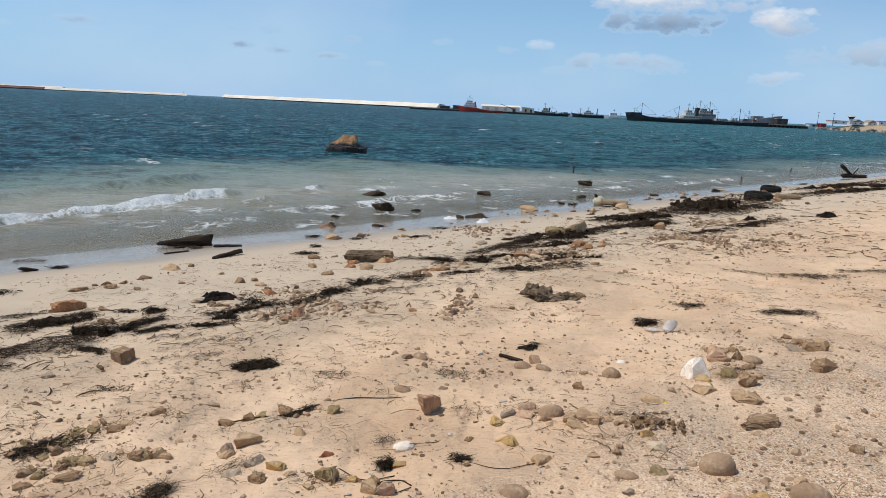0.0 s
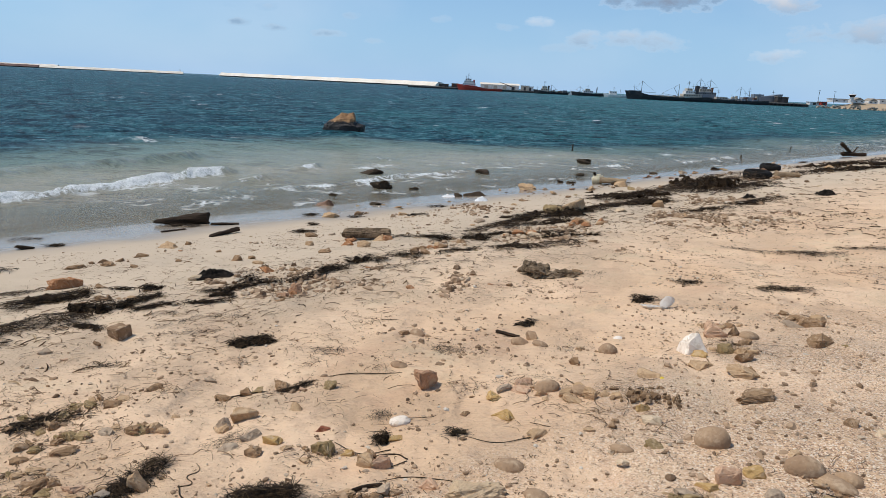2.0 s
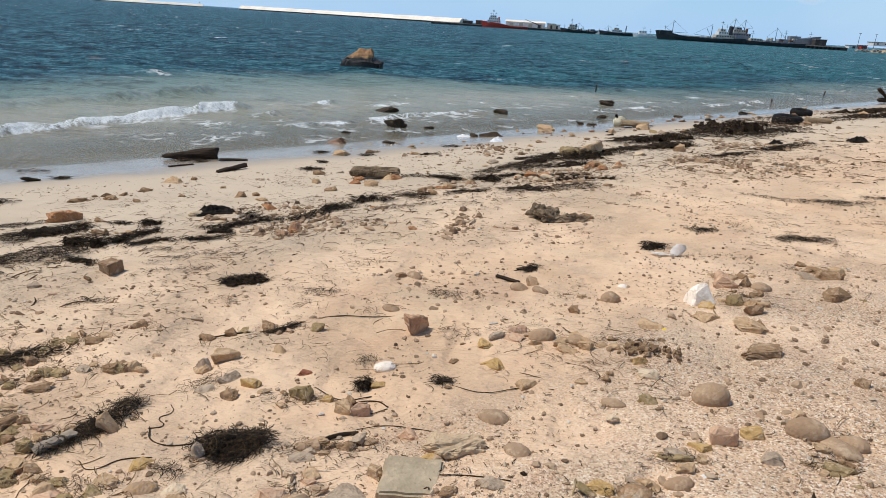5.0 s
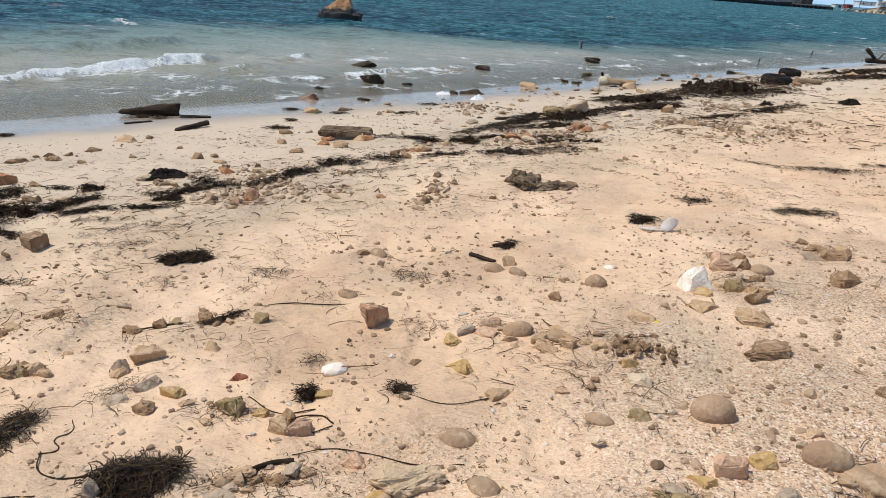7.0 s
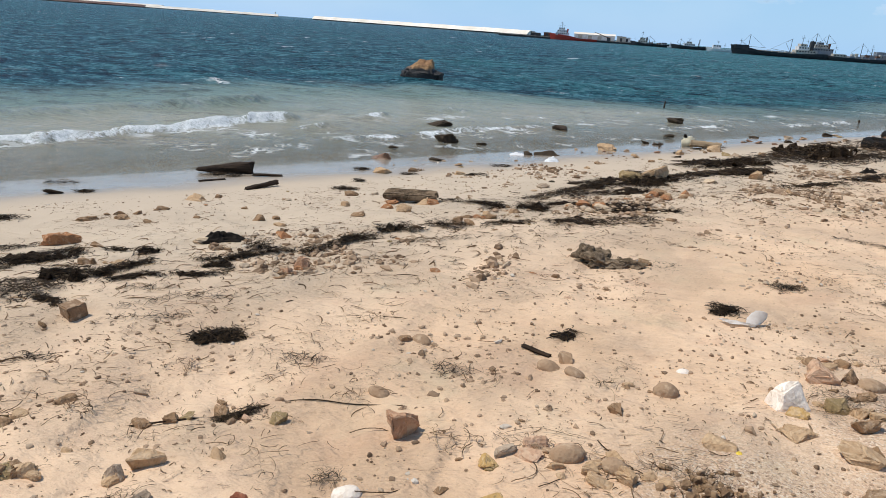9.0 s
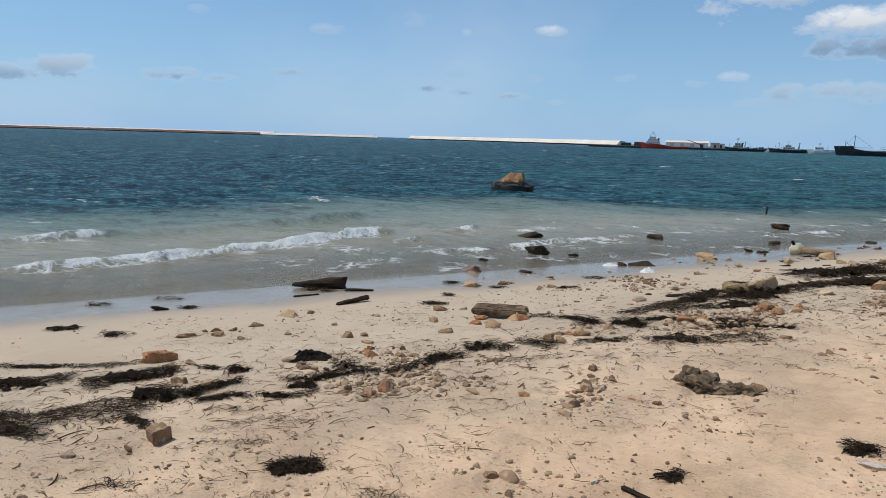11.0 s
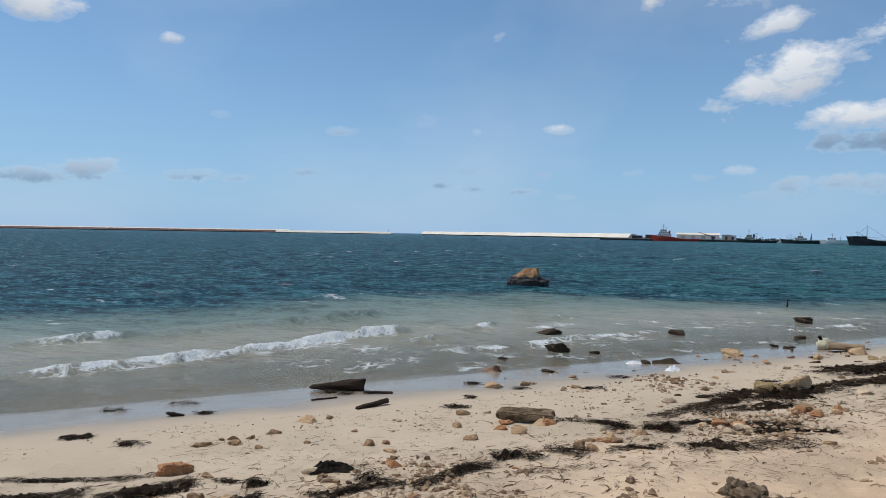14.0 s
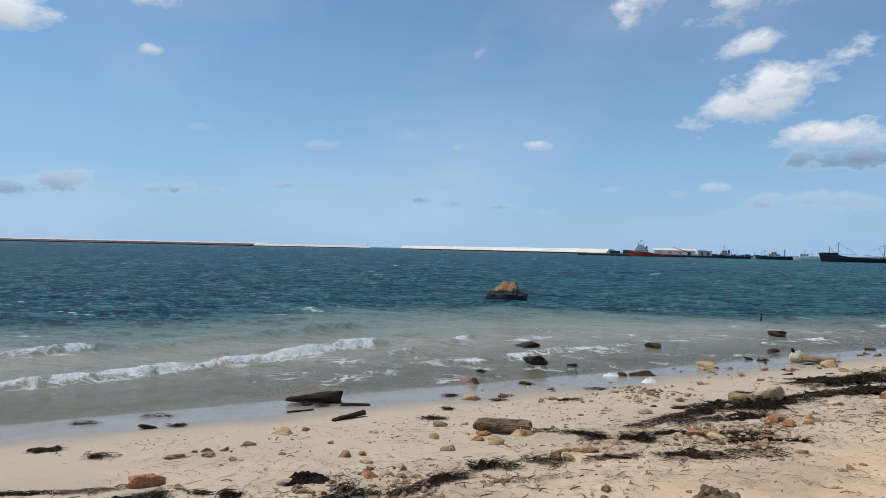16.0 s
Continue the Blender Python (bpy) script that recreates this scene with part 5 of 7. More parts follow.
def stump():
    root = new("driftwood_stump")
    tagged(root, "dark driftwood stump with a raised branch at the waterline", "driftwood")
    part("trunk", log_mesh(bmesh.new(), 1.0, 0.12, 0.8, 31, 0.7), DARK_WOOD, root, smooth=True)
    br = part("branch", log_mesh(bmesh.new(), 0.75, 0.085, 0.9, 33, 0.75), DARK_WOOD, root, smooth=True)
    br.matrix_local = pose(-0.35, 0, 0.22, 0, 38, 8)
    tw = part("branch", log_mesh(bmesh.new(), 0.35, 0.03, 0.9, 35, 0.5), DARK_WOOD, root, smooth=True)
    tw.matrix_local = pose(0.05, 0.03, 0.2, 0, -50, 8)
    root.matrix_world = pose(15.6, 30.3, gz(15.6, 30.3) + 0.10, 0, 0, 4)


stump()
driftwood("driftwood_log", 12.7, 22.9, 0.06, 0.75, 0.09, 20, DARK_WOOD, "dark driftwood log on the far wrack line", 0.7, 0, 0.8, 14)


def flat_slab():
    bm = bmesh.new()
    box(bm, -0.092, 0.092, -0.085, 0.085, -0.02, 0.028, 0.008)
    bmesh.ops.subdivide_edges(bm, edges=bm.edges[:], cuts=3, use_grid_fill=True)
    for v in bm.verts:
        v.co += Vector((noise.noise(v.co * 22), noise.noise(v.co * 22 + Vector((5, 0, 0))), 0.5 * noise.noise(v.co * 30))) * 0.007
        v.co.x += 0.12 * v.co.y
    ob = mesh_object("concrete_slab", bm, stone_material("grey_concrete", (0.36, 0.32, 0.24), (0.43, 0.385, 0.295), (0.28, 0.24, 0.175), 0.92, bump=0.3))
    ob.matrix_world = pose(0.15, 2.0, gz(0.15, 2.0) - 0.002, 4, 2, 8)
    tagged(ob, "flat grey-green concrete piece sunk in sand", "concrete")


flat_slab()


def squared_block():
    bm = box(bmesh.new(), -0.062, 0.062, -0.05, 0.05, -0.02, 0.068, 0.006)
    bmesh.ops.subdivide_edges(bm, edges=bm.edges[:], cuts=2, use_grid_fill=True)
    for v in bm.verts:
        v.co += Vector((noise.noise(v.co * 30), noise.noise(v.co * 30 + Vector((5, 0, 0))), noise.noise(v.co * 30 + Vector((0, 7, 0))))) * 0.006
    ob = mesh_object("stone_block", bm, ROCK["block"])
    ob.matrix_world = pose(-2.13, 3.97, gz(-2.13, 3.97), 6, -5, -28)
    tagged(ob, "squared brown stone block tilted on the sand", "stone")


squared_block()


def rubble_patch():
    """Crumbled shelly crust, with ragged lumps."""
    rng = random.Random(44)
    bm = bmesh.new()
    for i in range(70):
        sub = bmesh.new()
        w = rng.uniform(0.012, 0.035)
        rock_mesh(sub, w, w * 0.8, w * 0.6, 4000 + i, 0.8, 1, 0.2)
        x, y = 1.06 + rng.gauss(0, 0.075), 3.03 + rng.gauss(0, 0.05)
        sub.transform(pose(x, y, gz(x, y) + rng.uniform(-0.002, 0.012), 0, 0, rng.uniform(0, 360)))
        me = bpy.data.meshes.new("tmp")
        sub.to_mesh(me)
        sub.free()
        bm.from_mesh(me)
        bpy.data.meshes.remove(me)
    ob = mesh_object("shell_rubble", bm, ROCK["speckled"])
    tagged(ob, "crumbled patch of dark shelly rubble on sand", "rubble", kind="stuff")


rubble_patch()

# ---- harbour across the water ----
HULL_RED = plain_material("red_hull", (0.42, 0.035, 0.02), (0.50, 0.055, 0.03), 0.5, 0.5, 0.1)
HULL_BLACK = plain_material("black_hull", (0.012, 0.014, 0.018), (0.035, 0.033, 0.034), 0.55, 0.5, 0.1)
HULL_GREY = plain_material("grey_hull", (0.16, 0.18, 0.20), (0.24, 0.26, 0.28), 0.55, 0.5, 0.1)
SHIP_WHITE = plain_material("ship_white", (0.62, 0.60, 0.56), (0.76, 0.75, 0.72), 0.5, 0.8, 0.1)
SHIP_BUFF = plain_material("ship_buff", (0.42, 0.36, 0.28), (0.55, 0.49, 0.40), 0.55, 0.8, 0.1)
STEEL = plain_material("dark_steel", (0.05, 0.05, 0.055), (0.10, 0.09, 0.085), 0.5, 2, 0.1, 0.4)
RUST = plain_material("rust_brown", (0.10, 0.045, 0.025), (0.17, 0.08, 0.05), 0.8, 0.6, 0.2)
GLASS_DARK = plain_material("dark_window", (0.012, 0.014, 0.017), (0.02, 0.022, 0.025), 0.12, 2, 0.0)
QUAY_STONE = plain_material("quay_concrete", (0.24, 0.20, 0.155), (0.36, 0.30, 0.23), 0.9, 0.4, 0.3, depth=0.2)
QUAY_DARK = plain_material("weedy_quay", (0.025, 0.024, 0.022), (0.06, 0.055, 0.05), 0.8, 0.6, 0.3, depth=0.2)
MOLE_WHITE = plain_material("bleached_mole", (0.74, 0.65, 0.52), (0.86, 0.79, 0.67), 0.9, 0.05, 0.5, depth=0.6)
MOLE_DARK = plain_material("dark_mole", (0.10, 0.055, 0.045), (0.17, 0.10, 0.08), 0.9, 0.05, 0.5, depth=0.6)
MOLE_FOOT = plain_material("wet_mole_foot", (0.06, 0.055, 0.05), (0.12, 0.11, 0.10), 0.8, 0.1, 0.5, depth=0.4)


def mole(name, points, height, breadth, mat, label, seed, foot=0.25):
    """A rubble breakwater: a long bank with a broken profile and a dark foot at the waterline."""
    root = new(name)
    tagged(root, label, "breakwater", kind="structure")
    pts = [Vector((*p, 0)) for p in points]
    for k, (m, z0, z1, wide) in enumerate(((MOLE_FOOT, -0.6, foot * height, 1.0), (mat, foot * height, height, 0.86))):
        bm = bmesh.new()
        rows = []
        for a, b in zip(pts, pts[1:]):
            n = max(2, int((b - a).length / 3.0))
            t = (b - a).normalized()
            side = Vector((-t.y, t.x, 0))
            for i in range(n + (b is pts[-1])):
                p = a.lerp(b, i / n)
                row = []
                for v, f in ((-1, 0), (-0.62, 0.62), (-0.36, 1.0), (0.36, 1.0), (0.62, 0.62), (1, 0)):
                    h = 0.14 * height * noise.noise(Vector((p.x * 0.21, p.y * 0.21, v * 2 + seed)))
                    q = p + side * (v * breadth * wide * 0.5 + h)
                    row.append(bm.verts.new((q.x, q.y, z0 + (z1 - z0) * f + h * f)))
                rows.append(row)
        for r0, r1 in zip(rows, rows[1:]):
            for j in range(5):
                bm.faces.new((r0[j], r0[j + 1], r1[j + 1], r1[j]))
        bm.faces.new(rows[0])
        bm.faces.new(rows[-1][::-1])
        bmesh.ops.recalc_face_normals(bm, faces=bm.faces[:])
        part("foot" if k == 0 else "bank", bm, m, root)
    return root


mole("breakwater_1", [(-384, 900), (-230, 800), (-60, 640)], 5.0, 16, MOLE_WHITE, "long bleached rubble breakwater across the bay", 1)
mole("breakwater_2", [(-440, 900), (-600, 830)], 3.7, 16, MOLE_WHITE, "bleached rubble breakwater end across the bay", 2)
mole("breakwater_3", [(-598, 831), (-860, 740), (-1300, 640)], 3.6, 22, MOLE_DARK, "long low dark embankment across the bay", 3, 0.3)
mole("breakwater_4", [(-590, 856), (-860, 764), (-1300, 664)], 4.9, 20, MOLE_WHITE, "pale sandy spit behind a dark embankment", 4, 0.2)


def beacon(x, y, h):
    root = new("beacon_tower")
    tagged(root, "small white harbour light on the breakwater end", "beacon")
    part("column", rod(bmesh.new(), (0, 0, 3.0), (0, 0, 3.0 + h), 0.8, 0.6, 10), SHIP_WHITE, root)
    part("lantern", rod(bmesh.new(), (0, 0, 3.0 + h), (0, 0, 4.0 + h), 0.5, 0.2, 8), STEEL, root)
    root.matrix_world = pose(x, y, 0)


beacon(-444, 899, 2.5)


def hull(root, length, beam, sheer, mat, label=""):
    """A hull along x with its bow at -x. sheer: heights of the rail at bow, forebody, waist and stern."""
    bm = bmesh.new()
    rows = []
    n = 20
    for i in range(n + 1):
        f = i / n
        k = f * 3
        j = min(2, int(k))
        top = sheer[j] + (sheer[j + 1] - sheer[j]) * (3 * (k - j) ** 2 - 2 * (k - j) ** 3)
        half = beam / 2 * (1 - (1 - min(1, f / 0.28)) ** 2.2) * (1 - 0.25 * max(0, (f - 0.85) / 0.15) ** 2)
        rake = (1 - min(1, f / 0.12)) * top * 0.35
        row = []
        for v, z in ((-1.0, top), (-0.96, top * 0.55), (-0.80, 0.0), (-0.7, -0.5), (0.7, -0.5), (0.80, 0.0), (0.96, top * 0.55), (1.0, top)):
            row.append(bm.verts.new((f * length - rake * max(0, z / top), v * max(half, 0.03), z)))
        rows.append(row)
    for a, b in zip(rows, rows[1:]):
        for j in range(7):
            bm.faces.new((a[j], b[j], b[j + 1], a[j + 1]))
        bm.faces.new((a[7], b[7], b[0], a[0]))
    bm.faces.new(rows[0])
    bm.faces.new(rows[-1][::-1])
    bmesh.ops.recalc_face_normals(bm, faces=bm.faces[:])
    return part("hull", bm, mat, root, label)


def house(root, x0, x1, half, z0, z1, mat, windows=True, name="deckhouse"):
    ob = part(name, box(bmesh.new(), x0, x1, -half, half, z0, z1, 0.06), mat, root)
    if windows:
        n = max(2, int((x1 - x0) / 1.1))
        for i in range(n):
            c = x0 + (i + 0.5) * (x1 - x0) / n
            part("window", box(bmesh.new(), c - 0.28, c + 0.28, -half - 0.03, -half + 0.02, z1 - 0.85, z1 - 0.35), GLASS_DARK, ob)
    return ob


def mast(root, x, z0, z1, r=0.10, yards=1, name="mast"):
    bm = rod(bmesh.new(), (x, 0, z0), (x, 0, z1), r, r * 0.5, 6)
    for k in range(yards):
        z = z0 + (z1 - z0) * (0.6 + 0.2 * k)
        rod(bm, (x - 0.8, 0, z), (x + 0.8, 0, z), r * 0.5, r * 0.5, 5)
        rod(bm, (x, -0.8, z), (x, 0.8, z), r * 0.5, r * 0.5, 5)
    return part(name, bm, STEEL, root)


def derrick(root, x, z0, z1, booms):
    """A cargo mast with slanting booms; booms: (reach along the deck, height of the tip)."""
    bm = rod(bmesh.new(), (x, 0, z0), (x, 0, z1), 0.16, 0.08, 6)
    rod(bm, (x, -0.9, z0 + 0.8 * (z1 - z0)), (x, 0.9, z0 + 0.8 * (z1 - z0)), 0.07, 0.07, 5)
    for reach, tip in booms:
        rod(bm, (x, 0, z0 + 0.4), (x + reach, -0.4, tip), 0.10, 0.06, 5)
        rod(bm, (x, 0, z1 - 0.2), (x + reach, -0.4, tip), 0.04, 0.04, 4)
    return part("derrick", bm, STEEL, root)


def rail(root, x0, x1, half, z, h=0.9):
    bm = bmesh.new()
    n = int((x1 - x0) / 2) + 1
    for i in range(n + 1):
        x = x0 + (x1 - x0) * i / n
        rod(bm, (x, -half, z), (x, -half, z + h), 0.035, 0.035, 4)
    for k in (0.5, 1.0):
        rod(bm, (x0, -half, z + h * k), (x1, -half, z + h * k), 0.03, 0.03, 4)
    return part("railing", bm, SHIP_BUFF, root)


def ship(x, y, yaw, label):
    root = new("ship")
    tagged(root, label, "ship", "moored ships")
    root.matrix_world = pose(x, y, 0, 0, 0, yaw)
    return root


s1 = ship(-27.8, 420, 2, "red offshore tug with white bridge moored at the quay")
hull(s1, 27, 7, (3.5, 2.7, 1.4, 1.4), HULL_RED)
house(s1, 2.6, 10.5, 2.8, 2.7, 4.2, SHIP_WHITE)
house(s1, 3.4, 9.2, 2.4, 4.2, 5.6, SHIP_WHITE)
house(s1, 4.2, 7.8, 2.0, 5.6, 6.9, SHIP_WHITE, name="bridge")
part("funnel", rod(bmesh.new(), (9.3, 0, 4.2), (9.5, 0, 6.3), 0.6, 0.5, 10), HULL_RED, s1)
mast(s1, 6.0, 6.9, 10.3, 0.14, 2)
mast(s1, 4.6, 6.9, 8.6, 0.09, 1)
mast(s1, 7.4, 6.9, 8.8, 0.09, 1)
rail(s1, 11, 26, 3.3, 1.4)

s2 = ship(18.5, 402, 0, "dark tug with buff deckhouse moored at the quay")
hull(s2, 13, 5, (2.4, 1.8, 1.2, 1.4), HULL_BLACK)
house(s2, 3.5, 8.5, 1.7, 1.5, 3.0, SHIP_BUFF)
house(s2, 4.3, 7.2, 1.4, 3.0, 4.4, SHIP_BUFF, name="bridge")
part("funnel", rod(bmesh.new(), (8.0, 0, 3.0), (8.1, 0, 4.7), 0.5, 0.45, 10), HULL_BLACK, s2)
mast(s2, 5.6, 4.4, 7.6, 0.12, 2)
derrick(s2, 9.6, 1.4, 5.6, ((3.0, 2.8), (-1.2, 4.6)))
mast(s2, 1.6, 1.8, 4.4, 0.07, 1)

s3 = ship(27.0, 404, 0, "low black barge moored at the quay")
hull(s3, 12, 5, (1.6, 1.4, 1.3, 1.5), HULL_BLACK)
house(s3, 8, 10.5, 1.5, 1.4, 2.5, HULL_GREY)
mast(s3, 4.0, 1.4, 4.0, 0.07, 1)
for cx, ch in ((1.2, 0.8), (2.4, 1.2), (5.4, 0.7), (6.6, 1.0)):
    part("deck_gear", box(bmesh.new(), cx, cx + 0.8, -1.0, 0.9, 1.35, 1.35 + ch, 0.06), RUST, s3)

s4 = ship(39.5, 392, 0, "dark fishing vessel with white deckhouse moored in harbour")
hull(s4, 17, 5, (2.3, 1.7, 1.5, 1.7), HULL_BLACK)
house(s4, 6.0, 11.5, 1.7, 1.6, 3.0, SHIP_WHITE)
house(s4, 7.2, 9.8, 1.4, 3.0, 4.0, SHIP_BUFF, name="bridge")
derrick(s4, 4.2, 1.6, 5.2, ((2.2, 3.2), (-2.2, 3.4)))
mast(s4, 8.6, 4.0, 6.0, 0.07, 2)
part("gantry", rod(rod(rod(bmesh.new(), (13.5, -1.5, 1.6), (13.8, -1.2, 5.2), 0.16, 0.12, 6), (13.5, 1.5, 1.6), (13.8, 1.2, 5.2), 0.16, 0.12, 6), (13.8, -1.3, 5.2), (13.8, 1.3, 5.2), 0.14, 0.14, 6), STEEL, s4)

s5 = ship(56.8, 386, 0, "white fishing boat moored between dark ships")
hull(s5, 12, 4.4, (2.0, 1.5, 1.2, 1.3), SHIP_WHITE)
house(s5, 2.6, 6.5, 1.5, 1.4, 3.3, SHIP_WHITE)
mast(s5, 5.0, 3.3, 5.6, 0.08, 2)
mast(s5, 8.6, 1.2, 4.4, 0.08, 1)

s6 = ship(59.6, 331, 1.5, "long black coaster with buff bridge aft moored in harbour")
hull(s6, 39, 8, (3.9, 1.9, 1.7, 2.4), HULL_BLACK)
part("forecastle", box(bmesh.new(), 0.4, 6.0, -2.4, 2.4, 2.4, 4.0, 0.15), HULL_BLACK, s6)
for i in range(7):
    part("hatch", box(bmesh.new(), 8.0 + i * 2.7, 10.3 + i * 2.7, -2.6, 2.6, 1.7, 2.35, 0.08), SHIP_BUFF, s6)
house(s6, 25.5, 33.5, 3.2, 2.0, 3.5, SHIP_BUFF)
house(s6, 26.5, 31.0, 2.7, 3.5, 5.0, SHIP_WHITE)
house(s6, 27.2, 29.6, 2.3, 5.0, 6.1, SHIP_BUFF, name="bridge")
part("funnel", rod(bmesh.new(), (32.2, 0, 3.5), (32.5, 0, 7.4), 1.15, 1.0, 12), HULL_BLACK, s6)
part("winch_house", box(bmesh.new(), 34.5, 37.5, -2.2, 2.2, 2.2, 3.6, 0.1), HULL_GREY, s6)

mast(s6, 3.0, 4.0, 6.8, 0.10, 1)
derrick(s6, 6.4, 3.0, 8.7, ((7.0, 3.4), (-3.0, 5.2)))
derrick(s6, 24.0, 1.9, 8.0, ((-8.0, 3.2), (-2.5, 6.0)))
mast(s6, 28.4, 6.1, 9.6, 0.12, 2)
mast(s6, 30.6, 5.0, 8.4, 0.10, 1)
mast(s6, 36.0, 3.6, 7.0, 0.09, 1)
rail(s6, 7, 25, 3.4, 1.8)
rail(s6, 26.5, 31.0, 2.7, 5.0)

s7 = ship(93.5, 345, 0, "grey workboat with tall masts moored behind a coaster")
hull(s7, 17, 5, (3.6, 2.8, 2.4, 2.6), HULL_GREY)
house(s7, 2.0, 11.0, 2.0, 2.5, 4.8, HULL_GREY)
house(s7, 3.0, 8.6, 1.7, 4.8, 6.4, SHIP_BUFF)
house(s7, 4.2, 6.6, 1.5, 6.4, 7.4, HULL_GREY, name="bridge")
part("funnel", rod(bmesh.new(), (9.2, 0, 4.8), (9.4, 0, 7.0), 0.7, 0.6, 10), RUST, s7)
derrick(s7, 3.4, 6.4, 11.4, ((2.6, 8.2), (-2.2, 8.6)))
derrick(s7, 8.2, 6.4, 11.0, ((3.6, 7.4), (-2.0, 9.0)))
mast(s7, 12.5, 2.6, 6.6, 0.10, 2)

s8 = ship(98.0, 332, 0, "low rusty black lighter moored beside a coaster")
hull(s8, 27, 6, (1.9, 1.6, 1.5, 1.9), HULL_BLACK)
house(s8, 3.0, 8.0, 1.8, 1.6, 2.9, SHIP_BUFF)
for i in range(5):
    part("hatch", box(bmesh.new(), 9.5 + i * 2.6, 11.5 + i * 2.6, -2.0, 2.0, 1.6, 2.3, 0.08), HULL_GREY, s8)
derrick(s8, 14.2, 1.6, 8.0, ((4.5, 3.4), (-4.0, 3.8)))
for cx, cw, ch in ((10.4, 1.2, 0.9), (12.2, 0.8, 1.3), (16.2, 1.4, 1.0), (20.4, 1.6, 0.8), (21.6, 0.7, 1.5)):
    part("deck_gear", box(bmesh.new(), cx, cx + cw, -1.0, 0.8, 2.3, 2.3 + ch, 0.06), RUST if cw > 1.3 else SHIP_BUFF, s8)
mast(s8, 18.5, 1.6, 5.6, 0.08, 1)
mast(s8, 23.0, 1.6, 5.4, 0.08, 1)

s9 = ship(137.5, 351, 180, "grey ship with raised bow moored behind the quay")
hull(s9, 18, 6, (5.5, 4.4, 3.4, 3.2), HULL_GREY)
mast(s9, 3.0, 4.5, 7.4, 0.10, 1)
mast(s9, 14.5, 3.2, 8.0, 0.10, 2)
mast(s9, 16.4, 3.2, 6.4, 0.08, 1)
house(s9, 8, 13, 2.0, 3.4, 5.0, HULL_GREY)


def sail_boat():
    root = new("sailing_boat")
    tagged(root, "tiny boat with white sail in the harbour", "boat")
    bm = bmesh.new()
    vs = [bm.verts.new(p) for p in ((-0.9, -0.05, 0.5), (0.9, -0.05, 0.5), (0.1, -0.05, 3.3), (-0.9, 0.05, 0.5), (0.9, 0.05, 0.5), (0.1, 0.05, 3.3))]
    for f in ((0, 1, 2), (5, 4, 3), (0, 3, 4, 1), (1, 4, 5, 2), (2, 5, 3, 0)):
        bm.faces.new([vs[i] for i in f])
    part("sail", bm, SHIP_WHITE, root)
    hull(root, 3.0, 1.1, (0.7, 0.5, 0.45, 0.5), SHIP_WHITE).matrix_local = pose(-1.5, 0, 0)
    root.matrix_world = pose(39.2, 398, 0)


sail_boat()


def quay(name, x0, x1, y0, y1, top, mat, label):
    root = new(name)
    tagged(root, label, "quay", kind="structure")
    part("deck", box(bmesh.new(), x0, x1, y0, y1, -1, top, 0.1), mat, root)
    part("wall_face", box(bmesh.new(), x0, x1, y0 - 0.3, y0, -1, top * 0.72), QUAY_DARK, root)
    return root


quay("quay_1", -60, 62, 424, 470, 1.3, QUAY_STONE, "low stone quay behind moored ships")
quay("quay_2", 96, 146, 336.5, 380, 1.5, QUAY_STONE, "low stone jetty with dark fenders")
fender_mesh = None
for i in range(12):
    bm = bmesh.new()
    box(bm, -0.55, 0.55, -0.25, 0.25, -0.4, 1.0, 0.12)
    fender = mesh_object("fender", bm, RUBBER)
    fender.matrix_world = pose(121 + i * 1.9, 335.9, 0.1)
    tagged(fender, "dark rubber fender on the jetty face", "fender", "jetty fenders")


def warehouse():
    root = new("warehouse")
    tagged(root, "long low white warehouse on the quay", "warehouse")
    part("wall", box(bmesh.new(), -12.5, 12.5, -5, 5, 0, 2.9), SHIP_WHITE, root)
    bm = bmesh.new()
    a = [bm.verts.new(p) for p in ((-12.9, -5.4, 2.9), (12.9, -5.4, 2.9), (12.9, 0, 4.0), (-12.9, 0, 4.0), (-12.9, 5.4, 2.9), (12.9, 5.4, 2.9))]
    for f in ((0, 1, 2, 3), (3, 2, 5, 4), (1, 5, 2), (0, 3, 4), (0, 4, 5, 1)):
        bm.faces.new([a[i] for i in f])
    part("roof", bm, MOLE_WHITE, root)
    for i in range(4):
        part("door", box(bmesh.new(), -10 + i * 6, -7.6 + i * 6, -5.05, -4.98, 0, 2.2), SHIP_BUFF, root)
    root.matrix_world = pose(-2.5, 450, 1.3)


warehouse()


def crane(x, y, z, dx, dz, label):
    root = new("crane")
    tagged(root, label, "crane")
    part("base", box(bmesh.new(), -0.9, 0.9, -0.9, 0.9, 0, 1.8, 0.1), STEEL, root)
    part("jib", rod(bmesh.new(), (0, 0, 1.6), (dx, 0, dz), 0.28, 0.12, 6), RUST, root)
    root.matrix_world = pose(x, y, z)


crane(6.0, 424, 1.3, -8.6, 4.4, "small dark quay crane with lowered jib")


def shed(x, y, w, h, mat, label, z=1.3):
    root = new("shed")
    tagged(root, label, "shed", "harbour sheds")
    part("wall", box(bmesh.new(), -w / 2, w / 2, -2, 2, 0, h), mat, root)
    part("roof", box(bmesh.new(), -w / 2 - 0.2, w / 2 + 0.2, -2.2, 2.2, h, h + 0.22), QUAY_STONE, root)
    part("door", box(bmesh.new(), -0.6, 0.6, -2.05, -1.98, 0, min(2.0, h * 0.8)), STEEL, root)
    root.matrix_world = pose(x, y, z)


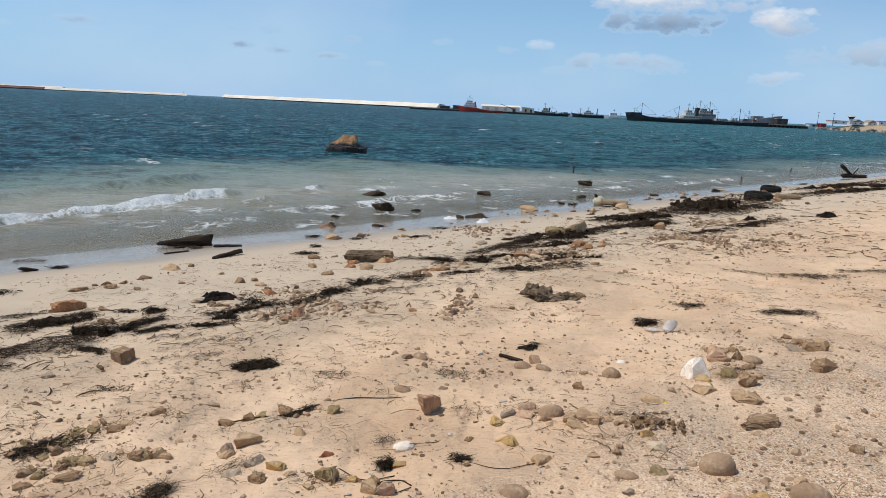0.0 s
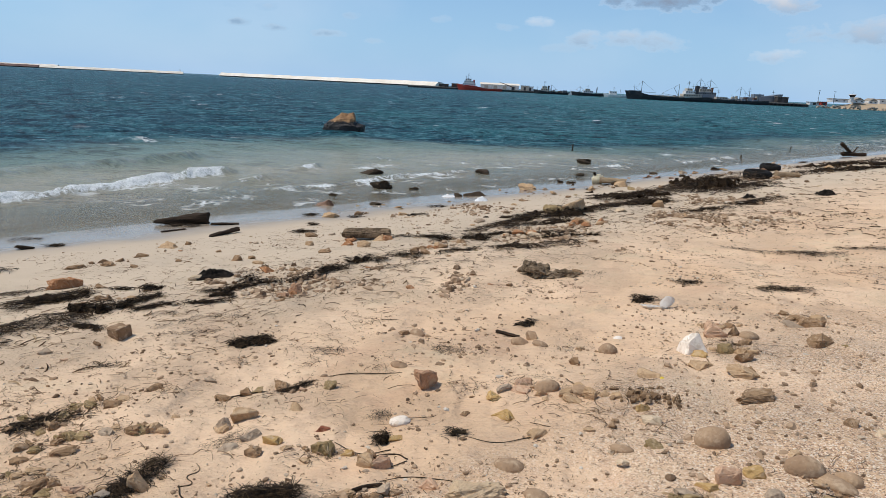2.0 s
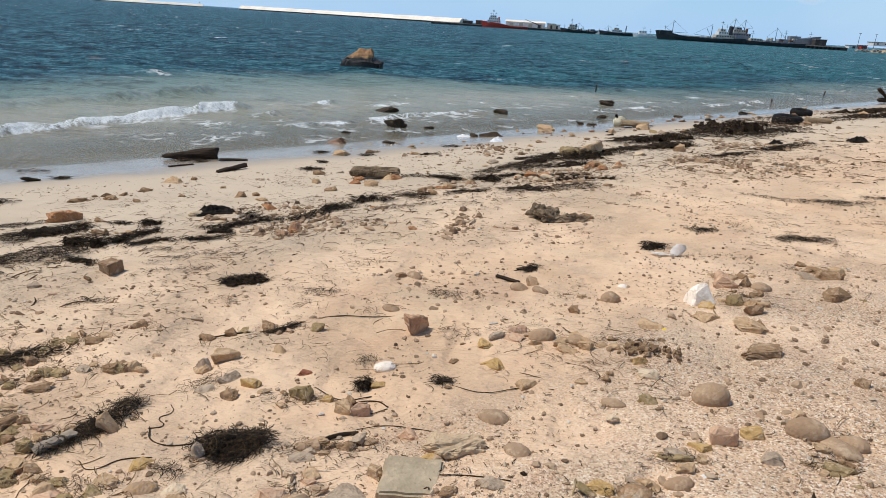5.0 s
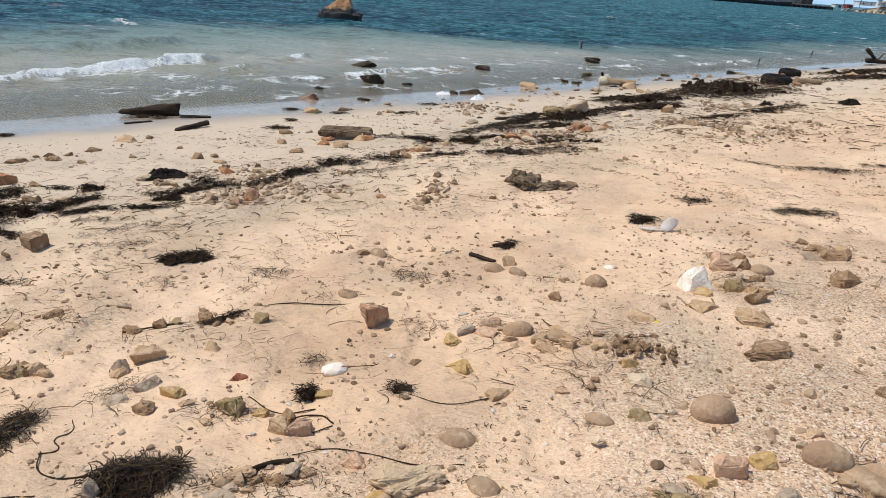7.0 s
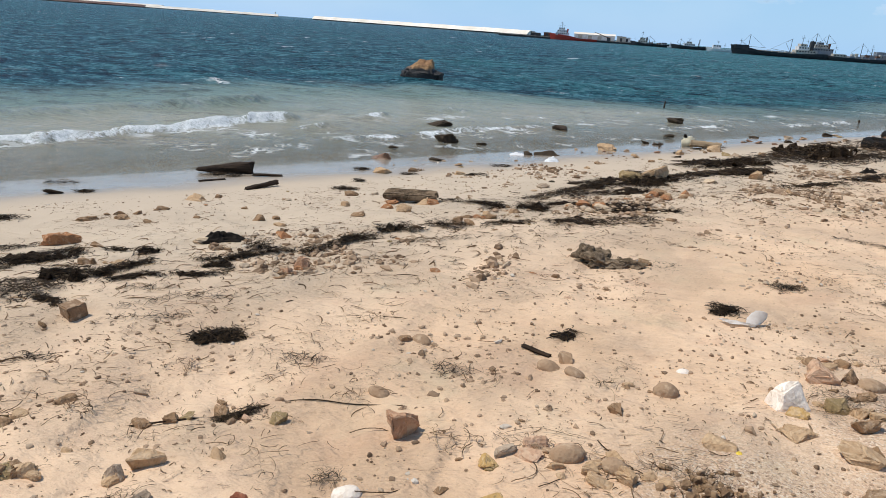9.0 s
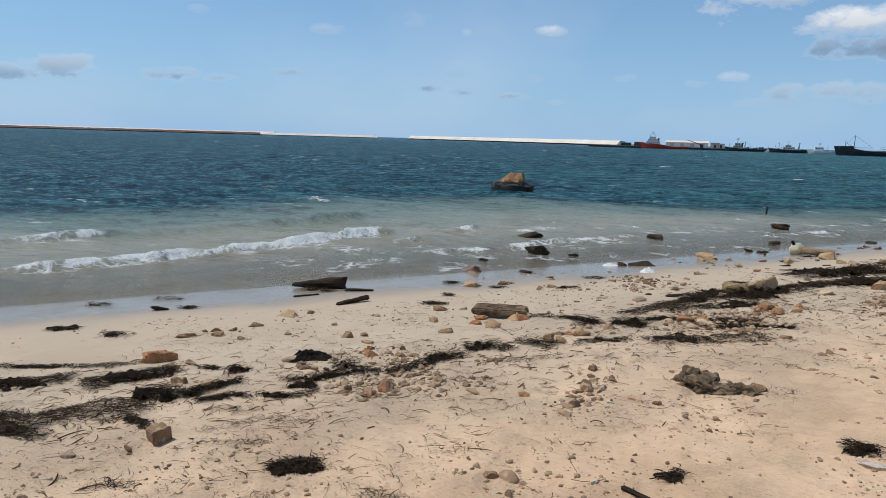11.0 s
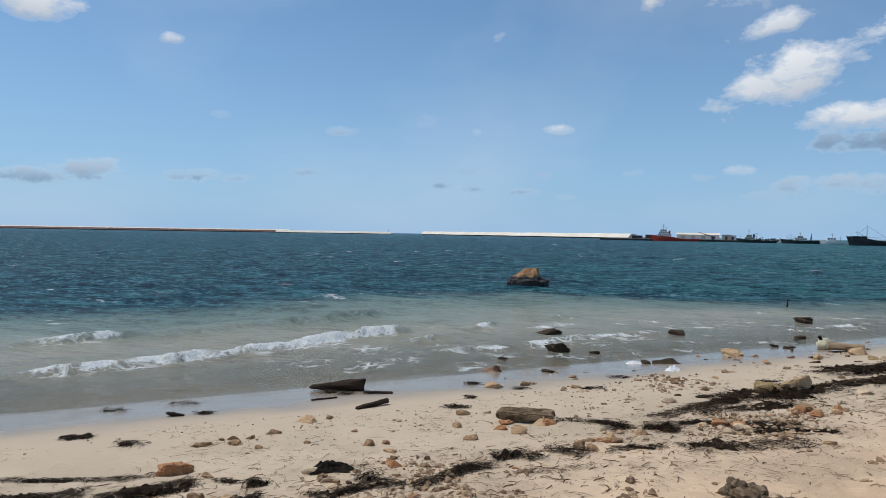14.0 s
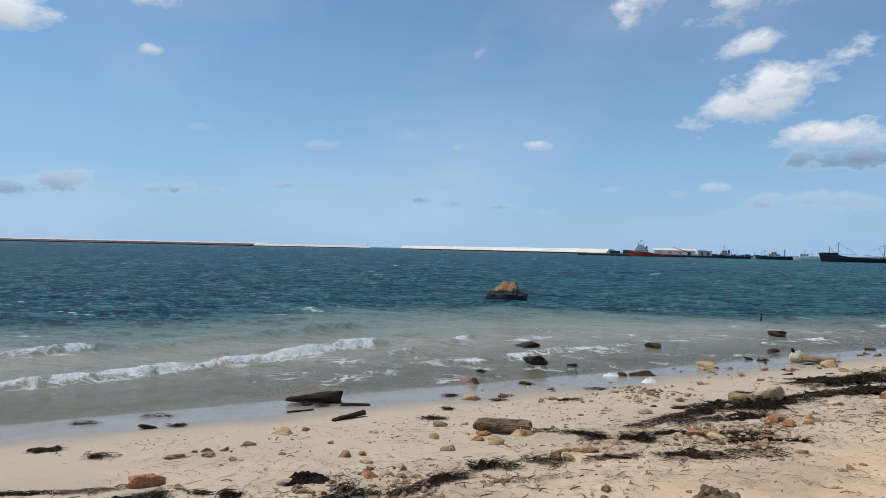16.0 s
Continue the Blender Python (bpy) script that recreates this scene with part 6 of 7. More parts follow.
shed(-38, 430, 6, 1.6, QUAY_DARK, "small dark quay shed")
shed(-31, 432, 4, 2.2, RUST, "small rusty quay shed")
shed(13.5, 432, 5, 2.8, SHIP_BUFF, "small buff quay shed")
shed(17.0, 434, 4, 2.4, SHIP_WHITE, "small white quay shed")
shed(136.5, 345, 5, 2.6, QUAY_DARK, "dark machinery shed on the jetty", 1.5)
shed(147.5, 336, 4, 1.2, SHIP_WHITE, "small white boat shed near the shore", 1.2)
shed(151.0, 334, 2.6, 1.5, HULL_RED, "small red hut near the shore", 1.2)


def lamp_mast(x, y, z, h):
    root = new("lamp_mast")
    tagged(root, "tall thin lamp mast by the harbour", "lamp mast", "harbour masts")
    part("pole", rod(bmesh.new(), (0, 0, 0), (0, 0, h), 0.12, 0.07, 6), STEEL, root)
    part("lamp_head", box(bmesh.new(), -0.5, 0.5, -0.12, 0.12, h, h + 0.18), STEEL, root)
    root.matrix_world = pose(x, y, z)


lamp_mast(148.5, 333, 1.5, 6.2)
lamp_mast(155.5, 333, 2.0, 5.6)
lamp_mast(-40.5, 428, 1.3, 2.2)


def headland():
    bm = bmesh.new()
    nx, ny = 120, 24
    grid = [[None] * (ny + 1) for _ in range(nx + 1)]
    for i in range(nx + 1):
        for j in range(ny + 1):
            x, y = 146 + i * 2.8 + j * 5.0, 330 + j * 9.0 - 0.05 * i
            rise = min(1, i / 6) * min(1, j / 0.8)
            z = -0.6 + rise * (3.2 + 0.012 * i * 2.8 + 0.35 * noise.noise(Vector((x * 0.09, y * 0.07, 0))) + 0.008 * (y - 330))
            grid[i][j] = bm.verts.new((x, y, z))
    for i in range(nx):
        for j in range(ny):
            bm.faces.new((grid[i][j], grid[i + 1][j], grid[i + 1][j + 1], grid[i][j + 1]))
    ob = mesh_object("headland", bm, plain_material("dry_earth", (0.36, 0.26, 0.16), (0.50, 0.38, 0.25), 0.95, 0.12, 0.6, depth=0.6))
    tagged(ob, "low dry tan headland beyond the harbour", "headland", kind="structure")
    rng = random.Random(6)
    bm = bmesh.new()
    for i in range(150):
        sub = bmesh.new()
        w = rng.uniform(0.6, 1.6)
        rock_mesh(sub, w, w, w * 0.6, 7000 + i, 0.8, 1, 0.15)
        sub.transform(pose(147 + i * 0.9 + rng.uniform(-0.4, 0.4), 329.4 + rng.uniform(-0.5, 1.0), rng.uniform(-0.1, 0.9)))
        me = bpy.data.meshes.new("tmp")
        sub.to_mesh(me)
        sub.free()
        bm.from_mesh(me)
        bpy.data.meshes.remove(me)
    tagged(mesh_object("shore_boulders", bm, QUAY_STONE), "row of brown boulders along the headland", "boulders", kind="stuff")


headland()


def control_tower():
    root = new("control_tower")
    tagged(root, "small harbour control tower with flared cabin", "tower")
    part("shaft", box(bmesh.new(), -0.7, 0.7, -0.7, 0.7, 0, 2.4), SHIP_WHITE, root)
    part("cabin", rod(bmesh.new(), (0, 0, 2.4), (0, 0, 3.5), 0.9, 1.7, 8), GLASS_DARK, root)
    part("roof", rod(bmesh.new(), (0, 0, 3.5), (0, 0, 3.75), 1.8, 1.6, 8), SHIP_WHITE, root)
    part("aerial", rod(bmesh.new(), (0, 0, 3.7), (0, 0, 5.0), 0.06, 0.04, 5), STEEL, root)
    root.matrix_world = pose(165, 336, 3.2)


control_tower()


def house_block(x, y, w, h, z, label, gable=False):
    root = new("building")
    tagged(root, label, "building", "harbour buildings")
    part("wall", box(bmesh.new(), -w / 2, w / 2, -3, 3, 0, h), SHIP_WHITE, root)
    if gable:
        bm = bmesh.new()
        a = [bm.verts.new(p) for p in ((-w / 2, -3.2, h), (w / 2, -3.2, h), (0, -3.2, h + 1.3), (-w / 2, 3.2, h), (w / 2, 3.2, h), (0, 3.2, h + 1.3))]
        for f in ((0, 1, 2), (5, 4, 3), (0, 2, 5, 3), (1, 4, 5, 2), (0, 3, 4, 1)):
            bm.faces.new([a[i] for i in f])
        part("roof", bm, QUAY_STONE, root)
    else:
        part("roof", box(bmesh.new(), -w / 2 - 0.2, w / 2 + 0.2, -3.2, 3.2, h, h + 0.25), QUAY_STONE, root)
    for i in range(max(2, int(w / 2.5))):
        c = -w / 2 + (i + 0.5) * w / max(2, int(w / 2.5))
        part("window", box(bmesh.new(), c - 0.35, c + 0.35, -3.05, -2.98, h * 0.4, h * 0.75), GLASS_DARK, root)
    root.matrix_world = pose(x, y, z)


house_block(160.5, 340, 7, 1.5, 2.9, "low white harbour building")
house_block(169.0, 340, 5, 1.4, 2.9, "low white building with gable roof", True)
house_block(176.5, 342, 4, 1.2, 3.0, "small white building with gable roof", True)
house_block(190.0, 345, 18, 1.9, 3.2, "long low white building on the headland")

# ---- fine litter on the sand ----
rng_l = random.Random(12)


def beach_point(rng):
    """Somewhere on the visible dry beach, denser near the walk."""
    r = 0.5 + 12.9 * rng.random() ** 1.5
    a = radians(rng.uniform(-52, 48) if rng.random() < 0.86 or r > 6 else rng.uniform(-180, 180))
    return 0.3 + r * math.sin(a), 0.4 + r * math.cos(a)


def beach_points(n, rng, seed, near, high):
    """n places on the dry beach, in patches."""
    pts = np.array([beach_point(rng) for _ in range(n * 9)])
    d, s = shore_coords(pts[:, 0], pts[:, 1])
    p = vnoise(pts[:, 0] * 1.3, pts[:, 1] * 1.3, seed) + 0.55 * vnoise(pts[:, 0] * 3.9, pts[:, 1] * 3.9, seed + 4) + high * (d > 7.2)
    ok = (d > near) & (p > np.array([rng.uniform(-0.05, 1.15) for _ in range(len(pts))]))
    return pts[ok][:n]


litter_all = [(float(x), float(y), 0.0) for x, y in beach_points(6200, rng_l, 201, 1.2, -0.15) if not (x > 1.1 and y < 3.7 and rng_l.random() < 0.8)]
litter_walk = iter(litter_all)


def litter_centre():
    return next(litter_walk)


v, f = strands(len(litter_all), litter_centre, (0.012, 0.11), (0.0013, 0.0034), 0.008, rng_l, 5, 1.1, math.atan2(ALONG[1], ALONG[0]) - 0.7)
long_ones = [(float(x), float(y), 0.0) for x, y in beach_points(150, rng_l, 231, 2.0, 0.0) if math.hypot(x, y) < 6 and not (x > 1.1 and y < 3.7)]
long_walk = iter(long_ones)
v3, f3 = strands(len(long_ones), lambda: next(long_walk), (0.10, 0.34), (0.0015, 0.0028), 0.012, rng_l, 12, 3.0)
f += [tuple(a + len(v) for a in q) for q in f3]
v += v3
band_at = []
for _ in range(2400):
    bd, bs = rng_l.gauss(4.35, 0.7), rng_l.uniform(-1.0, 11.0)
    band_at.append((*from_shore(bd, bs), 0.0))
band_walk = iter(band_at)
v3, f3 = strands(len(band_at), lambda: next(band_walk), (0.03, 0.16), (0.003, 0.008), 0.012, rng_l, 4, 1.4, math.atan2(ALONG[1], ALONG[0]))
f += [tuple(a + len(v) for a in q) for q in f3]
v += v3
# farther along the beach
far_at = []
while len(far_at) < 1900:
    bd, bs = rng_l.uniform(3.6, 10.0), rng_l.uniform(6.5, 24.0)
    fx, fy = from_shore(bd, bs)
    if float(vnoise(np.array([fx * 0.9]), np.array([fy * 0.9]), 271)[0]) > rng_l.uniform(-0.7, 0.8):
        far_at.append((fx, fy, 0.0))
far_walk = iter(far_at)
v3, f3 = strands(len(far_at), lambda: next(far_walk), (0.04, 0.26), (0.006, 0.016), 0.014, rng_l, 4, 1.2, 0.1)
f += [tuple(a + len(v) for a in q) for q in f3]
v += v3
wisp_at = [(float(x), float(y), 0.0) for x, y in beach_points(2100, rng_l, 241, 1.8, -0.05) if math.hypot(x - 0.3, y - 0.4) > rng_l.uniform(1.2, 5.0) and not (x > 1.1 and y < 3.7)]
wisp_walk = iter(wisp_at)
v3, f3 = strands(len(wisp_at), lambda: next(wisp_walk), (0.05, 0.24), (0.0012, 0.0032), 0.006, rng_l, 7, 1.0, 0.12)
f += [tuple(a + len(v) for a in q) for q in f3]
v += v3
tuft_at = []
for tx, ty in beach_points(80, rng_l, 251, 2.2, 0.0).tolist():
    if math.hypot(tx, ty) > 3.0 and not (tx > 1.1 and ty < 3.7):
        wide = rng_l.uniform(0.03, 0.11)
        tuft_at += [(tx + rng_l.gauss(0, wide), ty + rng_l.gauss(0, wide * 0.6), rng_l.uniform(0, 0.02)) for _ in range(rng_l.randint(10, 34))]
tuft_walk = iter(tuft_at)
v3, f3 = strands(len(tuft_at), lambda: next(tuft_walk), (0.03, 0.12), (0.0012, 0.0030), 0.005, rng_l, 6, 2.2)
f += [tuple(a + len(v) for a in q) for q in f3]
v += v3
ticks = [(float(x), float(y), 0.0) for x, y in beach_points(9000, rng_l, 261, 1.0, 0.10)]
tick_walk = iter(ticks)
v3, f3 = strands(len(ticks), lambda: next(tick_walk), (0.005, 0.028), (0.0012, 0.0034), 0.004, rng_l, 3, 1.2)
ticks_object = data_object("grit", v3, f3, LITTER)
tagged(ticks_object, "tiny dark bits of weed and shell strewn over sand", "grit", kind="stuff")
tagged(data_object("seaweed_litter", v, f, LITTER), "scattered dry brown seaweed leaves and twigs on sand", "seaweed litter", kind="stuff")


def gravel():
    ico = bmesh.new()
    bmesh.ops.create_icosphere(ico, subdivisions=1, radius=1.0)
    iv = np.array([v.co[:] for v in ico.verts])
    ifc = np.array([[v.index for v in f.verts] for f in ico.faces])
    ico.free()
    rng = random.Random(77)
    pts = beach_points(15500, rng, 301, 1.0, 0.9)
    n = len(pts)
    rs = np.random.RandomState(3)
    dist = np.hypot(pts[:, 0] - 0.3, pts[:, 1] - 0.4)
    size = 0.0018 + 0.0105 * rs.rand(n) ** 4.0 + 0.0004 * dist
    scale = np.stack([size * rs.uniform(0.8, 1.4, n), size * rs.uniform(0.7, 1.2, n), size * rs.uniform(0.4, 0.8, n)], 1)
    ang = rs.uniform(0, 2 * np.pi, n)
    jit = 1 + 0.22 * rs.randn(n, len(iv), 1)
    vv = iv[None] * jit * scale[:, None, :]
    c, s = np.cos(ang)[:, None], np.sin(ang)[:, None]
    x = vv[..., 0] * c - vv[..., 1] * s + pts[:, 0:1]
    y = vv[..., 0] * s + vv[..., 1] * c + pts[:, 1:2]
    z = vv[..., 2] + sand_height(pts[:, 0], pts[:, 1])[:, None] + size[:, None] * 0.25
    verts = np.stack([x, y, z], -1).reshape(-1, 3)
    faces = (ifc[None] + (np.arange(n) * len(iv))[:, None, None]).reshape(-1, 3)
    tagged(data_object("beach_gravel", verts, faces, GRAVEL, False), "small pebbles and shell bits strewn over sand", "gravel", kind="stuff")


gravel()


def rubble_band():
    """Broken stones strewn along the wrack line and in patches above it."""
    ico = bmesh.new()
    bmesh.ops.create_icosphere(ico, subdivisions=2, radius=1.0)
    iv = np.array([v.co[:] for v in ico.verts])
    ifc = np.array([[v.index for v in f.verts] for f in ico.faces])
    ico.free()
    rs = np.random.RandomState(19)
    n = 32000
    more = 9000
    s = np.concatenate([rs.uniform(1.0, 11.0, n // 2), rs.uniform(-2.0, 5.5, n // 2), rs.uniform(4.5, 12.5, more), rs.uniform(5.0, 26.0, more)])
    d = np.concatenate([rs.normal(4.5, 0.9, n // 2), rs.uniform(4.8, 9.4, n // 2), rs.normal(4.9, 0.75, more), rs.normal(1.8, 0.9, more)])
    n += 2 * more
    x, y = from_shore(d, s)
    patch = vnoise(x * 1.0, y * 1.0, 401) + 0.7 * vnoise(x * 2.7, y * 2.7, 402)
    patch[-2 * more:-more] += 0.25
    ok = (patch > rs.uniform(0.25, 1.6, n)) & (np.hypot(x - 0.3, y - 0.4) > 1.2) & (np.hypot((x + 1.9) / 1.3, y - 3.95) > 0.75)
    x, y = x[ok], y[ok]
    n = len(x)
    band = shore_coords(x, y)[0] < 5.9
    size = np.where(band, 0.008 + 0.040 * rs.rand(n) ** 2.6, 0.005 + 0.018 * rs.rand(n) ** 3.0) * (1 + 0.05 * np.clip(np.hypot(x, y) - 8, 0, 14))
    cuts = rs.randn(n, 14, 3)
    cuts /= np.linalg.norm(cuts, axis=2, keepdims=True)
    dist = rs.uniform(0.5, 0.9, (n, 14))
    k = np.einsum("vc,npc->nvp", iv, cuts)
    rad = np.minimum(1.0, np.where(k > 0.05, dist[:, None, :] / np.maximum(k, 0.05), 9).min(axis=2))
    rad = rad * (1 + 0.16 * rs.randn(*rad.shape))
    vv = iv[None] * rad[..., None] * np.stack([size * rs.uniform(0.9, 1.5, n), size * rs.uniform(0.6, 1.1, n), size * rs.uniform(0.45, 0.95, n)], 1)[:, None, :]
    ang = rs.uniform(0, 2 * np.pi, n)[:, None]
    px = vv[..., 0] * np.cos(ang) - vv[..., 1] * np.sin(ang) + x[:, None]
    py = vv[..., 0] * np.sin(ang) + vv[..., 1] * np.cos(ang) + y[:, None]
    pz = vv[..., 2] + (sand_height(x, y) + size * 0.05)[:, None]
    faces = (ifc[None] + (np.arange(n) * len(iv))[:, None, None]).reshape(-1, 3)
    tagged(data_object("beach_rubble", np.stack([px, py, pz], -1).reshape(-1, 3), faces, GRAVEL), "broken tan and brown stone bits on the sand", "rubble", kind="stuff")


rubble_band()

# ---- single stones ----
stone(-1.00, 2.21, 0.076, 0.084, "tan")
stone(-1.31, 2.08, 0.052, 0.028, "brown")
stone(-1.19, 2.02, 0.076, 0.057, "olive")
stone(-1.44, 2.17, 0.061, 0.032, "tan")
stone(-1.27, 1.98, 0.081, 0.038, "pink")
stone(-0.66, 1.84, 0.106, 0.035, "spotted")
stone(-0.56, 1.85, 0.083, 0.019, "pale")
stone(-0.58, 2.05, 0.059, 0.068, "grey")
stone(-0.76, 2.00, 0.093, 0.027, "ochre")
stone(-1.66, 3.01, 0.061, 0.026, "brown")
stone(-1.44, 3.13, 0.104, 0.028, "brown")
stone(-1.53, 2.99, 0.074, 0.019, "tan")
stone(-1.29, 2.43, 0.046, 0.014, "brown")
stone(-1.26, 2.62, 0.060, 0.026, "brown")
stone(-1.47, 2.44, 0.109, 0.026, "brown")
stone(-1.38, 2.61, 0.086, 0.020, "grey")
stone(-1.62, 2.38, 0.076, 0.024, "brown")
stone(-0.62, 2.56, 0.090, 0.040, "ochre")
stone(-0.78, 2.50, 0.098, 0.023, "grey")
stone(-0.66, 2.46, 0.070, 0.040, "brown")
stone(-0.61, 2.89, 0.063, 0.042, "tan")
stone(-1.21, 3.30, 0.111, 0.026, "grey")
stone(-0.79, 3.23, 0.111, 0.049, "brown")
stone(-0.94, 3.11, 0.067, 0.036, "brown")
stone(-0.89, 2.73, 0.082, 0.062, "grey")
stone(-0.82, 2.80, 0.120, 0.050, "tan")
stone(-0.94, 1.79, 0.114, 0.027, "pink")
stone(-1.00, 1.75, 0.052, 0.012, "brown")
stone(-0.53, 1.80, 0.097, 0.023, "tan")
stone(-1.15, 2.15, 0.052, 0.014, "ochre")
stone(-0.03, 3.21, 0.125, 0.125, "red")
stone(-0.10, 2.81, 0.101, 0.020, "white")
stone(-0.43, 2.71, 0.069, 0.012, "darkred")
stone(0.38, 2.85, 0.148, 0.046, "ochre")
stone(0.39, 2.43, 0.123, 0.032, "greybrown")
stone(0.26, 2.19, 0.204, 0.062, "slab")
stone(0.03, 2.02, 0.064, 0.043, "tan")
stone(-0.04, 1.89, 0.147, 0.045, "grey")
stone(-0.18, 2.42, 0.093, 0.053, "tan")
stone(-0.09, 2.63, 0.068, 0.019, "ochre")
stone(0.10, 2.30, 0.093, 0.036, "pink")
stone(0.20, 2.90, 0.057, 0.018, "brown")
stone(0.40, 1.98, 0.098, 0.023, "grey")
stone(0.48, 2.18, 0.097, 0.023, "greybrown")
stone(-0.37, 2.50, 0.105, 0.060, "olive")
stone(-0.18, 2.50, 0.068, 0.028, "brown")
stone(-0.23, 2.07, 0.094, 0.022, "grey")
stone(-0.17, 1.99, 0.108, 0.026, "tan")
stone(0.58, 3.17, 0.135, 0.054, "greybrown")
stone(0.69, 3.05, 0.104, 0.035, "tan")
stone(0.78, 3.06, 0.078, 0.057, "tan")
stone(0.32, 3.07, 0.080, 0.030, "olive")
stone(0.16, 1.84, 0.068, 0.016, "brown")
stone(0.19, 2.12, 0.065, 0.019, "ochre")
stone(0.50, 2.04, 0.023, 0.020, "black")
stone(0.28, 1.95, 0.080, 0.019, "brown")
stone(-0.16, 2.15, 0.058, 0.023, "brown")
stone(1.57, 3.12, 0.227, 0.041, "speckled")
stone(1.22, 2.64, 0.142, 0.076, "greybrown")
stone(1.86, 2.83, 0.061, 0.039, "brown")
stone(1.18, 2.32, 0.111, 0.070, "pink")
stone(0.82, 2.43, 0.061, 0.035, "pale")
stone(0.84, 2.56, 0.097, 0.023, "greybrown")
stone(0.97, 2.58, 0.085, 0.020, "olive")
stone(1.30, 2.39, 0.081, 0.038, "ochre")
stone(1.09, 2.28, 0.089, 0.029, "ochre")
stone(1.01, 2.22, 0.110, 0.026, "grey")
stone(1.58, 2.37, 0.149, 0.035, "greybrown")
stone(1.49, 2.22, 0.104, 0.034, "ochre")
stone(1.49, 2.35, 0.080, 0.024, "tan")
stone(1.36, 2.03, 0.035, 0.051, "black")
stone(0.83, 1.97, 0.109, 0.026, "brown")
stone(0.88, 2.05, 0.052, 0.034, "tan")
stone(0.98, 2.07, 0.095, 0.022, "greybrown")
stone(0.73, 1.99, 0.091, 0.026, "ochre")
stone(1.96, 2.76, 0.078, 0.036, "pale")
stone(1.44, 2.49, 0.038, 0.030, "grey")
stone(1.52, 2.58, 0.059, 0.015, "tan")
stone(1.36, 2.55, 0.050, 0.012, "greybrown")
stone(1.28, 1.91, 0.097, 0.023, "red")
stone(1.31, 2.24, 0.113, 0.027, "grey")
stone(1.46, 3.80, 0.165, 0.135, "white")
stone(1.47, 3.69, 0.089, 0.037, "ochre")
stone(1.43, 3.53, 0.176, 0.041, "tan")
stone(2.23, 3.96, 0.166, 0.076, "brown")
stone(1.86, 4.04, 0.136, 0.034, "greybrown")
stone(1.78, 4.08, 0.094, 0.063, "brown")
stone(1.12, 3.38, 0.141, 0.032, "tan")
stone(1.08, 4.04, 0.064, 0.018, "white")
stone(0.98, 3.81, 0.110, 0.063, "greybrown")
stone(2.26, 4.31, 0.155, 0.045, "grey")
stone(1.67, 3.64, 0.123, 0.065, "brown")
stone(1.67, 4.07, 0.140, 0.100, "pink")
stone(1.65, 3.44, 0.077, 0.039, "brown")
stone(1.26, 3.51, 0.083, 0.022, "greybrown")
stone(-0.21, 3.48, 0.105, 0.024, "greybrown")
stone(0.55, 4.04, 0.086, 0.062, "greybrown")
stone(0.47, 3.95, 0.119, 0.045, "greybrown")
stone(0.59, 3.89, 0.100, 0.027, "greybrown")
stone(0.32, 3.08, 0.088, 0.030, "ochre")
stone(-0.27, 4.11, 0.072, 0.034, "brown")
stone(-0.19, 4.14, 0.108, 0.026, "greybrown")
stone(0.22, 3.08, 0.033, 0.012, "brown")
stone(-3.50, 5.40, 0.29, 0.115, "orange", yaw=12)
stone(-3.16, 5.39, 0.107, 0.037, "brown")
stone(-2.64, 4.97, 0.182, 0.051, "tan")
stone(-3.97, 6.24, 0.199, 0.036, "brown")
stone(-3.95, 6.47, 0.093, 0.041, "brown")
stone(-3.86, 6.54, 0.118, 0.062, "brown")
stone(-3.73, 6.63, 0.179, 0.034, "brown")
stone(-3.70, 6.39, 0.184, 0.034, "brown")
stone(-3.63, 6.87, 0.150, 0.048, "brown")
stone(-3.38, 6.31, 0.115, 0.021, "brown")
stone(-3.05, 6.60, 0.086, 0.018, "brown")
stone(-2.46, 6.72, 0.127, 0.058, "brown")
stone(-2.35, 6.86, 0.104, 0.046, "brown")
stone(-2.15, 6.59, 0.150, 0.034, "tan")
stone(-1.90, 6.13, 0.163, 0.057, "orange")
stone(-3.63, 7.49, 0.247, 0.044, "tan")
stone(-3.49, 7.73, 0.172, 0.042, "brown")
stone(-5.38, 7.41, 0.229, 0.043, "black")
stone(-2.19, 3.81, 0.087, 0.038, "brown")
stone(-2.97, 12.10, 0.443, 0.089, "wetbrown")
stone(-2.37, 10.27, 0.318, 0.072, "tan")
stone(-1.96, 10.63, 0.207, 0.062, "brown")
stone(-1.97, 12.16, 0.284, 0.057, "black")
stone(-2.33, 14.55, 0.477, 0.199, "black")
stone(-3.01, 16.65, 0.765, 0.138, "black")
stone(-3.07, 13.22, 0.205, 0.052, "black")
stone(-1.48, 7.72, 0.166, 0.056, "orange")
stone(-1.26, 7.60, 0.179, 0.089, "tan")
stone(-2.06, 8.29, 0.194, 0.048, "brown")
stone(-1.94, 7.68, 0.120, 0.064, "tan")
stone(-1.64, 7.21, 0.155, 0.043, "brown")
stone(-1.37, 5.28, 0.145, 0.095, "red")
stone(-0.21, 13.68, 0.471, 0.100, "black")
stone(-0.53, 13.62, 0.210, 0.080, "black")
stone(0.98, 15.27, 0.546, 0.113, "tan")
stone(3.07, 22.53, 0.579, 0.138, "black")
stone(-0.09, 18.15, 0.620, 0.112, "black")
stone(-1.59, 14.60, 0.226, 0.059, "black")
stone(-1.47, 11.58, 0.158, 0.033, "brown")
stone(-1.24, 10.49, 0.184, 0.047, "tan")
stone(0.05, 11.47, 0.155, 0.042, "brown")
stone(-0.07, 10.50, 0.122, 0.032, "brown")
stone(2.18, 17.06, 0.222, 0.093, "black")
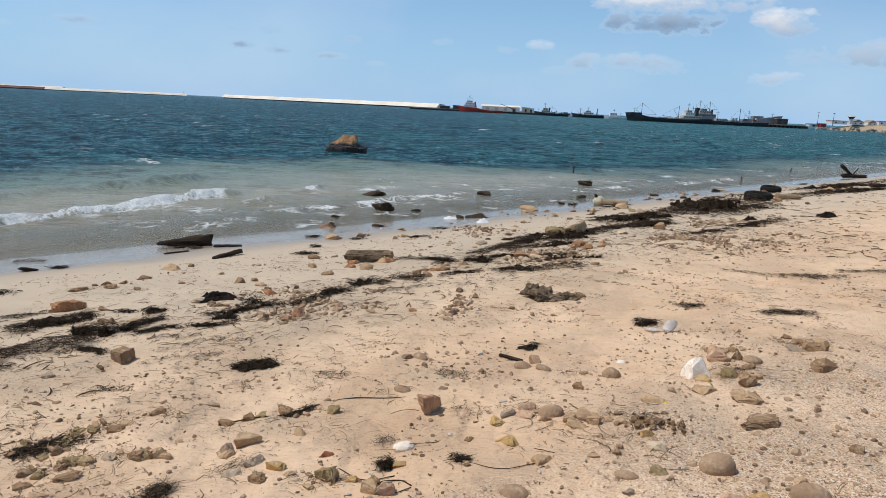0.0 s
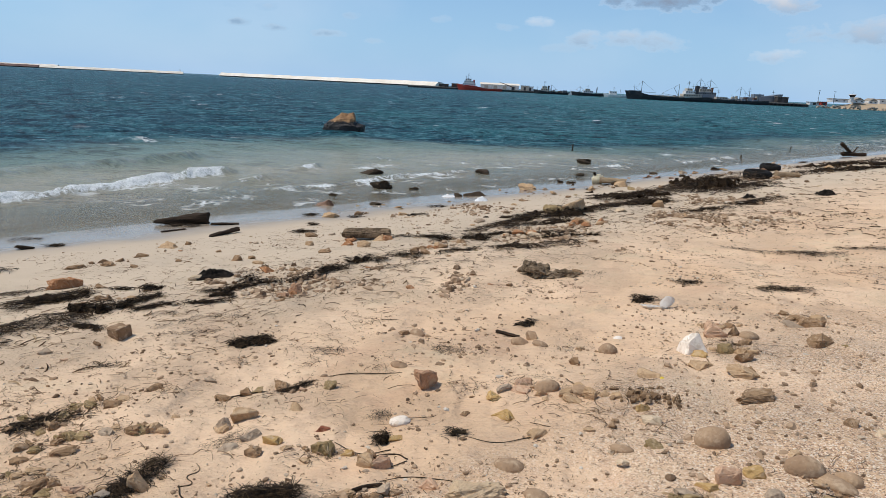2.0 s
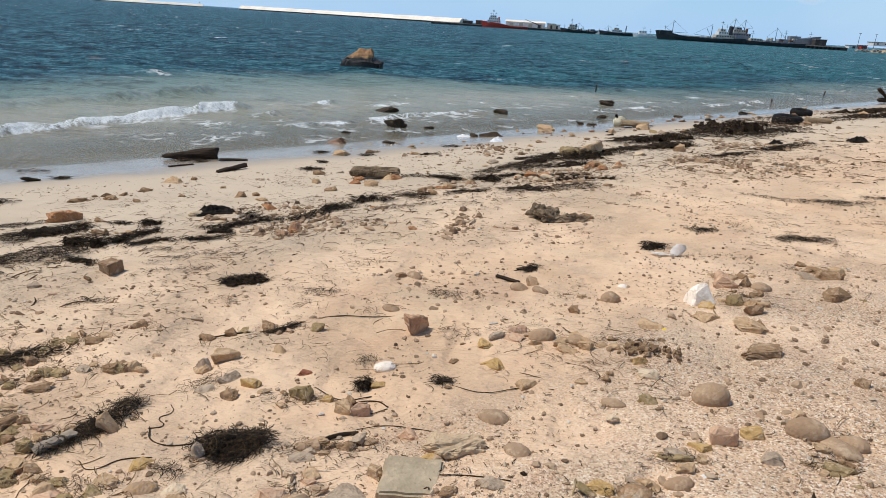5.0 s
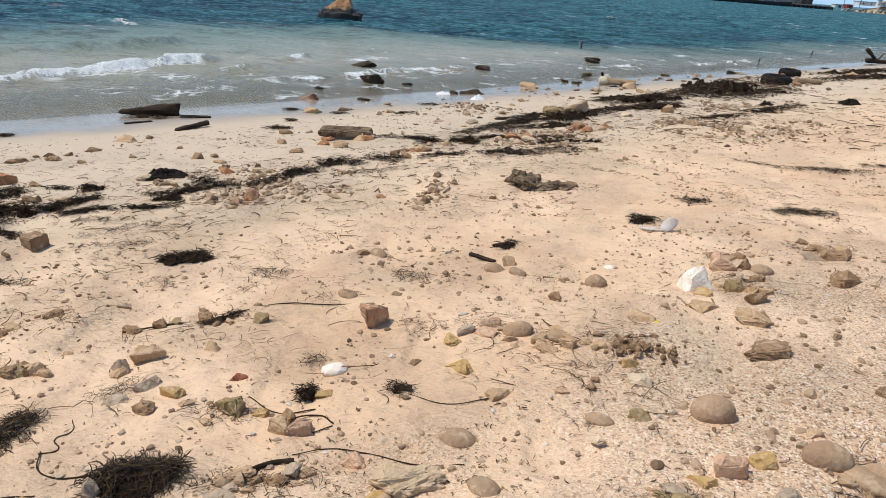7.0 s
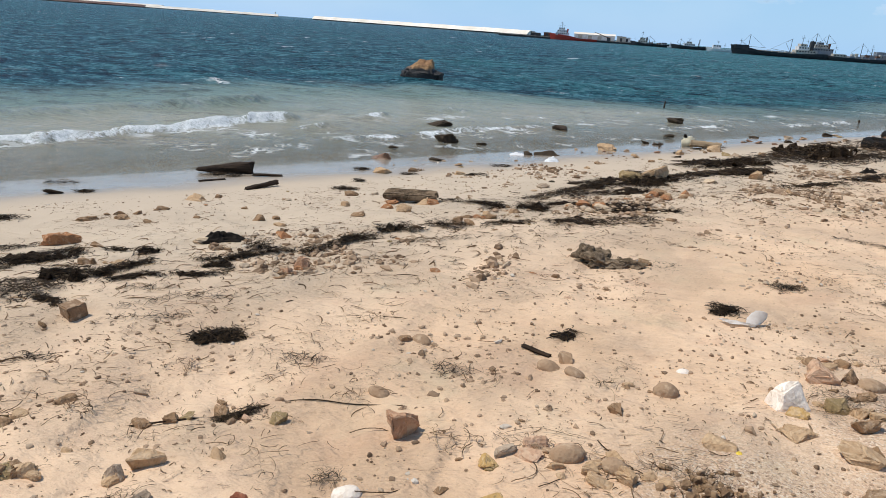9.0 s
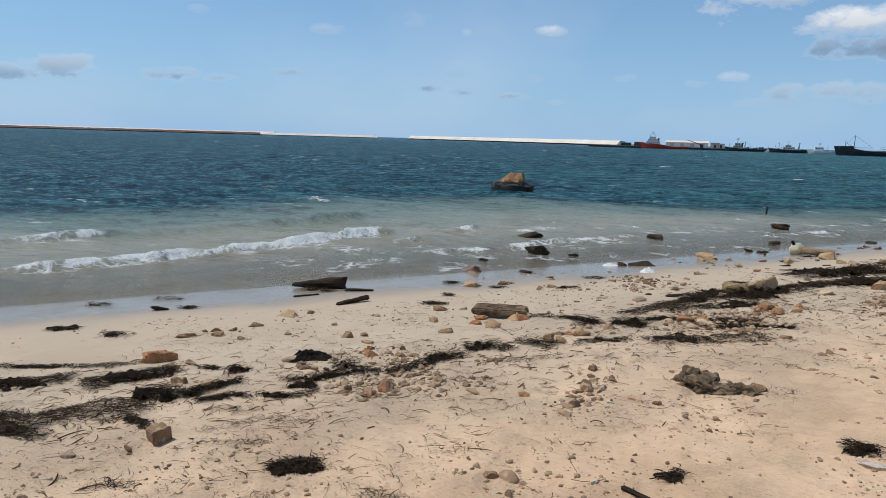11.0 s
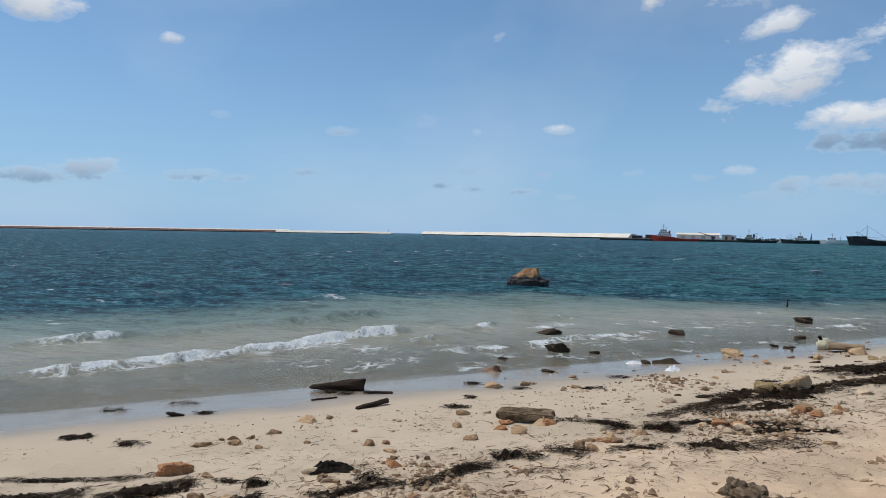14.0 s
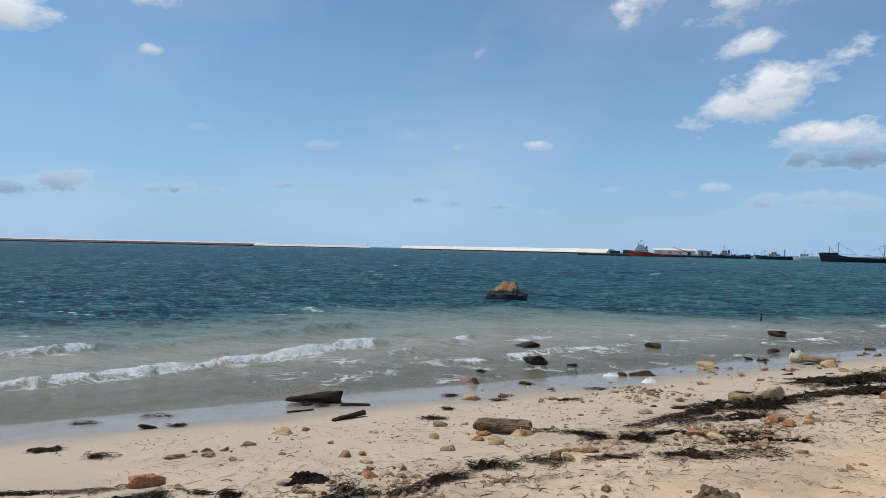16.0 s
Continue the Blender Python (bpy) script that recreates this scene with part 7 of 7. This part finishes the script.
stone(1.86, 17.11, 0.224, 0.074, "black")
stone(1.50, 10.80, 0.42, 0.27, "tan")
stone(1.18, 10.62, 0.40, 0.15, "olive")
stone(-1.69, 6.19, 0.085, 0.032, "brown")
stone(-1.61, 6.12, 0.072, 0.029, "brown")
stone(3.05, 22.16, 0.480, 0.138, "black")
stone(3.17, 15.66, 0.365, 0.147, "tan")
stone(2.32, 14.69, 0.204, 0.125, "tan")
stone(3.02, 11.52, 0.221, 0.130, "tan")
stone(2.07, 16.85, 0.202, 0.061, "black")
stone(2.56, 18.75, 0.298, 0.085, "black")
stone(2.12, 16.40, 0.196, 0.059, "black")
stone(5.33, 18.84, 0.213, 0.068, "black")
stone(4.89, 20.19, 0.308, 0.056, "black")
stone(3.12, 10.04, 0.189, 0.045, "tan")
stone(1.44, 7.83, 0.110, 0.020, "brown")
stone(0.05, 5.42, 0.046, 0.021, "brown")
stone(0.43, 5.40, 0.060, 0.034, "brown")
stone(1.02, 10.24, 0.141, 0.067, "pale")
stone(1.04, 9.56, 0.130, 0.044, "pale")
stone(-0.11, 7.73, 0.141, 0.057, "brown")
stone(2.26, 10.72, 0.166, 0.060, "pale")
stone(3.01, 11.44, 0.169, 0.115, "tan")
stone(0.05, 11.65, 0.154, 0.030, "brown")
stone(-0.52, 3.18, 0.080, 0.040, "olive")
stone(-0.90, 2.72, 0.100, 0.045, "tan")
stone(-0.13, 2.43, 0.106, 0.055, "pink")
stone(-0.27, 2.50, 0.062, 0.030, "ochre")
stone(-1.05, 3.07, 0.090, 0.035, "brown")
stone(-0.88, 3.14, 0.070, 0.030, "olive")
stone(-0.72, 2.60, 0.100, 0.035, "grey")
stone(0.77, 3.57, 0.110, 0.040, "brown")
stone(0.90, 3.06, 0.056, 0.035, "tan")
stone(1.00, 2.92, 0.070, 0.035, "ochre")
stone(1.01, 2.81, 0.095, 0.035, "pale")
stone(0.84, 2.75, 0.055, 0.025, "brown")
stone(0.73, 2.71, 0.055, 0.020, "tan")
stone(0.51, 2.67, 0.095, 0.035, "tan")
stone(1.86, 4.05, 0.110, 0.045, "greybrown")
stone(1.60, 3.40, 0.170, 0.045, "tan")

# ---- lesser stones, in loose drifts between the larger ones ----
drift = random.Random(303)
SMALL = ["tan", "brown", "brown", "greybrown", "grey", "olive", "pink", "tan", "pale"]


def drift_of_stones(n, x0, x1, y0, y1, low, high, kinds, seed):
    """n stones in patches of the plan."""
    made = 0
    while made < n:
        x, y = drift.uniform(x0, x1), drift.uniform(y0, y1)
        if shore_coords(x, y)[0] < 0.6 or math.hypot(x - 0.3, y - 0.5) < 1.1:
            continue
        if float(vnoise(np.array([x * 1.9]), np.array([y * 1.9]), seed)[0]) < drift.uniform(-0.5, 0.6):
            continue
        w = low + (high - low) * drift.random() ** 2
        stone(x, y, w, w * drift.uniform(0.2, 0.45), drift.choice(kinds), single=w > 0.085)
        made += 1


drift_of_stones(20, -2.5, 0.3, 1.6, 3.7, 0.025, 0.085, SMALL, 511)
drift_of_stones(16, 0.3, 2.8, 1.6, 4.4, 0.020, 0.065, SMALL, 512)
drift_of_stones(12, 0.4, 2.1, 2.7, 4.0, 0.03, 0.09, ["tan", "brown", "greybrown", "pink", "brown"], 517)
drift_of_stones(12, -1.5, 2.6, 3.6, 6.0, 0.025, 0.060, SMALL, 513)
drift_of_stones(26, -3.6, 1.6, 5.2, 9.6, 0.05, 0.14, ["brown", "tan", "brown", "orange", "grey", "olive"], 514)
drift_of_stones(10, 0.5, 8.0, 9.0, 18.0, 0.06, 0.22, ["tan", "brown", "pale", "ochre", "brown"], 515)


def stone_cluster(x, y, wide, deep, yaw, n, low, high, kinds, litter=1.0):
    """A knot of broken stones with strands of weed caught between them."""
    a = radians(yaw)
    for _ in range(n):
        r, b = drift.random() ** 0.6, drift.uniform(0, 2 * math.pi)
        u, v = r * math.cos(b) * wide / 2, r * math.sin(b) * deep / 2
        w = low + (high - low) * drift.random() ** 1.6
        stone(x + u * math.cos(a) - v * math.sin(a), y + u * math.sin(a) + v * math.cos(a), w, w * drift.uniform(0.25, 0.5), drift.choice(kinds), single=w > 0.095)
    if litter:
        ends = [(x + k * wide / 2 * math.cos(a), y + k * wide / 2 * math.sin(a)) for k in (-1, 0, 1)]
        weed(ends, deep * 0.5, 0.012, 0.4 * litter, "loose seaweed strands caught among broken stones", 0.6, mound=False)


WEEDY, SANDY, DULL = ["olive", "brown", "tan", "olive", "brown"], ["tan", "pink", "greybrown", "pale", "brown"], ["brown", "grey", "greybrown", "tan"]
stone_cluster(-1.77, 2.75, 0.42, 0.30, 0, 11, 0.05, 0.13, WEEDY)
stone_cluster(-1.63, 2.93, 0.39, 0.16, 12, 9, 0.04, 0.10, WEEDY)
stone_cluster(-1.60, 2.51, 0.36, 0.16, 14, 10, 0.05, 0.12, WEEDY)
stone_cluster(-1.34, 2.62, 0.46, 0.12, 18, 10, 0.05, 0.11, WEEDY)
stone_cluster(-1.34, 2.10, 0.28, 0.22, 0, 9, 0.06, 0.12, ["olive", "tan", "pink", "brown"], 1.4)
stone_cluster(-1.49, 2.24, 0.22, 0.16, 0, 6, 0.05, 0.11, WEEDY)
stone_cluster(-0.87, 1.85, 0.27, 0.16, 0, 7, 0.05, 0.10, WEEDY)
stone_cluster(-1.12, 1.87, 0.25, 0.14, 0, 7, 0.04, 0.09, WEEDY, 1.5)
stone_cluster(-0.20, 1.89, 0.24, 0.14, 6, 6, 0.05, 0.11, SANDY, 1.3)
stone_cluster(-0.20, 2.14, 0.30, 0.18, 0, 9, 0.04, 0.09, DULL, 1.6)
stone_cluster(-0.41, 2.48, 0.26, 0.18, 9, 7, 0.03, 0.08, DULL, 1.6)
stone_cluster(-0.08, 2.20, 0.22, 0.16, 6, 6, 0.04, 0.09, DULL, 1.4)
stone_cluster(0.51, 3.22, 0.36, 0.26, 5, 9, 0.05, 0.14, ["pink", "greybrown", "grey", "tan"], 0.8)
stone_cluster(0.76, 3.13, 0.26, 0.16, 2, 6, 0.06, 0.13, ["pink", "tan", "greybrown"], 0.5)
stone_cluster(1.02, 3.12, 0.26, 0.26, 4, 10, 0.03, 0.08, ["speckled", "olive", "brown", "tan"], 1.6)
stone_cluster(1.72, 3.86, 0.30, 0.55, 2, 11, 0.05, 0.14, ["brown", "tan", "olive", "brown"], 1.2)
stone_cluster(1.83, 4.32, 0.34, 0.30, 0, 9, 0.05, 0.12, ["brown", "tan", "pink"], 0.7)
stone_cluster(2.38, 4.55, 0.34, 0.40, -12, 8, 0.06, 0.16, ["brown", "tan", "grey"], 1.0)
stone_cluster(1.60, 2.45, 0.30, 0.15, 15, 5, 0.06, 0.17, ["greybrown", "tan", "pink"], 0.6)
stone_cluster(1.51, 2.26, 0.22, 0.14, 16, 6, 0.04, 0.11, ["tan", "olive", "brown"], 0.6)
stone_cluster(0.79, 1.98, 0.32, 0.14, 12, 8, 0.05, 0.12, ["olive", "tan", "grey", "brown"], 1.0)
stone_cluster(1.00, 2.19, 0.24, 0.12, 6, 6, 0.04, 0.11, ["grey", "olive", "tan"], 0.6)
stone_cluster(-2.72, 4.92, 0.30, 0.16, 20, 4, 0.06, 0.14, ["tan", "brown"], 0)
stone_cluster(-1.40, 5.10, 0.16, 0.26, 0, 7, 0.05, 0.11, ["red", "brown", "orange"], 0.8)
stone_cluster(-0.40, 7.35, 0.90, 0.50, 20, 14, 0.06, 0.16, ["brown", "orange", "tan", "brown"], 0.6)
stone_cluster(0.55, 8.15, 1.00, 0.50, 20, 14, 0.06, 0.18, ["brown", "orange", "tan", "pale"], 0.5)
stone_cluster(1.5, 9.3, 1.2, 0.6, 35, 12, 0.08, 0.22, ["brown", "orange", "tan", "pale"], 0.4)


def swash_debris():
    """Stones and rags of weed strewn between the waterline and the weed banks."""
    made = 0
    while made < 80:
        d, s = drift.uniform(-0.5, 2.9), drift.uniform(4.5, 27.0)
        x, y = from_shore(d, s)
        if float(vnoise(np.array([x * 0.9]), np.array([y * 0.9]), 611)[0]) < drift.uniform(-0.7, 0.6):
            continue
        w = (0.07 + 0.16 * drift.random() ** 2) * (1 + 0.04 * max(0.0, s - 8))
        stone(x, y, w, w * drift.uniform(0.2, 0.4), drift.choice(["black", "brown", "brown", "tan", "grey", "wetbrown", "black", "olive"]), single=w > 0.20)
        made += 1
    for k in range(38):
        d, s = (drift.uniform(0.1, 3.0), drift.uniform(5.0, 26.0)) if k < 26 else (drift.uniform(-0.5, 2.4), drift.uniform(-1.5, 5.0))
        x, y = from_shore(d, s)
        ln = drift.uniform(0.12, 0.40)
        weed([(x - ln / 2, y - 0.2 * ln), (x, y), (x + ln / 2, y + drift.uniform(-0.1, 0.3) * ln)], drift.uniform(0.06, 0.16), 0.03, 0.7, "rag of dark wet seaweed near the waterline", 1.6)


swash_debris()


def join_loose_stones():
    verts, faces, slots = [], [], []
    me = bpy.data.meshes.new("small_stones")
    for k, (kind, heap) in enumerate(sorted(loose.items())):
        me.materials.append(ROCK[kind])
        for bm in heap:
            at = len(verts)
            bm.verts.index_update()
            verts += [v.co[:] for v in bm.verts]
            faces += [[at + v.index for v in f.verts] for f in bm.faces]
            slots += [k] * len(bm.faces)
            bm.free()
    me.from_pydata(verts, [], faces)
    me.polygons.foreach_set("material_index", slots)
    me.polygons.foreach_set("use_smooth", [True] * len(faces))
    me.set_sharp_from_angle(angle=radians(16))
    tagged(new("small_stones", me), "small broken stones strewn in knots over the sand", "stones", kind="stuff")


join_loose_stones()
